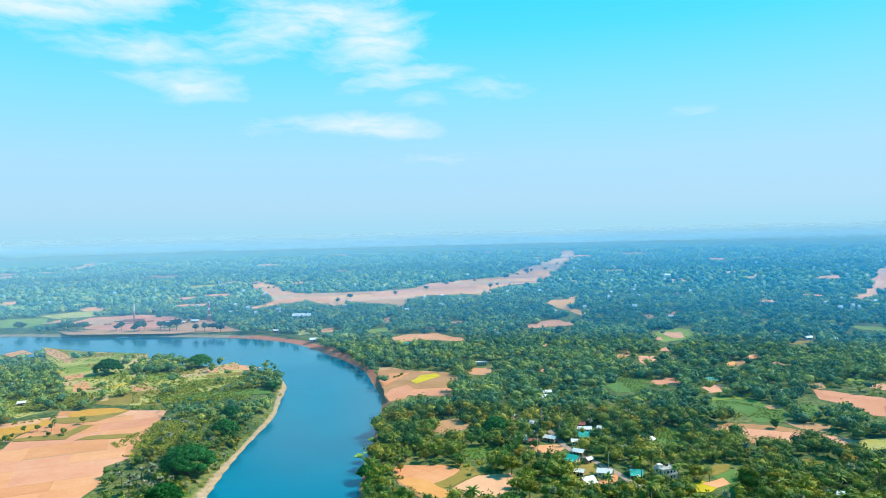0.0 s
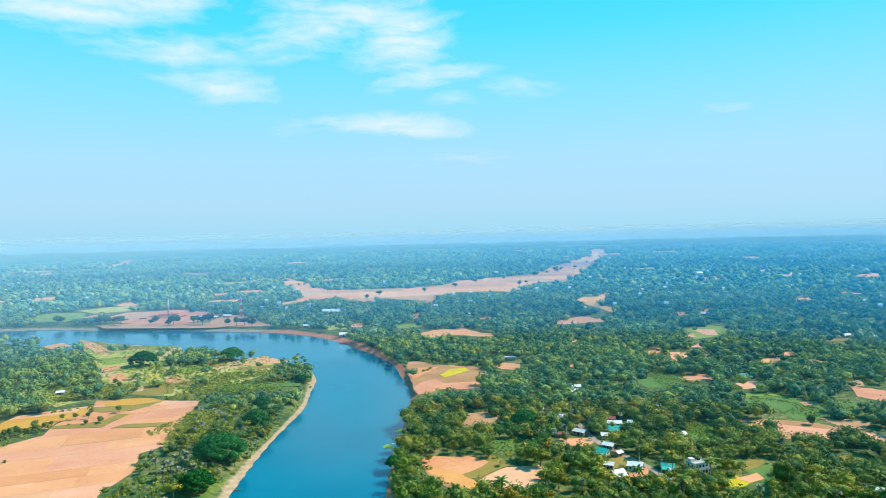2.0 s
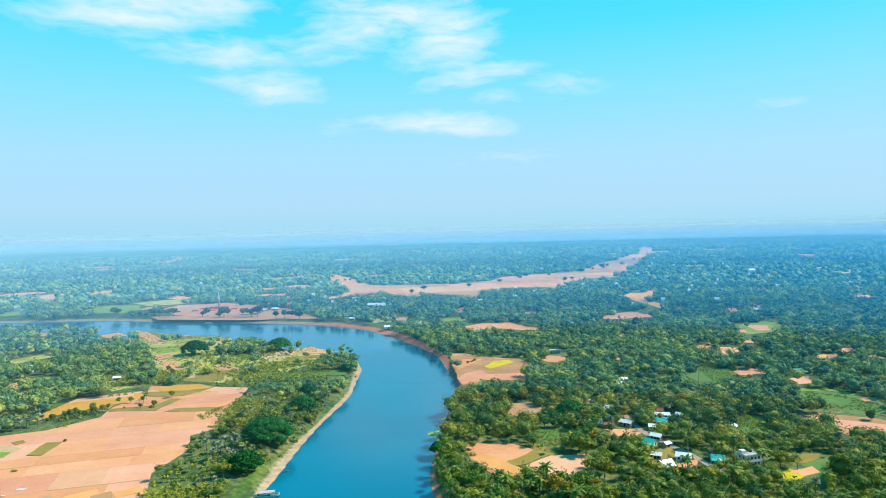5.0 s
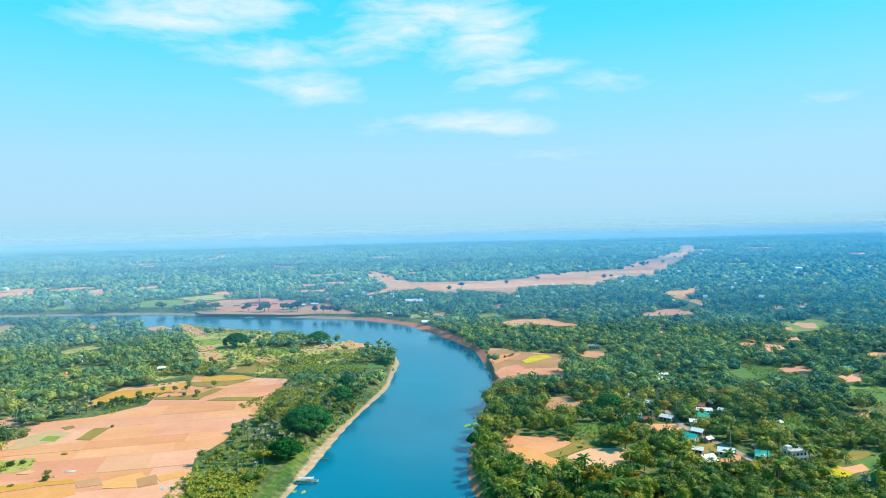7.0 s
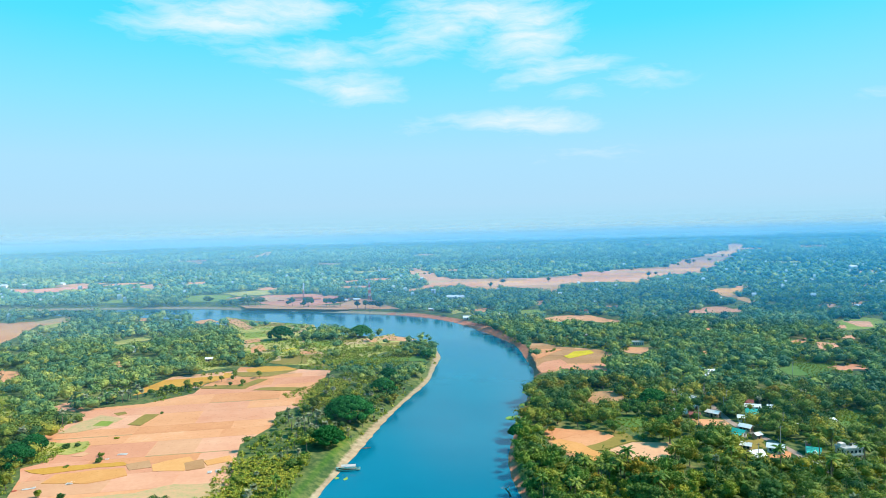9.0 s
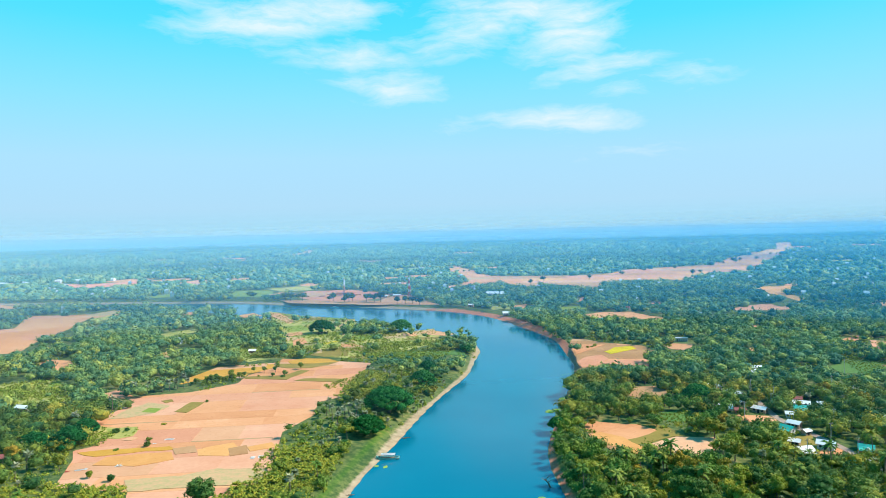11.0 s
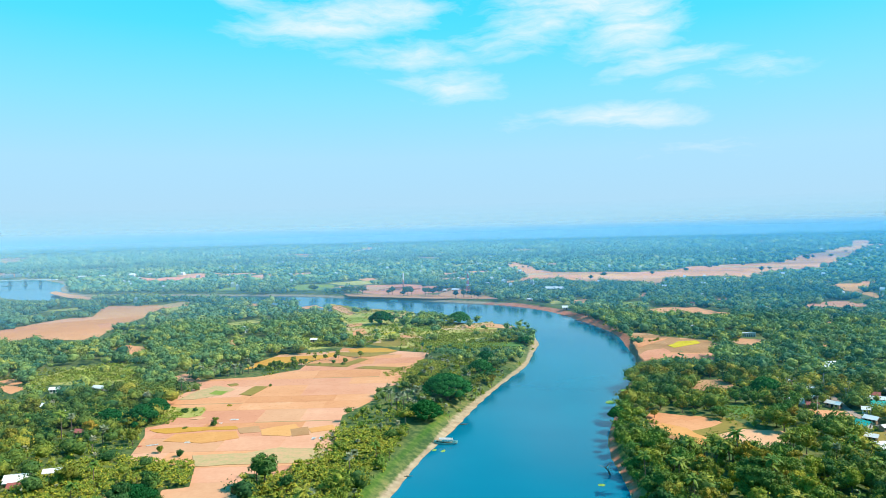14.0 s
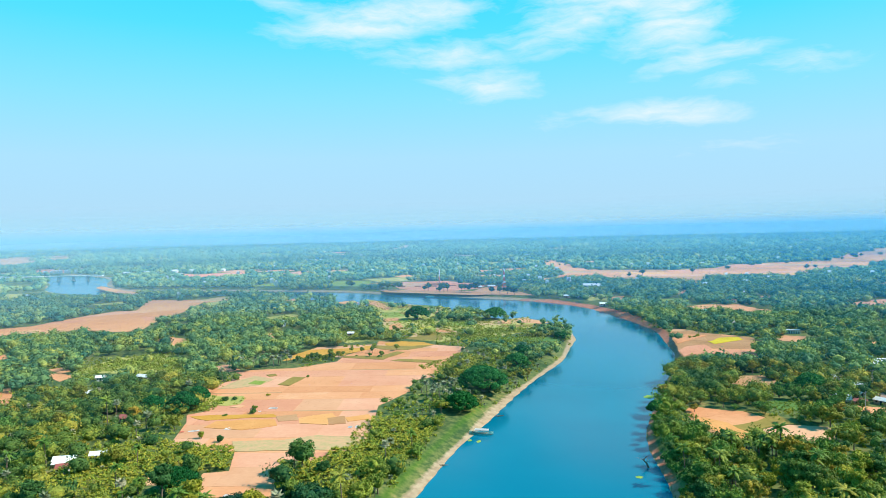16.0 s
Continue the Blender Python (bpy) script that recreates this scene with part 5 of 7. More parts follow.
# ---- single large trees ----
for k, (x, y, h, r) in enumerate([(-128, 330, 15, 14.0), (-124, 291, 10.5, 8.0), (-129, 390, 11, 8.0), (-137, 425, 9.5, 6.5), (-290, 578, 14, 12.5), (-176, 168, 8.5, 7.0), (-250, 244, 11, 8),
                                  (-219, 600, 12, 11), (-131, 508, 8, 6), (-258, 262, 9, 6), (-262, 236, 10, 7), (28, 384, 10, 8.5), (-39, 322, 7, 5.0)]):
    ob = rain_tree("rain_tree", 70 + k, h, r)
    ob.location = (x, y, float(terrain(np.array([x]), np.array([y]))[0][0]))
    tagged(ob, "huge deep green rain tree with an umbrella crown", "tree", "rain trees")
    YARDS.append((x, y, r * 0.75))


# ---- buildings ----
def box(bm, x0, x1, y0, y1, z0, z1):
    v = [bm.verts.new(p) for p in ((x0, y0, z0), (x1, y0, z0), (x1, y1, z0), (x0, y1, z0), (x0, y0, z1), (x1, y0, z1), (x1, y1, z1), (x0, y1, z1))]
    for f in ((3, 2, 1, 0), (4, 5, 6, 7), (0, 1, 5, 4), (1, 2, 6, 5), (2, 3, 7, 6), (3, 0, 4, 7)):
        bm.faces.new([v[i] for i in f])


def part(name, bm, mat, parent, label=""):
    me = bpy.data.meshes.new(name)
    bm.to_mesh(me)
    bm.free()
    me.materials.append(mat)
    ob = new(name, me)
    ob.parent = parent
    return tagged(ob, label)


def boxes(name, spans, mat, parent, label=""):
    bm = bmesh.new()
    for s in spans:
        box(bm, *s)
    return part(name, bm, mat, parent, label)


def sheet(name, quad, mat, parent, thick=0.08):
    """A roof sheet with thickness."""
    a, b, c, d = (Vector(q) for q in quad)
    n = (b - a).cross(d - a).normalized()
    bm = bmesh.new()
    lo = [bm.verts.new(p) for p in (a, b, c, d)]
    hi = [bm.verts.new(p + n * thick) for p in (a, b, c, d)]
    bm.faces.new(hi)
    bm.faces.new(lo[::-1])
    for i in range(4):
        bm.faces.new((lo[i], lo[(i + 1) % 4], hi[(i + 1) % 4], hi[i]))
    return part(name, bm, mat, parent)


def hut(x, y, turn, length, width, wall, roof, walls, label, hip=0.28, porch=False):
    """A village house: four walls, ridge roof in two sheets, a door and windows."""
    top = new("village_house")
    length, width, wall = length * 0.7, width * 0.72, wall * 0.78
    L, W, t = length / 2, width / 2, 0.25
    rise = width * hip
    for nm, span in (("wall", (-L, L, -W, -W + t)), ("wall", (-L, L, W - t, W)), ("wall", (-L, -L + t, -W + t, W - t)), ("wall", (L - t, L, -W + t, W - t))):
        boxes(nm, [(*span, 0, wall)], M[walls], top)
    for s in (-1, 1):
        bm = bmesh.new()
        v = [bm.verts.new(p) for p in ((s * (L - t * 0.5), -W, wall), (s * (L - t * 0.5), W, wall), (s * (L - t * 0.5), 0, wall + rise))]
        w = [bm.verts.new((p.co.x - s * t * 0.4, p.co.y, p.co.z)) for p in v]
        bm.faces.new(v)
        bm.faces.new(w[::-1])
        for i in range(3):
            bm.faces.new((v[i], w[i], w[(i + 1) % 3], v[(i + 1) % 3]))
        part("gable", bm, M[walls], top)
        o, drop = 0.5, 0.5 * rise / W
        quad = [(-L - o, s * (W + 0.5), wall - drop), (L + o, s * (W + 0.5), wall - drop), (L + o, 0, wall + rise), (-L - o, 0, wall + rise)]
        sheet("roof_sheet", quad if s < 0 else [quad[1], quad[0], quad[3], quad[2]], M[roof], top, 0.08)
    boxes("door", [(-0.5, 0.5, -W - 0.04, -W + 0.02, 0, 2.0)], M["dark"], top)
    for wx in (-L * 0.6, L * 0.6):
        boxes("window", [(wx - 0.45, wx + 0.45, -W - 0.04, -W + 0.02, 0.9, 1.9)], M["dark"], top)
    boxes("window", [(L - 0.02, L + 0.04, -0.5, 0.5, 0.9, 1.9)], M["dark"], top)
    if porch:
        sheet("porch_roof", [(-L, -W - 2.4, wall - 0.75), (L, -W - 2.4, wall - 0.75), (L, -W - 0.1, wall - 0.2), (-L, -W - 0.1, wall - 0.2)], M[roof], top, 0.07)
        for px in (-L + 0.2, 0, L - 0.2):
            boxes("post", [(px - 0.07, px + 0.07, -W - 2.3, -W - 2.16, 0, wall - 0.75)], M["wood"], top)
    top.matrix_basis = pose(x, y, PLAIN, 0, 0, turn)
    tagged(top, label, "house", "village houses")
    YARDS.append((x, y, max(length, width) * 0.45))
    return top


TIN, RUST, TEAL = "pale corrugated iron roof on a low plastered house", "rust red iron roofed house among trees", "turquoise iron roofed house in the village"
for x, y, turn, length, width, wall, roof, walls, label, porch in [
        (34, 412, 20, 8, 5.5, 3.2, "tin", "plaster", TIN, True), (38, 406, 20, 6, 4.5, 3, "tin_rust", "mudwall", RUST, False), (41, 412, -60, 6, 4.5, 3, "tin", "plaster", TIN, False),
        (48, 397, -38, 12, 5.5, 3, "tin", "mudwall", TIN, True), (48, 378, -50, 4.5, 4, 2.8, "tin", "mudwall", TIN, False), (40, 368, 8, 8.5, 5, 3, "tin", "plaster", TIN, True),
        (46.5, 363.5, 0, 7, 4, 2.6, "tin_rust", "mudwall", RUST, False), (56, 367, -35, 9.5, 4.8, 2.9, "tin", "mudwall", TIN, False), (77, 391, -10, 8, 5, 3, "tin_rust", "mudwall", RUST, False),
        (77, 382, -8, 13, 5, 3, "tin", "plaster", TIN, False), (76, 371, -8, 10, 6, 3, "tin_teal", "plaster", TEAL, True), (69, 360, -8, 7, 4.6, 2.8, "tin", "plaster", TIN, False),
        (89, 382, -22, 10, 4.6, 2.8, "tin", "mudwall", TIN, False), (62, 334, -40, 8.5, 5.5, 3, "tin_teal", "plaster", TEAL, True), (67, 343, -35, 7.5, 5, 3, "tin", "mudwall", TIN, False),
        (69.5, 332, 40, 5, 3.6, 2.6, "tin", "mudwall", TIN, False), (73, 313, -20, 9, 6, 3.2, "tin", "plaster", TIN, False), (63, 304, 25, 8, 5.6, 3, "tin", "mudwall", TIN, True),
        (87.5, 312, -15, 7.5, 5, 2.9, "tin_teal", "mudwall", TEAL, True), (88, 317, -15, 5, 4, 3, "tin_rust", "mudwall", RUST, False), (145, 298, 30, 7.5, 5, 2.8, "tin", "mudwall", TIN, False),
        (154, 301, -5, 9, 5, 2.8, "tin", "mudwall", TIN, False), (163, 282, -25, 8, 5, 2.8, "tin", "plaster", TIN, False), (196, 497, -5, 11, 6, 3.2, "tin_teal", "plaster", TEAL, True),
        (232, 495, 10, 9, 5, 3, "tin", "plaster", TIN, False), (92, 348, 10, 6, 4.5, 2.8, "tin", "mudwall", TIN, False), (99, 350, 5, 6, 4.5, 2.8, "tin", "mudwall", TIN, False),
        (232, 456, -8, 14, 5, 3, "tin", "mudwall", TIN, False), (118, 641, 5, 10, 6, 3.2, "tin", "plaster", TIN, False), (-15, 617, 5, 12, 6, 3, "tin", "plaster", TIN, False),
        (-31, 619, -15, 8, 5, 3, "tin_teal", "mudwall", TEAL, False), (-60, 650, 10, 9, 5, 3, "tin", "mudwall", TIN, False), (-38, 640, -20, 9, 5, 3, "tin_rust", "mudwall", RUST, False),
        (-37, 688, 0, 14, 6, 3, "tin_teal", "plaster", TEAL, False), (123, 636, -20, 8, 5, 3, "tin", "mudwall", TIN, False), (10, 560, 0, 9, 5, 3, "tin", "plaster", TIN, False),
        (-237, 172, 35, 10.5, 5.5, 3, "tin", "plaster", "long pale iron roof of a white walled farmhouse", True), (-230, 181, 35, 8, 4.6, 3, "tin", "plaster", TIN, False),
        (-230, 166, 35, 5.5, 5, 2.9, "tin_rust", "white", "rust red roof on a white walled farm building", False), (-328, 251, 20, 11, 5.5, 3, "tin", "mudwall", TIN, False),
        (-304, 251, -10, 11, 5, 3, "tin", "plaster", TIN, False), (-300, 246, 10, 7, 4, 2.8, "tin", "mudwall", TIN, False), (-264, 223, 10, 8.5, 5, 2.9, "tin_rust", "mudwall", RUST, False),
        (-307, 208, 30, 9, 5, 3, "tin_rust", "white", RUST, False), (-296, 200, 40, 7, 4.5, 2.8, "tin_rust", "mudwall", RUST, False), (-354, 282, 40, 7, 4.6, 3, "tin", "plaster", TIN, False),
        (-331, 293, 0, 12, 5, 2.8, "tin", "mudwall", TIN, False), (-260, 262, 10, 4, 3.4, 2.6, "tin", "white", TIN, False), (-391, 504, 0, 5, 5, 6, "tin", "white", TIN, False),
        (-300, 475, 20, 7, 4.5, 2.8, "tin", "mudwall", TIN, False), (-345, 540, 30, 8, 5, 3, "tin", "mudwall", TIN, False), (-420, 395, 0, 8, 5, 3, "tin", "mudwall", TIN, False),
        (-390, 365, 20, 9, 5, 2.8, "tin", "mudwall", TIN, False), (-182, 803, 10, 16, 7, 4, "tin", "plaster", TIN, False), (-200, 800, 0, 9, 6, 3.4, "tin", "brick", TIN, False),
        (-198, 943, 8, 40, 12, 4, "tin", "plaster", "long pale warehouse roof by the far shore", False), (-150, 960, -6, 22, 10, 4, "tin", "plaster", TIN, False),
        (-337, 912, 0, 14, 7, 3.5, "tin", "brick", TIN, False), (-352, 902, 15, 11, 6, 3, "tin", "brick", TIN, False), (-372, 905, -5, 12, 6, 3, "tin", "brick", TIN, False),
        (-1273, 1092, 10, 26, 12, 5, "tin", "plaster", TIN, False), (-1230, 1110, 0, 30, 10, 5, "tin", "white", TIN, False), (-1176, 1137, 20, 16, 14, 8, "tin", "white", TIN, False),
        (-1164, 1176, 0, 34, 12, 6, "tin", "white", TIN, False), (-1120, 1219, 5, 36, 12, 5, "tin", "white", TIN, False), (490, 1485, 0, 18, 14, 9, "tin", "white", TIN, False),
        (376, 650, 0, 13, 7, 3.5, "tin", "plaster", TIN, False), (300, 640, 15, 9, 5, 3, "tin", "mudwall", TIN, False), (255, 600, -15, 9, 5, 3, "tin", "mudwall", TIN, False),
        (70, 470, 10, 8, 5, 3, "tin", "mudwall", TIN, False), (110, 600, 0, 8, 5, 3, "tin", "mudwall", TIN, False), (60, 740, 0, 9, 6, 3, "tin", "white", TIN, False), (150, 930, 0, 10, 6, 3.5, "tin", "white", TIN, False)]:
    hut(x, y, turn, length, width, wall, roof, walls, label, porch=porch)
for x, y, turn, length, roof in ((-208, 947, -15, 14.4, "tin"), (-195, 927, -32, 14.4, "tin"), (-186, 943, 12, 16.8, "tin"), (-179, 818, -15, 12, "tin"), (-179, 843, 40, 10.8, "tin_rust"), (-142, 729, 16, 12, "tin"),
                                 (-115, 757, -5, 13.2, "tin"), (-82, 740, -17, 10.8, "tin"), (-46, 661, 15, 13.2, "tin_teal"), (-26, 643, 31, 12, "tin"), (-8, 887, -15, 12, "tin"), (-17, 788, 1, 12, "tin_rust"),
                                 (54, 777, -28, 10.8, "tin_teal"), (-247, 1029, -5, 14.4, "tin_rust"), (-110, 894, 34, 12, "tin"), (372, 639, -3, 12, "tin"), (359, 667, 18, 10.8, "tin"), (268, 674, -37, 12, "tin"),
                                 (299, 515, -35, 10.8, "tin"), (67, 457, 1, 10.8, "tin"), (61, 315, -21, 7.2, "tin"), (107, 358, 39, 9.6, "tin"), (285, 845, -31, 12, "tin"), (424, 1338, -3, 16.8, "tin"),
                                 (222, 846, 39, 12, "tin_rust"), (214, 565, -16, 9.6, "tin_rust")):
    hut(x, y, turn, length, length * 0.6, 3.0, roof, "plaster" if length > 10 else "mudwall", {"tin": TIN, "tin_rust": RUST, "tin_teal": TEAL}[roof])


def two_storey_house(x, y, turn):
    """Flat roofed concrete house with a balcony, parapet and stair head."""
    top = new("two_storey_house")
    for z in (0, 3.1):
        for span in ((-5, 5, -3.6, -3.35), (-5, 5, 3.35, 3.6), (-5, -4.75, -3.35, 3.35), (4.75, 5, -3.35, 3.35)):
            boxes("wall", [(*span, z, z + 2.9)], M["plaster"], top)
        for wx in (-3.6, -1.2, 1.2, 3.4):
            w = boxes("window", [(wx - 0.55, wx + 0.55, -3.66, -3.58, z + 0.9, z + 2.2)], M["dark"], top)
            boxes("window_sill", [(wx - 0.65, wx + 0.65, -3.76, -3.58, z + 0.8, z + 0.9)], M["white"], w)
        for wy in (-1.8, 1.2):
            boxes("window", [(-5.06, -4.98, wy - 0.6, wy + 0.6, z + 0.9, z + 2.2)], M["dark"], top)
            boxes("window", [(4.98, 5.06, wy - 0.6, wy + 0.6, z + 0.9, z + 2.2)], M["dark"], top)
        boxes("floor_slab", [(-5.3, 5.3, -4.9 if z == 0 else -4.0, 3.8, z + 2.9, z + 3.1)], M["concrete"], top)
    for px in (-5.0, -1.7, 1.7, 5.0):
        boxes("column", [(px - 0.15, px + 0.15, -4.75, -4.45, 0, 2.9)], M["plaster"], top)
    boxes("balcony_rail", [(-5.2, 5.2, -4.85, -4.75, 3.1, 4.0)], M["white"], top)
    for span in ((-5.3, 5.3, -4.0, -3.85), (-5.3, 5.3, 3.65, 3.8), (-5.3, -5.15, -3.85, 3.65), (5.15, 5.3, -3.85, 3.65)):
        boxes("parapet", [(*span, 6.2, 6.8)], M["plaster"], top)
    boxes("stair_head", [(-4.4, -1.6, 0.2, 3.0, 6.2, 8.0)], M["plaster"], top)
    boxes("water_tank", [(1.6, 2.8, 1.0, 2.2, 6.2, 7.3)], M["dark"], top, "black plastic water tank")
    top.matrix_basis = pose(x, y, PLAIN, 0, 0, turn)
    top.scale = (0.8, 0.8, 0.8)
    YARDS.append((x, y, 5.2))
    tagged(top, "pale flat roofed two storey concrete house with balcony", "house")


two_storey_house(100, 309, 22)


def hall(x, y, turn):
    """A long open fronted white school hall with columns."""
    top = new("school_hall")
    boxes("back_wall", [(-8, 8, 2.6, 3.0, 0, 3.6)], M["white"], top)
    boxes("end_wall", [(-8, -7.7, -1, 2.6, 0, 3.6)], M["white"], top)
    boxes("end_wall", [(7.7, 8, -1, 2.6, 0, 3.6)], M["white"], top)
    boxes("front_wall", [(-7.7, 7.7, -0.2, 0.1, 0, 3.6)], M["white"], top)
    for k in range(6):
        boxes("door", [(-7.1 + k * 2.6, -5.9 + k * 2.6, -0.26, -0.19, 0, 2.1)], M["wood"], top)
    for k in range(7):
        cx = -7.8 + k * 2.6
        boxes("column", [(cx - 0.2, cx + 0.2, -1.8, -1.4, 0, 3.6)], M["white"], top)
    boxes("roof", [(-8.5, 8.5, -2.2, 3.4, 3.6, 4.0)], M["white"], top)
    top.matrix_basis = pose(x, y, PLAIN, 0, 0, turn)
    top.scale = (0.62, 0.62, 0.8)
    YARDS.append((x, y, 8))
    tagged(top, "white single storey hall with a row of columns", "hall")


hall(30, 578, 6)
field([(14, 556), (24, 566), (38, 566), (36, 536), (22, 540)], "sand", "pale swept yard of a hall", 0.2)
YARDS.append((27, 545, 12))


def post(x, y, height, name="utility_pole", label="grey concrete utility pole beside a village lane"):
    top = new(name)
    s = Soup()
    tube(s, [(0, 0, -0.5), (0, 0, height * 0.5), (0, 0, height)], 0.17, 0.10, 8)
    child("pole", s.mesh("pole", M["concrete"]), top)
    boxes("cross_arm", [(-0.9, 0.9, -0.06, 0.06, height - 0.8, height - 0.65)], M["wood"], top)
    for px in (-0.75, 0, 0.75):
        boxes("insulator", [(px - 0.06, px + 0.06, -0.06, 0.06, height - 0.65, height - 0.45)], M["white"], top)
    top.matrix_basis = pose(x, y, PLAIN, 0, 0, 25)
    tagged(top, label, "pole", "utility poles")


for x, y, h in ((62, 294, 9.5), (81, 299, 10), (77, 322, 9), (57, 404, 9), (38, 388, 9), (66, 388, 9), (62, 372, 9), (47, 352, 9), (101, 420, 9), (84, 346, 9), (120, 470, 9)):
    post(x, y, h)


def water_post(x, y):
    """A white tiered memorial pillar by the lane."""
    top = new("memorial_pillar")
    boxes("plinth", [(-1.1, 1.1, -1.1, 1.1, 0, 0.6)], M["white"], top)
    s = Soup()
    tube(s, [(0, 0, 0.6), (0, 0, 2.6), (0, 0, 4.6)], 0.62, 0.5, 10)
    child("shaft", s.mesh("shaft", M["white"], True), top)
    boxes("cap", [(-0.85, 0.85, -0.85, 0.85, 4.6, 4.9)], M["white"], top)
    s = Soup()
    lump(s, np.random.default_rng(1), np.array([0, 0, 5.3]), np.array([0.6, 0.6, 0.55]), 2, 0.0)
    child("finial", s.mesh("finial", M["white"], True), top)
    top.location = (x, y, PLAIN)
    YARDS.append((x, y, 3))
    tagged(top, "white painted memorial pillar with a rounded cap", "pillar")


water_post(84.5, 299)


def lane(points, width, label):
    c = catmull(points, 4)
    v, f = [], []
    for k, (x, y) in enumerate(c):
        d = c[min(k + 1, len(c) - 1)] - c[max(k - 1, 0)]
        n = np.array([-d[1], d[0]]) / (np.linalg.norm(d) + 1e-9) * width / 2
        v += [(x - n[0], y - n[1], PLAIN + 0.11), (x + n[0], y + n[1], PLAIN + 0.11), (x - n[0], y - n[1], PLAIN - 0.2), (x + n[0], y + n[1], PLAIN - 0.2)]
        YARDS.append((x, y, width * 0.8))
        if k:
            b = 4 * k
            f += [(b - 4, b, b + 1, b - 3), (b - 2, b + 2, b, b - 4), (b - 3, b + 1, b + 3, b - 1)]
    tagged(mesh_object("lane", v, f, M["road"]), label, "lane", kind="structure")


lane([(90, 285), (84, 302), (79, 318), (72, 334), (64, 352), (60, 375), (58, 400), (62, 430)], 3.4, "dusty village lane between tin roofed houses")


def goal(x, y, turn):
    """A football goal of white pipe with back stays."""
    top = new("football_goal")
    for px in (-3.0, 3.0):
        boxes("goal_post", [(px - 0.08, px + 0.08, -0.08, 0.08, -0.2, 2.4)], M["white"], top)
        boxes("ground_bar", [(px - 0.05, px + 0.05, 0.08, 1.6, 0.0, 0.1)], M["white"], top)
        s = Soup()
        tube(s, [(px, 0.1, 2.3), (px, 1.55, 0.1)], 0.06, 0.06, 5)
        child("back_stay", s.mesh("back_stay", M["white"]), top)
    boxes("crossbar", [(-3.08, 3.08, -0.08, 0.08, 2.4, 2.56)], M["white"], top)
    boxes("back_bar", [(-3.0, 3.0, 1.5, 1.6, 0.0, 0.1)], M["white"], top)
    top.matrix_basis = pose(x, y, PLAIN + 0.1, 0, 0, turn)
    YARDS.append((x, y, 4.5))
    tagged(top, "white pipe football goal on a village playing field", "goal")


goal(217, 337, -20)


def haystack(x, y, r):
    s = Soup()
    v, f = ICO[2]
    s.add(v * np.array([r, r, r * 1.05]) * (1 + 0.05 * np.sin(v[:, :1] * 9)) + np.array([0, 0, r * 0.75]), f)
    ob = new("haystack", s.mesh("haystack", M["red"], True))
    ob.location = (x, y, PLAIN)
    tagged(ob, "rounded reddish straw stack in a yard", "haystack")
    YARDS.append((x, y, r + 1))


haystack(47, 346, 1.3)


# ---- river boat ----
def boat(x, y, turn, length=12.0):
    """A covered country boat with upswept ends and a long white canopy."""
    top = new("river_boat")
    n, rows = 15, []
    bm = bmesh.new()
    for k in range(n):
        t = k / (n - 1) * 2 - 1
        w = 1.45 * (1 - abs(t) ** 2.6) ** 0.8 + 0.05
        sheer = 0.75 + 0.75 * abs(t) ** 2.5
        keel = -0.35 + 0.8 * abs(t) ** 3
        px = t * length / 2
        rows.append([bm.verts.new(p) for p in ((px, -w, sheer), (px, -w * 0.72, keel + 0.15), (px, 0, keel), (px, w * 0.72, keel + 0.15), (px, w, sheer), (px, w * 0.86, sheer - 0.02), (px, w * 0.6, 0.3), (px, -w * 0.6, 0.3), (px, -w * 0.86, sheer - 0.02))])
    for a, b in zip(rows[:-1], rows[1:]):
        for i in range(9):
            bm.faces.new((a[i], b[i], b[(i + 1) % 9], a[(i + 1) % 9]))
    part("hull", bm, M["hull"], top)
    boxes("deck", [(-4.6, 4.9, -0.85, 0.85, 0.42, 0.5)], M["wood"], top)
    bm = bmesh.new()
    ring = []
    for px in (-2.9, -1, 1, 3.3):
        row = []
        for k in range(9):
            a = math.pi * k / 8
            row.append(bm.verts.new((px, 1.35 * math.cos(a), 2.05 + 0.42 * math.sin(a))))
        ring.append(row)
    for a, b in zip(ring[:-1], ring[1:]):
        for i in range(8):
            bm.faces.new((a[i], b[i], b[i + 1], a[i + 1]))
    solid = bmesh.ops.solidify(bm, geom=bm.faces[:], thickness=0.06)
    part("canopy", bm, M["white"], top, "long white rounded canopy")
    for px in (-2.7, -0.7, 1.2, 3.1):
        for py in (-1.2, 1.2):
            boxes("canopy_post", [(px - 0.04, px + 0.04, py - 0.04, py + 0.04, 0.6, 2.1)], M["wood"], top)
    for py in (-1.2, 1.2):
        boxes("rail", [(-2.8, 3.2, py - 0.03, py + 0.03, 1.2, 1.26)], M["white"], top)
    for px in (-1.8, 0.2, 2.2):
        boxes("bench", [(px - 0.2, px + 0.2, -0.9, 0.9, 0.75, 0.85)], M["wood"], top)
    boxes("engine_box", [(-4.2, -3.3, -0.45, 0.45, 0.5, 1.15)], M["dark"], top)
    boxes("tiller", [(-6.3, -4.6, -0.04, 0.04, 1.3, 1.38)], M["wood"], top)
    top.matrix_basis = pose(x, y, 0.0, 0, 0, turn)
    tagged(top, "turquoise wooden river boat with white canopy, moored", "boat")


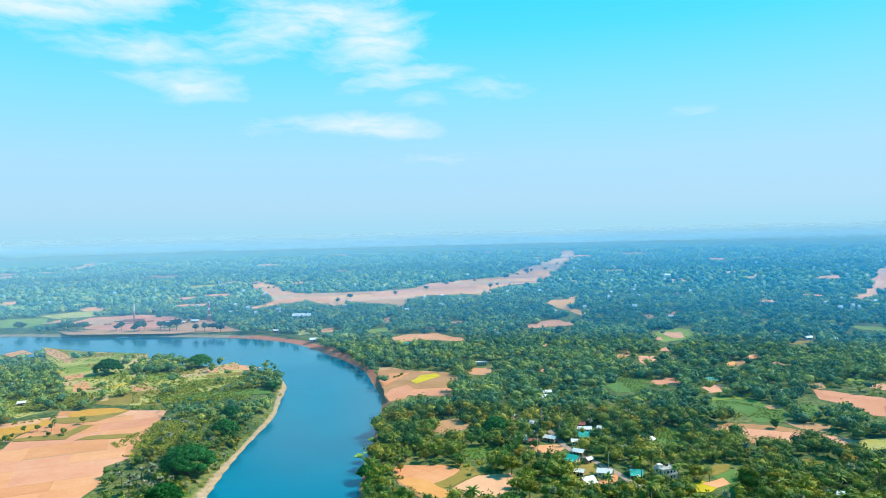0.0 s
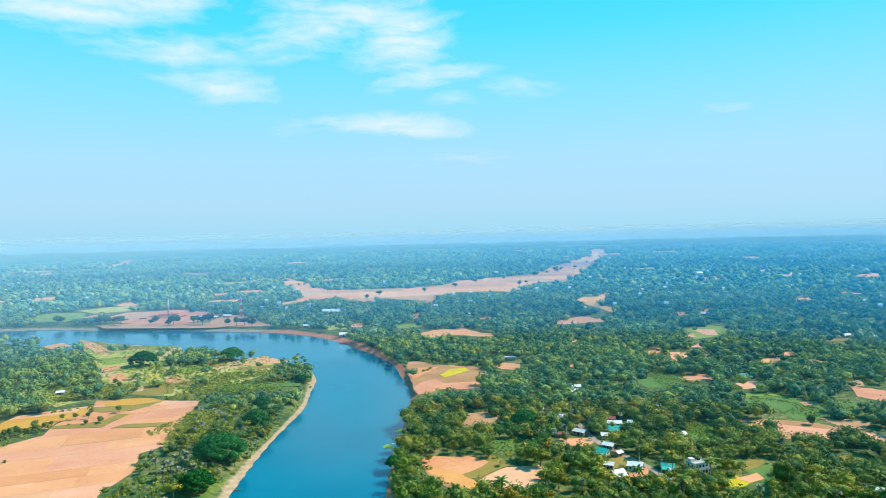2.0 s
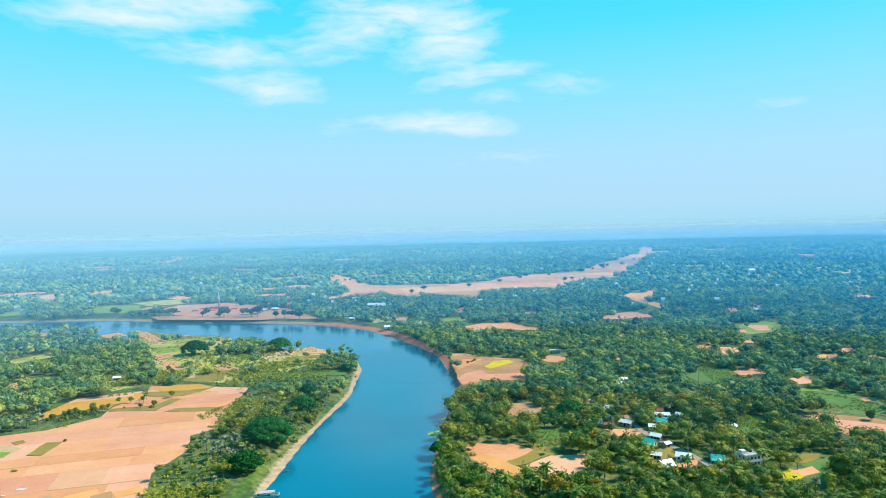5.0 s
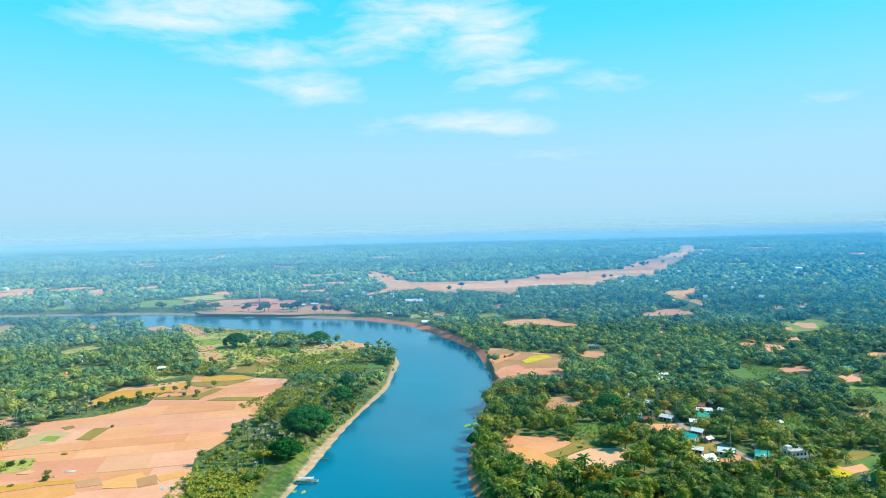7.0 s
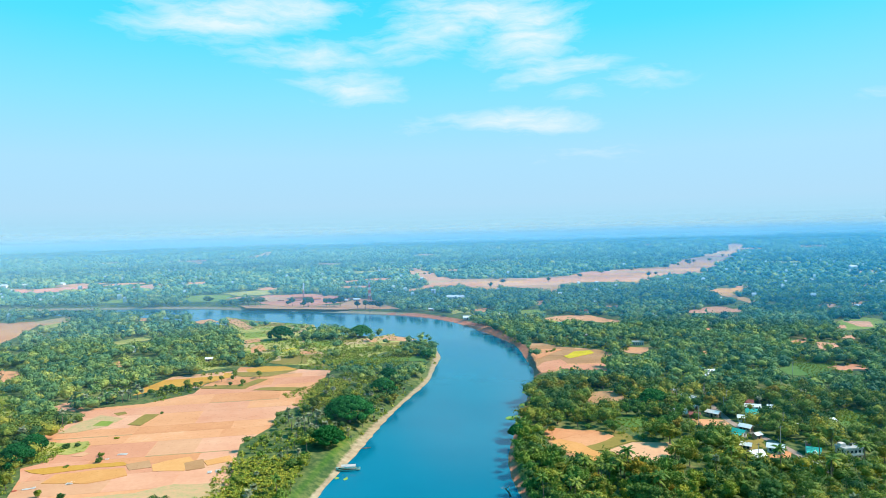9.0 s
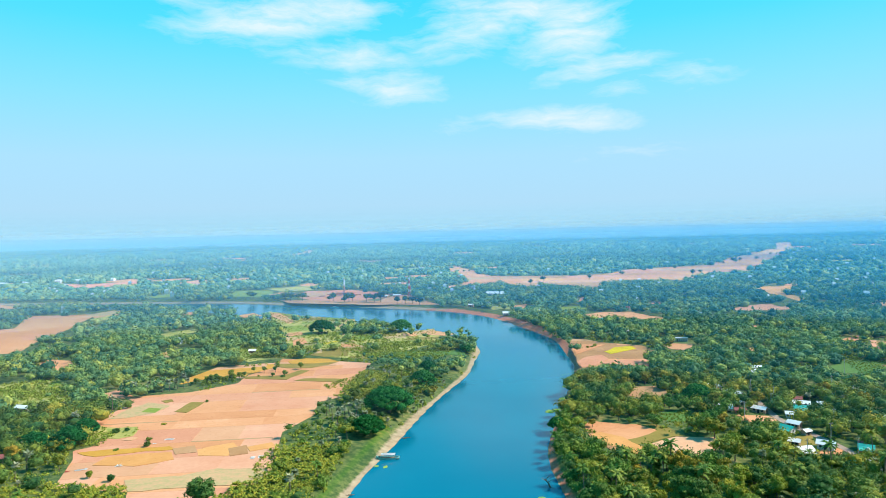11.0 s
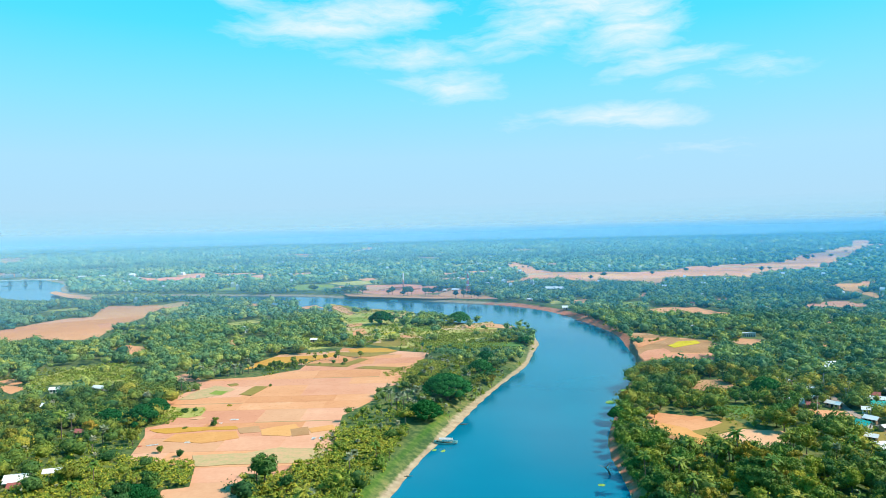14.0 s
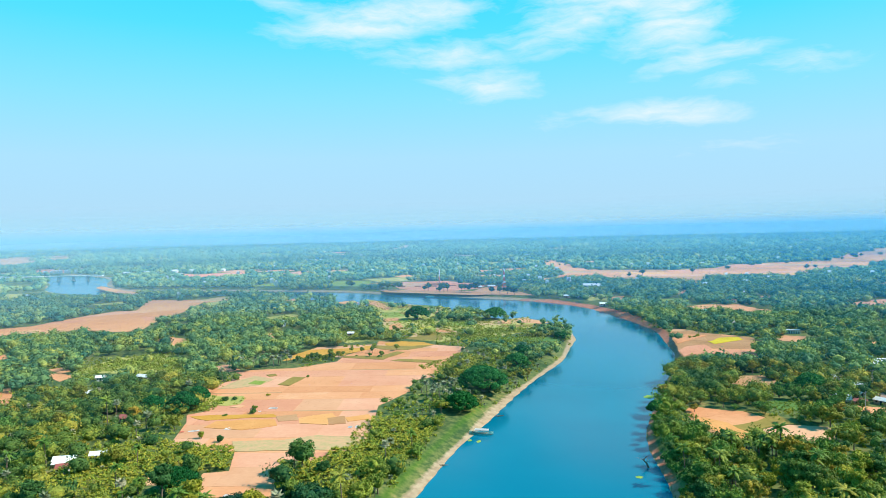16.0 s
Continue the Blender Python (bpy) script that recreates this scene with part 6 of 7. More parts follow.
boat(-106.5, 271.5, 14, 10.5)
for k, (x, y, turn) in enumerate(((-385, 806, 5), (-1290, 930, 30), (-1262, 950, 20))):
    top = new("country_boat")
    bm = bmesh.new()
    rows = []
    for q in range(9):
        t = q / 4 - 1
        w = 1.1 * (1 - abs(t) ** 2.4) + 0.05
        rows.append([bm.verts.new(p) for p in ((t * 6, -w, 0.6 + 0.6 * t * t), (t * 6, 0, -0.2 + 0.6 * t * t), (t * 6, w, 0.6 + 0.6 * t * t), (t * 6, 0, 0.25 + 0.5 * t * t))])
    for a, b in zip(rows[:-1], rows[1:]):
        for i in range(4):
            bm.faces.new((a[i], b[i], b[(i + 1) % 4], a[(i + 1) % 4]))
    part("hull", bm, M["hull"], top)
    boxes("shelter", [(-2.5, 2.5, -0.9, 0.9, 1.5, 1.7)], M["white"], top)
    for px in (-2.3, 2.3):
        for py in (-0.8, 0.8):
            boxes("post", [(px - 0.06, px + 0.06, py - 0.06, py + 0.06, 0.4, 1.5)], M["wood"], top)
    top.matrix_basis = pose(x, y, 0, 0, 0, turn)
    tagged(top, "small sheltered country boat on the river", "boat", "small boats")


# ---- far shore: chimney, mast, tower, bridge ----
def kiln_chimney(x, y):
    top = new("kiln_chimney")
    s = Soup()
    tube(s, [(0, 0, 0), (0, 0, 8), (0, 0, 14)], 1.5, 1.1, 12)
    child("lower_stack", s.mesh("lower_stack", M["brick"], True), top)
    s = Soup()
    tube(s, [(0, 0, 14), (0, 0, 19), (0, 0, 24)], 1.08, 0.8, 12)
    child("upper_stack", s.mesh("upper_stack", M["white"], True), top)
    boxes("kiln_base", [(-16, 16, -7, 7, 0, 2.0)], M["pink"], top)
    boxes("kiln_top", [(-13, 13, -5.5, 5.5, 2.0, 2.8)], M["red"], top)
    top.matrix_basis = pose(x, y, PLAIN, 0, 0, 12)
    YARDS.append((x, y, 18))
    tagged(top, "tall brick kiln chimney with a pale upper stack", "chimney")


def radio_mast(x, y, height=27.0):
    """Square lattice mast painted in red and white bands."""
    top = new("radio_mast")
    levels = 9
    for k in range(levels):
        z0, z1 = height * k / levels, height * (k + 1) / levels
        w0, w1 = 1.9 * (1 - 0.75 * k / levels), 1.9 * (1 - 0.75 * (k + 1) / levels)
        s = Soup()
        corners = ((-1, -1), (1, -1), (1, 1), (-1, 1))
        for i, (cx, cy) in enumerate(corners):
            nx, ny = corners[(i + 1) % 4]
            for a, b in (((cx * w0, cy * w0, z0), (cx * w1, cy * w1, z1)), ((cx * w0, cy * w0, z0), (nx * w1, ny * w1, z1)), ((nx * w0, ny * w0, z0), (cx * w1, cy * w1, z1))):
                tube(s, [a, b], 0.16, 0.16, 4)
            boxes_v = [(cx * w1, cy * w1, z1), (nx * w1, ny * w1, z1 + 0.01)]
            d = Vector(boxes_v[1]) - Vector(boxes_v[0])
            o = Vector((0, 0, 0.14))
            s.add([boxes_v[0], boxes_v[1], tuple(Vector(boxes_v[1]) + o), tuple(Vector(boxes_v[0]) + o)], [(0, 1, 2, 3)])
        child("lattice_section", s.mesh("lattice_section", M["redpaint" if k % 3 != 2 else "white"]), top)
    for z in (height - 1.5, height - 4):
        boxes("antenna", [(-1.2, -0.8, -0.5, 0.5, z - 1, z + 1)], M["white"], top)
        boxes("antenna", [(0.8, 1.2, -0.5, 0.5, z - 1, z + 1)], M["white"], top)
    s = Soup()
    tube(s, [(0, 0, height), (0, 0, height + 3)], 0.08, 0.04, 4)
    child("aerial", s.mesh("aerial", M["white"]), top)
    top.location = (x, y, PLAIN)
    YARDS.append((x, y, 5))
    tagged(top, "red and white steel lattice radio mast", "mast")


def water_tower(x, y):
    """White framed tower with a tank between its upper floors."""
    top = new("water_tower")
    for cx in (-2.2, 2.2):
        for cy in (-2.2, 2.2):
            boxes("column", [(cx - 0.35, cx + 0.35, cy - 0.35, cy + 0.35, 0, 12.5)], M["white"], top)
    for z in (4, 8, 12.5):
        boxes("platform", [(-2.9, 2.9, -2.9, 2.9, z, z + 0.5)], M["white"], top)
    boxes("tank", [(-1.8, 1.8, -1.8, 1.8, 8.5, 11.3)], M["concrete"], top)
    boxes("wall", [(-2.2, 2.2, -2.2, 2.2, 0, 4)], M["white"], top)
    top.location = (x, y, PLAIN)
    YARDS.append((x, y, 6))
    tagged(top, "white concrete water tower above the trees", "tower")


def bridge(a, b, height=11.0):
    top = new("road_bridge")
    (x1, y1), (x2, y2) = a, b
    L, turn = math.hypot(x2 - x1, y2 - y1), math.degrees(math.atan2(y2 - y1, x2 - x1))
    boxes("deck", [(-8, L + 8, -4, 4, height, height + 1.9)], M["white"], top)
    for side in (-5, 5):
        boxes("parapet", [(-8, L + 8, side * 0.8 - 0.2, side * 0.8 + 0.2, height + 0.9, height + 1.7)], M["white"], top)
    for k in range(5):
        px = L * (k + 0.2) / 5
        pier = boxes("pier", [(px - 1.0, px + 1.0, -3.5, 3.5, -2, height)], M["concrete"], top)
        boxes("pile_cap", [(px - 3, px + 3, -5, 5, -0.5, 1.4)], M["concrete"], pier)
    top.matrix_basis = pose(x1, y1, 0, 0, 0, turn)
    tagged(top, "long pale concrete road bridge on piers over the river", "bridge")


kiln_chimney(-433, 942)
radio_mast(-323, 926)
water_tower(-233, 946)
bridge((-1363, 920), (-1226, 982), 9.0)
# brick stacks in the kiln yard
for k in range(12):
    bx, by = -478 + (k % 6) * 24, 905 + (k // 7) * 26 + (k % 3) * 5
    s = boxes("brick_stack", [(-5, 5, -0.9, 0.9, 0, 1.2), (-4.4, 4.4, -0.7, 0.7, 1.2, 1.6)], M["brick" if k % 3 else "red"], None)
    s.matrix_basis = pose(bx, by, PLAIN, 0, 0, 12 + k * 3)
    tagged(s, "long stack of drying red bricks", "brick stack", "brick stacks")


# ---- small things on the fields and in the water ----
def drying_sheet(x, y, w, d, turn, mat, label):
    w, d = w * 0.6, d * 0.6
    bm = bmesh.new()
    g = np.random.default_rng(int(abs(x * 7 + y)))
    nx, ny = 7, 5
    v = [[bm.verts.new((w * (i / (nx - 1) - 0.5) + g.uniform(-0.15, 0.15), d * (j / (ny - 1) - 0.5) + g.uniform(-0.15, 0.15), 0.1 + g.uniform(0, 0.12))) for j in range(ny)] for i in range(nx)]
    for i in range(nx - 1):
        for j in range(ny - 1):
            bm.faces.new((v[i][j], v[i + 1][j], v[i + 1][j + 1], v[i][j + 1]))
    bmesh.ops.solidify(bm, geom=bm.faces[:], thickness=0.05)
    ob = part("drying_sheet", bm, M[mat], None)
    ob.matrix_basis = pose(x, y, PLAIN + 0.1, 0, 0, turn)
    tagged(ob, label, "drying sheet", "drying sheets")


for x, y, w, d, turn in ((-159.8, 250.6, 3.2, 5, 20), (-157, 252.4, 3.4, 6, 25), (-210, 230, 4.5, 5, 20), (-215.5, 258, 3, 2.5, 20), (-213, 265, 7, 4, 20), (-156, 170, 6, 4, 10), (-222, 222, 8, 3, 40)):
    drying_sheet(x, y, w, d, turn, "white", "crumpled white sheet spread on a dry field")
drying_sheet(-226, 219, 3, 2, 40, "redpaint", "small red sheet spread on a field")


def floating_mat(x, y, w, d, turn):
    g = np.random.default_rng(int(abs(x * 3 + y)))
    n = 26
    v = [(0, 0, 0.08)] + [(w * 0.5 * math.cos(2 * math.pi * k / n) * g.uniform(0.6, 1.1), d * 0.5 * math.sin(2 * math.pi * k / n) * g.uniform(0.6, 1.1), 0.03) for k in range(n)]
    ob = mesh_object("water_plants", v, [(0, 1 + k, 1 + (k + 1) % n) for k in range(n)], M["floating"])
    ob.matrix_basis = pose(x, y, 0.02, 0, 0, turn)
    tagged(ob, "bright green mat of floating water plants", "water plants", "floating mats")


for x, y, w, d, turn in ((-48, 361, 6, 7, 10), (-44, 366, 6, 3, 30), (-44.5, 389, 4, 9, 5), (-36, 244, 3, 3, 0), (-47, 420, 2.5, 7, 0), (-104, 262, 2, 4, 0), (-108, 262, 2, 3, 10)):
    floating_mat(x, y, w, d, turn)


def dead_tree(x, y):
    s = Soup()
    g = np.random.default_rng(3)
    tube(s, [(0, 0, -1), (-0.6, 0.1, 1.0), (-1.6, 0.2, 2.2)], 0.3, 0.16)
    for k in range(9):
        a = k * 0.75
        t = g.uniform(0.4, 1.0)
        p = np.array([-1.6 * t, 0.2 * t, 2.2 * t])
        q = p + np.array([math.cos(a) * 2.0, math.sin(a) * 1.6, g.uniform(0.4, 2.0)])
        tube(s, [tuple(p), tuple((p + q) / 2 + (0, 0, 0.2)), tuple(q)], 0.1, 0.03, 4)
    ob = new("fallen_tree", s.mesh("fallen_tree", M["bark"]))
    ob.location = (x, y, 0)
    ob.scale = (1.5, 1.5, 1.3)
    tagged(ob, "bare grey fallen tree standing in the water", "dead tree")


dead_tree(-34, 255)
# moored logs and stakes along the west beach
for k, (x, y, turn, n) in enumerate(((-110.5, 300, 70, 3), (-107.5, 230, 80, 2))):
    for q in range(n):
        s = Soup()
        tube(s, [(0, 0, 0), (0.05, 0, 1.2), (0, 0.05, 2.6)], 0.14, 0.1, 6)
        ob = new("driftwood_log", s.mesh("driftwood_log", M["wood"]))
        ob.matrix_basis = pose(x + q * 0.7, y + q * 0.5, 0.25, 88, 0, turn + q * 13)
        tagged(ob, "weathered driftwood log lying at the waterline", "log", "driftwood logs")
# lone bushes and saplings on the ploughed land
g = np.random.default_rng(12)
for x, y, s in ((-233, 286, 0.45), (-246, 268, 0.5), (-243, 272, 0.35), (-222, 262, 0.45), (-216, 254, 0.4), (-230, 402, 0.55), (-229, 398, 0.5), (-246, 396, 0.35), (-226, 246, 0.4), (-211, 215, 0.4), (-200, 214, 0.55),
                (-262, 388, 0.5), (-266, 386, 0.5), (-270, 383, 0.55), (-275, 380, 0.45), (-239, 330, 0.3), (-36, 545, 0.5), (-38, 540, 0.45), (-41, 536, 0.4), (186, 380, 0.75), (188, 356, 0.4)):
    plant("mid", x, y, g, s * 0.8, PLAIN - 3.3 * s)
for x, y, s in ((30, 318, 1.25), (35, 290, 1.1), (8, 425, 1.0), (92, 400, 1.0), (112, 420, 1.1), (-118, 322, 0.6)):
    plant("olive", x, y, g, s)
    YARDS.append((x, y, 3.0))
for k in range(26):
    plant("palm", -6 + k * 1.05 + g.uniform(-1.5, 1.5), 268 + g.uniform(-5, 5), g, g.uniform(0.5, 0.72))
# fan palms along the dry fields, young trees in their hedges
for x, y in ((-158, 318), (-151, 310), (-148, 314), (-148, 323), (-140, 314), (-138, 316), (-132, 308), (-156, 377), (-165, 388), (-163, 414), (-156, 405), (-152, 416), (-169, 409), (-144, 324), (-128, 402), (-145, 303), (-142, 306), (-138, 304), (-160, 325), (-170, 404), (-298, 337), (-296, 338), (-294, 339), (-288, 339), (-290, 344), (-288, 346), (-288, 350), (-282, 346), (-279, 349), (-281, 356), (-278, 355), (-274, 356), (-276, 363)):
    plant("fan", x, y, g, g.uniform(0.75, 1.1))
for x, y in ((-275, 365), (-275, 369), (-274, 371), (-268, 368), (-269, 372), (-266, 373), (-263, 373), (-263, 377), (-261, 378), (-260, 380), (-258, 383), (-255, 382), (-253, 384), (-252, 386), (-241, 409), (-236, 397), (-244, 418), (-255, 405), (-254, 392), (-249, 408), (-229, 423), (-274, 502), (-264, 489), (-272, 491)):
    plant("mid", x, y, g, g.uniform(0.3, 0.55))
# single trees on the old channel
for x, y in ((-38, 1349), (-34, 1335), (68, 1492), (144, 1571), (212, 1753), (212, 1708), (229, 1770), (182, 1676), (274, 1825), (90, 1314), (-175, 1108), (-88, 1221), (349, 2086), (333, 1854), (-164, 1178), (5, 1419), (108, 1375), (-374, 1440)):
    plant("dark", x, y, g, g.uniform(0.7, 1.1))
# trees along the far shore
for x, y in ((-487, 858), (-487, 868), (-474, 851), (-468, 860), (-456, 853), (-412, 846), (-408, 851), (-385, 837), (-380, 841), (-377, 846), (-357, 847), (-354, 852), (-343, 840), (-336, 844), (-303, 820), (-293, 823), (-284, 826), (-271, 815), (-549, 868), (-547, 873)):
    plant("dark", x, y, g, g.uniform(0.8, 1.25))
# distant white houses among the woods, too small to tell apart
s = Soup()
n = 0
while n < 230:
    a, r = radians(g.uniform(-36, 60)), 950 * (3.2 ** g.random())
    x, y = (-math.sin(a) * r, math.cos(a) * r) if n < 200 else (-1400 + 26 * g.normal() - 90 * (n % 2), 905 + 18 * g.normal() + 190 * (n % 2))
    X, Y = np.array([x]), np.array([y])
    if inside(RIVER, X, Y)[0] or min(line_distance(WEST_BANK, X, Y)[0], line_distance(EAST_BANK, X, Y)[0]) < (45 if n < 200 else 12) or (n < 200 and any(inside(q, X, Y)[0] for q in OPEN)):
        continue
    L, W, H = g.uniform(1.5, 3.2), g.uniform(1.4, 2.2), g.uniform(5.5, 7.5)
    v = [(x + i, y + j, z) for z in (PLAIN, PLAIN + H) for i, j in ((-L, -W), (L, -W), (L, W), (-L, W))] + [(x - L, y, PLAIN + H * 1.35), (x + L, y, PLAIN + H * 1.35)]
    s.add(v, [(0, 1, 5, 4), (2, 3, 7, 6)])
    s.add(v, [(4, 5, 9, 8), (6, 7, 8, 9)])
    n += 1
tagged(new("distant_houses", s.mesh("distant_houses", M["tin"])), "scattered white houses far off among trees", "houses", kind="stuff")

# ---- woods: single trees near by, joined canopy farther off ----
def choose(x, y, g):
    """The kind of tree that grows at a place."""
    r = g.random()
    patch = float(wobble(np.array(x), np.array(y), 0.021, 1.0))
    if x > -60 and x < 40 and y < 420:
        table = (("bamboo", 0.42 + 0.2 * patch), ("mid", 0.70), ("dark", 0.83), ("olive", 0.93), ("palm", 1.0))
    elif x > 40 and y < 400:
        table = (("dark", 0.60), ("mid", 0.73), ("olive", 0.78), ("bamboo", 0.80), ("palm", 0.96), ("fan", 1.0))
    elif x < -150 and y < 330:
        table = (("dark", 0.48), ("olive", 0.54), ("mid", 0.76), ("fan", 0.84), ("palm", 0.91), ("bamboo", 1.0))
    elif x < -100:
        table = (("fan", 0.24 + 0.2 * patch + (0.14 if x > -235 and y > 250 else 0)), ("dark", 0.46), ("mid", 0.78), ("palm", 0.87), ("olive", 0.92), ("bamboo", 1.0))
    else:
        table = (("dark", 0.46 + 0.2 * patch), ("mid", 0.74), ("olive", 0.80), ("bamboo", 0.89), ("palm", 0.97), ("fan", 1.0))
    return next(k for k, p in table if r < p)


def near_woods():
    x, y = scatter(140, 430, 4.8, 21)
    order = np.argsort(np.hypot(x, y))
    x, y = x[order], y[order]
    ok = clear_of(x, y, 5.5)
    few = np.random.default_rng(78).random(len(x)) < 0.16
    for poly in BANANA:
        ok &= ~inside(poly, x, y) | few
    thin = np.random.default_rng(77).random(len(x)) > openness(x, y)
    x, y = x[ok & thin], y[ok & thin]
    g = np.random.default_rng(5)
    counts, rest = {}, []
    for px, py, pz in zip(x, y, terrain(x, y)[0]):
        kind = choose(px, py, g)
        counts[kind] = counts.get(kind, 0) + 1
        if counts[kind] > 250:
            rest.append((px, py))
            continue
        plant(kind, px, py, g, (0.45 + 0.6 * g.random() ** 1.4) * (0.72 if -235 < px < -100 and py > 235 else 1.0), float(pz))
    return rest


def banana_groves():
    g = np.random.default_rng(9)
    x, y = scatter(140, 560, 1.9, 33, jitter=1.0)
    ok = np.zeros(len(x), bool)
    for poly in BANANA:
        ok |= inside(poly, x, y)
    w = line_distance(WEST_BANK, x, y)
    ok |= (w < 19) & (x < -105) & (y > 295) & (y < 560) & (wobble(x, y, 0.07, 4) > -0.1) & ~inside(RIVER, x, y)
    ok &= (w > np.where(y < 300, 11.5, 8.5))
    for poly in OPEN:
        ok &= ~inside(poly, x, y)
    x, y = x[ok], y[ok]
    order = np.argsort(np.hypot(x, y))
    for k in order[:290]:
        plant("banana", x[k], y[k], g, g.uniform(0.6, 1.0))
    rest = Soup()
    for k in order[290:]:
        at = np.array([x[k], y[k], PLAIN + 1.7])
        for q in range(7):
            frond(rest, g, at, q * 2.4 + g.uniform(-0.3, 0.3), g.uniform(0.5, 1.35), g.uniform(1.3, 2.1), g.uniform(0.28, 0.42), g.uniform(0.25, 0.6), 3)
    if rest.n:
        tagged(new("banana_grove", rest.mesh("banana_grove", M["leaf_banana"])), "dense grove of yellow green banana plants", "banana grove", kind="stuff")


def joined(name, V, F, mat, label, category):
    me = bpy.data.meshes.new(name)
    me.vertices.add(len(V))
    me.vertices.foreach_set("co", V.ravel())
    me.loops.add(F.size)
    me.loops.foreach_set("vertex_index", F.ravel().astype(np.int32))
    me.polygons.add(len(F))
    me.polygons.foreach_set("loop_start", np.arange(0, F.size, 3, dtype=np.int32))
    me.update(calc_edges=True)
    me.materials.append(mat)
    return tagged(new(name, me), label, category, kind="stuff")


def canopy(name, x, y, size, seed, sprays, label, tall=1.0, leaf=0.3, mat="woods"):
    """Joined crowns of a wood: a rough core each, under leaf sprays."""
    g = np.random.default_rng(seed)
    n = len(x)
    if not n:
        return
    iv, jf = ICO[1]
    r = size * (0.42 + 0.95 * g.random(n) ** 1.5)
    r *= np.where((x > -235) & (x < -100) & (y > 235) & (y < 640), 0.72, 1.0)
    stand = 0.6 * wobble(x, y, 0.33 / size, 4.0) + 0.4 * wobble(y, x, 0.75 / size, 1.0)
    h = tall * size * (g.uniform(0.7, 1.2, n) + 0.3 * stand) * 1.1 + r * 0.35
    mid = np.stack([x, y, PLAIN + h - r * 0.6], -1)
    shape = np.stack([g.uniform(0.75, 1.3, n), g.uniform(0.75, 1.3, n), g.uniform(0.7, 1.05, n)], -1)
    core = iv[None] * (1 + g.uniform(-0.3, 0.3, (n, len(iv), 1))) * (r * (0.72 if sprays > 20 else 0.92))[:, None, None] * shape[:, None] + mid[:, None]
    V = [core.reshape(-1, 3)]
    F = [(jf[None] + (np.arange(n) * len(iv))[:, None, None]).reshape(-1, 3)]
    if sprays:
        o = g.normal(size=(n, sprays, 3))
        o[:, :, 2] = np.abs(o[:, :, 2]) * 0.9 - 0.15
        o /= np.linalg.norm(o, axis=2)[:, :, None]
        turn = np.arctan2(o[:, :, 1], o[:, :, 0])
        lobes = 1 + 0.22 * np.sin(3 * turn + g.uniform(0, 6.28, (n, 1))) + 0.16 * np.sin(5 * o[:, :, 2] * 2 + 2 * turn + g.uniform(0, 6.28, (n, 1)))
        reach = (r[:, None] * lobes * g.uniform(0.66, 1.1, (n, sprays)))[:, :, None] * shape[:, None]
        c = (mid[:, None] + o * reach).reshape(-1, 3)
        m = (o + g.normal(scale=0.5, size=o.shape)).reshape(-1, 3)
        m /= np.linalg.norm(m, axis=1)[:, None]
        v, q = leaf_sprays(g, c, m, np.repeat(r * leaf, sprays) * g.uniform(0.6, 1.35, n * sprays))
        V.append(v)
        F.append(q + n * len(iv))
    ob = joined(name, np.vstack(V), np.vstack(F), M[mat], label, "woods")
    # tint falls eastwards: haze and shade over there put into leaf colour
    own = np.clip(0.47 + 1.1 * (g.beta(1.4, 2.0, n) - 0.42) + 0.10 * wobble(x, y, 0.02, 8) + 0.26 * stand + 0.13 * np.clip((-x - 40) / 200, -0.8, 0.25), 0, 1)
    tint = np.concatenate([np.repeat(own, len(iv)), np.repeat(own, 3 * sprays)])
    ob.data.attributes.new("tint", "FLOAT", "POINT").data.foreach_set("value", tint.astype(np.float32))


def shrubs(seed, r0, r1, step, size):
    """Low growth between the trees and along field edges."""
    x, y = scatter(r0, r1, step, seed)
    ok = clear_of(x, y, 1.5, 0.3)
    x, y = x[ok], y[ok]
    g = np.random.default_rng(seed)
    keep = (wobble(x, y, 0.05, 7) > -0.3) & (g.random(len(x)) < 0.55 + 0.8 * openness(x, y))
    x, y = x[keep], y[keep]
    n, k = len(x), 26
    s = size * g.uniform(0.4, 1.4, n)
    z = terrain(x, y)[0]
    o = g.normal(size=(n, k, 3))
    o[:, :, 2] = np.abs(o[:, :, 2])
    o /= np.linalg.norm(o, axis=2)[:, :, None]
    c = (np.stack([x, y, z], -1)[:, None] + o * (s[:, None] * g.uniform(0.4, 1.1, (n, k)))[:, :, None]).reshape(-1, 3)
    m = (o + g.normal(scale=0.6, size=o.shape)).reshape(-1, 3)
    m /= np.linalg.norm(m, axis=1)[:, None]
    joined("undergrowth", *leaf_sprays(g, c, m, np.repeat(s, k) * g.uniform(0.25, 0.5, n * k)), M["scrub"], "low green bushes and undergrowth between the trees", "bushes")


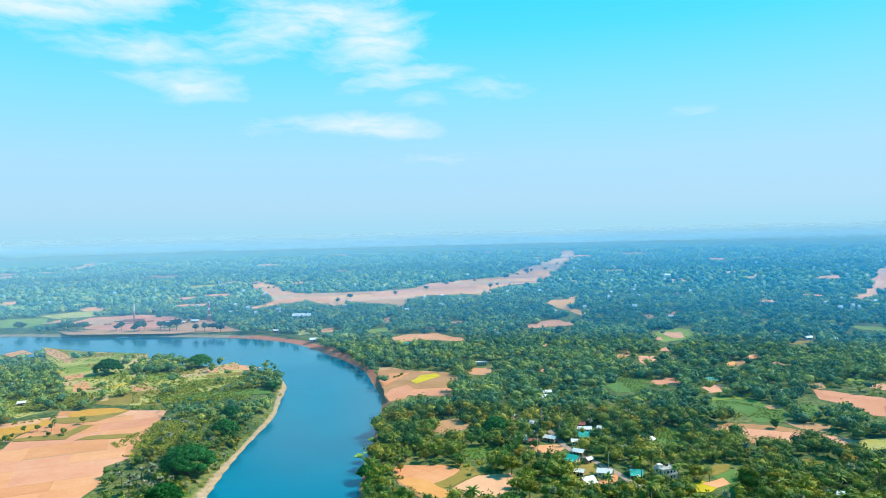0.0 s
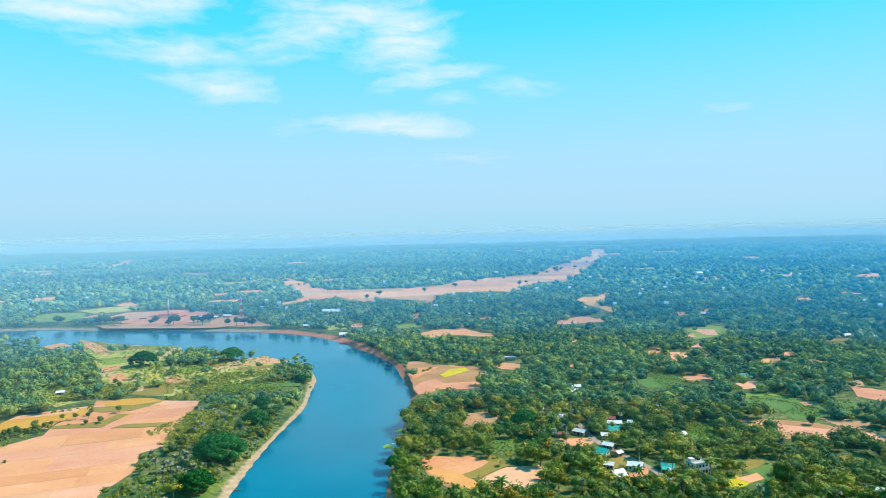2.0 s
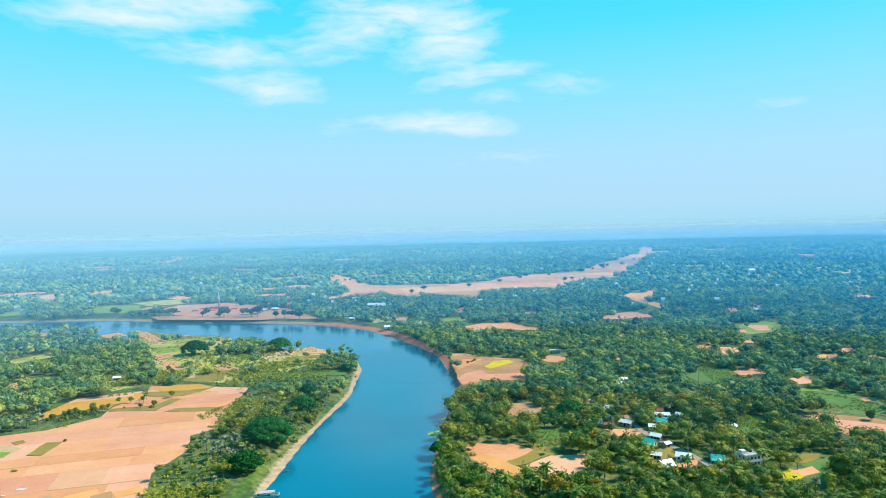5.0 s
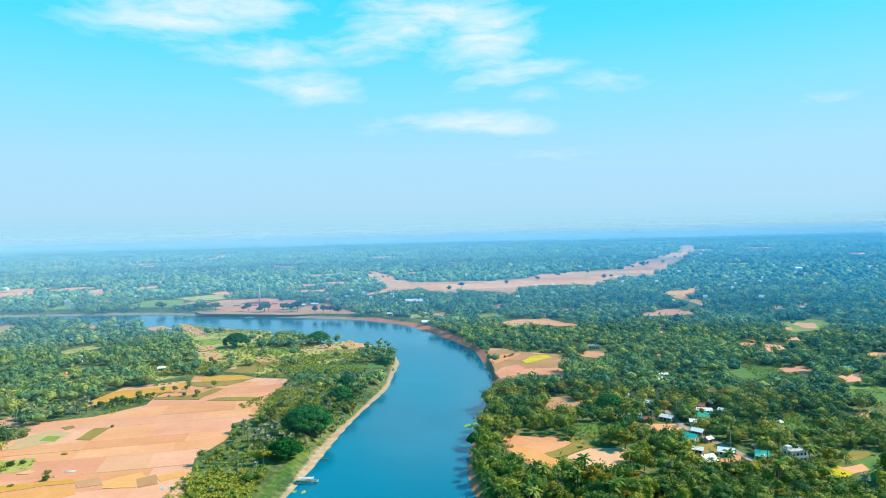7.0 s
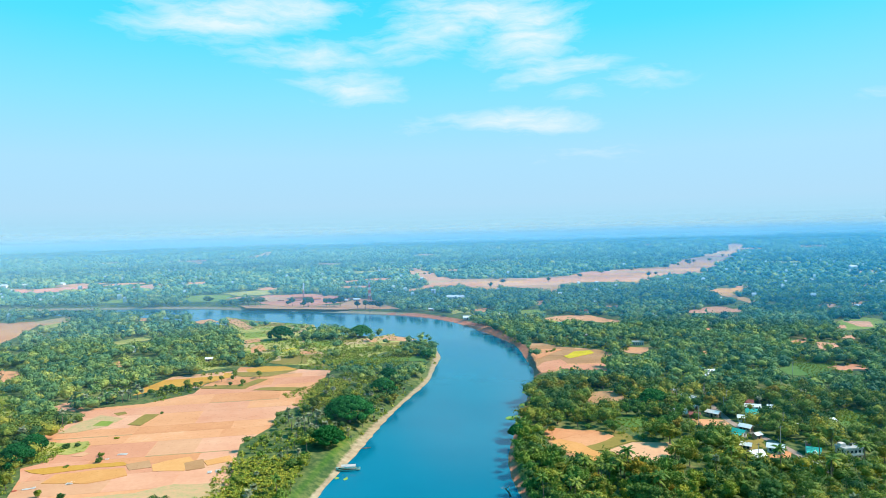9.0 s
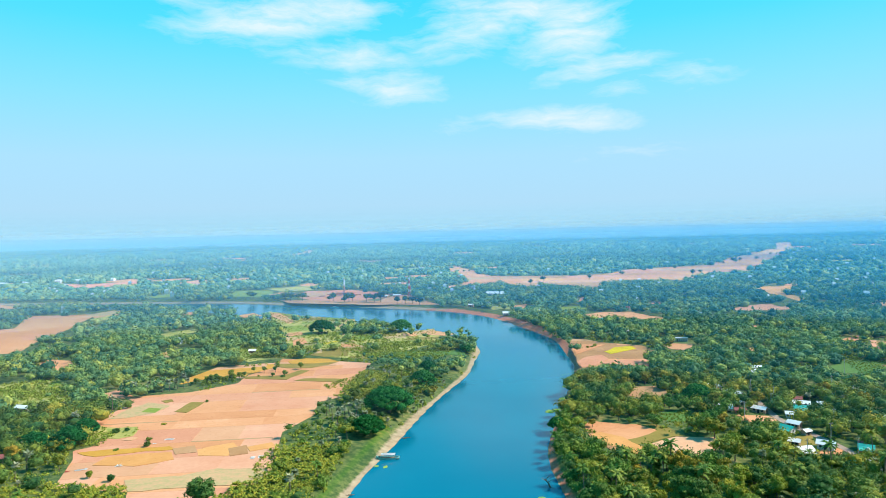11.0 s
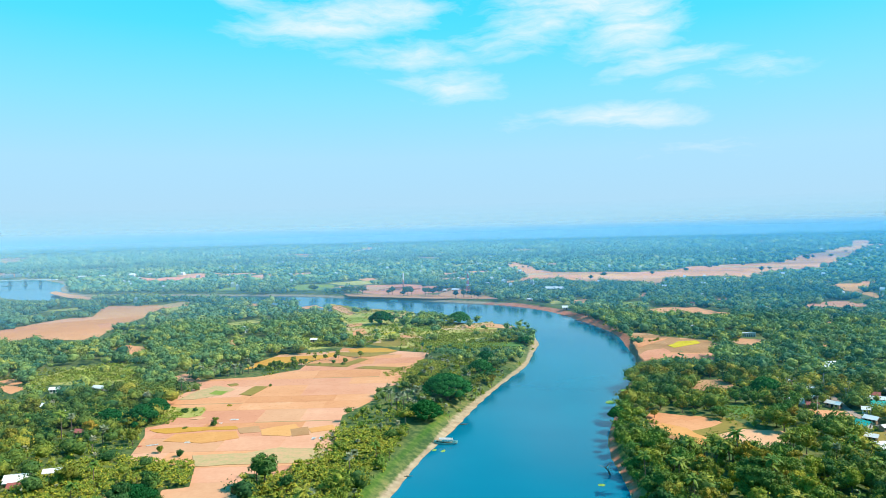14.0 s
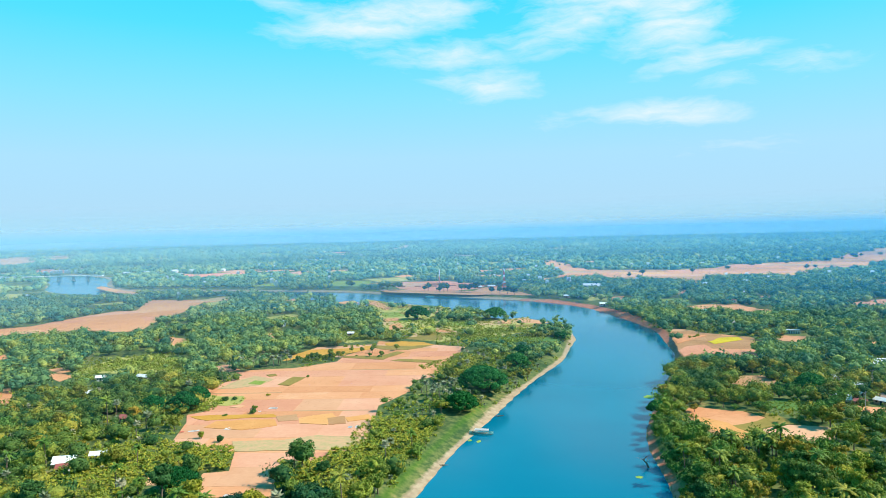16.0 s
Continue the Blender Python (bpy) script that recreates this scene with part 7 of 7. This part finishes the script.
left_over = near_woods()
banana_groves()
if left_over:
    p = np.array(left_over)
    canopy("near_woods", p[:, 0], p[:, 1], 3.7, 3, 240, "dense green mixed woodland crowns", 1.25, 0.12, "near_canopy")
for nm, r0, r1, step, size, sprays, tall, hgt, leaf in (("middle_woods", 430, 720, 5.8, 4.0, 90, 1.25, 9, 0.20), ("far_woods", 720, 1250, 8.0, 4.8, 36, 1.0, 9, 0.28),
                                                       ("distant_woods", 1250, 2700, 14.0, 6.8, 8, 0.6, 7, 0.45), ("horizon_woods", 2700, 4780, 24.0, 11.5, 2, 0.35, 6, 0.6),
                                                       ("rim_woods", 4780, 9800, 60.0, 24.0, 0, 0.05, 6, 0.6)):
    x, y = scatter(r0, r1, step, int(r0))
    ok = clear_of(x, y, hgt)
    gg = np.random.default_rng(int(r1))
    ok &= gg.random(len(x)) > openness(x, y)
    canopy(nm, x[ok], y[ok], size, int(r1), sprays, "dense green woodland canopy with scattered gaps", tall, leaf, "hazed_mid_canopy" if r1 < 800 else "woods")
shrubs(41, 140, 430, 4.2, 1.4)
shrubs(43, 430, 640, 5.0, 1.8)


def thicket(seed, poly, step, size, mat="scrub", label="light green scrub over rough ground"):
    """Bushes or crop plants over one plot."""
    poly = np.array(poly)
    g = np.random.default_rng(seed)
    X, Y = np.meshgrid(np.arange(poly[:, 0].min(), poly[:, 0].max(), step), np.arange(poly[:, 1].min(), poly[:, 1].max(), step))
    x, y = (X + g.uniform(-step, step, X.shape) * 0.5).ravel(), (Y + g.uniform(-step, step, Y.shape) * 0.5).ravel()
    keep = inside(poly, x, y) & (wobble(x, y, 0.09, seed) > -0.45)
    x, y = x[keep], y[keep]
    n, k = len(x), 22
    s = size * g.uniform(0.4, 1.3, n)
    o = g.normal(size=(n, k, 3))
    o[:, :, 2] = np.abs(o[:, :, 2])
    o /= np.linalg.norm(o, axis=2)[:, :, None]
    c = (np.stack([x, y, np.full(n, PLAIN)], -1)[:, None] + o * (s[:, None] * g.uniform(0.4, 1.1, (n, k)))[:, :, None]).reshape(-1, 3)
    m = (o + g.normal(scale=0.6, size=o.shape)).reshape(-1, 3)
    m /= np.linalg.norm(m, axis=1)[:, None]
    joined("thicket", *leaf_sprays(g, c, m, np.repeat(s, k) * g.uniform(0.25, 0.5, n * k)), M[mat], label, "scrub" if mat == "scrub" else "crop")


for k, poly in enumerate(([(-392, 288), (-400, 318), (-390, 346), (-362, 354), (-332, 330), (-337, 298), (-365, 276)], [(-304, 452), (-312, 500), (-250, 498), (-245, 464)], [(-176, 372), (-176, 446), (-142, 446), (-140, 362)],
                          [(-260, 236), (-262, 262), (-246, 272), (-236, 240)], [(-215, 470), (-205, 540), (-150, 560), (-140, 470)], [(165, 332), (186, 321), (181, 306), (160, 318)],
                          [(104, 378), (126, 388), (133, 370), (121, 350), (104, 350)], [(0, 400), (4, 422), (20, 412), (22, 398)], [(-345, 470), (-350, 540), (-318, 545), (-306, 470)])):
    thicket(60 + k, poly, 2.3, 1.3)
for k, poly in enumerate(([(178, 446), (192, 436), (208, 414), (197, 394), (180, 404), (168, 416)], [(213, 422), (236, 434), (220, 400), (203, 396)], [(129, 520), (143, 549), (162, 525), (149, 488), (130, 465)],
                          [(8, 354), (23, 363), (29, 352), (22, 334), (10, 332)], [(112, 312), (130, 320), (133, 310), (127, 298), (118, 294), (110, 298)])):
    thicket(100 + k, poly, 1.7, 0.7, "leaf_mid", "low leafy green crop in uneven rows")
for k, poly in enumerate(BANANA + LOOSE):
    thicket(80 + k, poly, 2.0 if k < len(BANANA) else 4.0, 1.0)
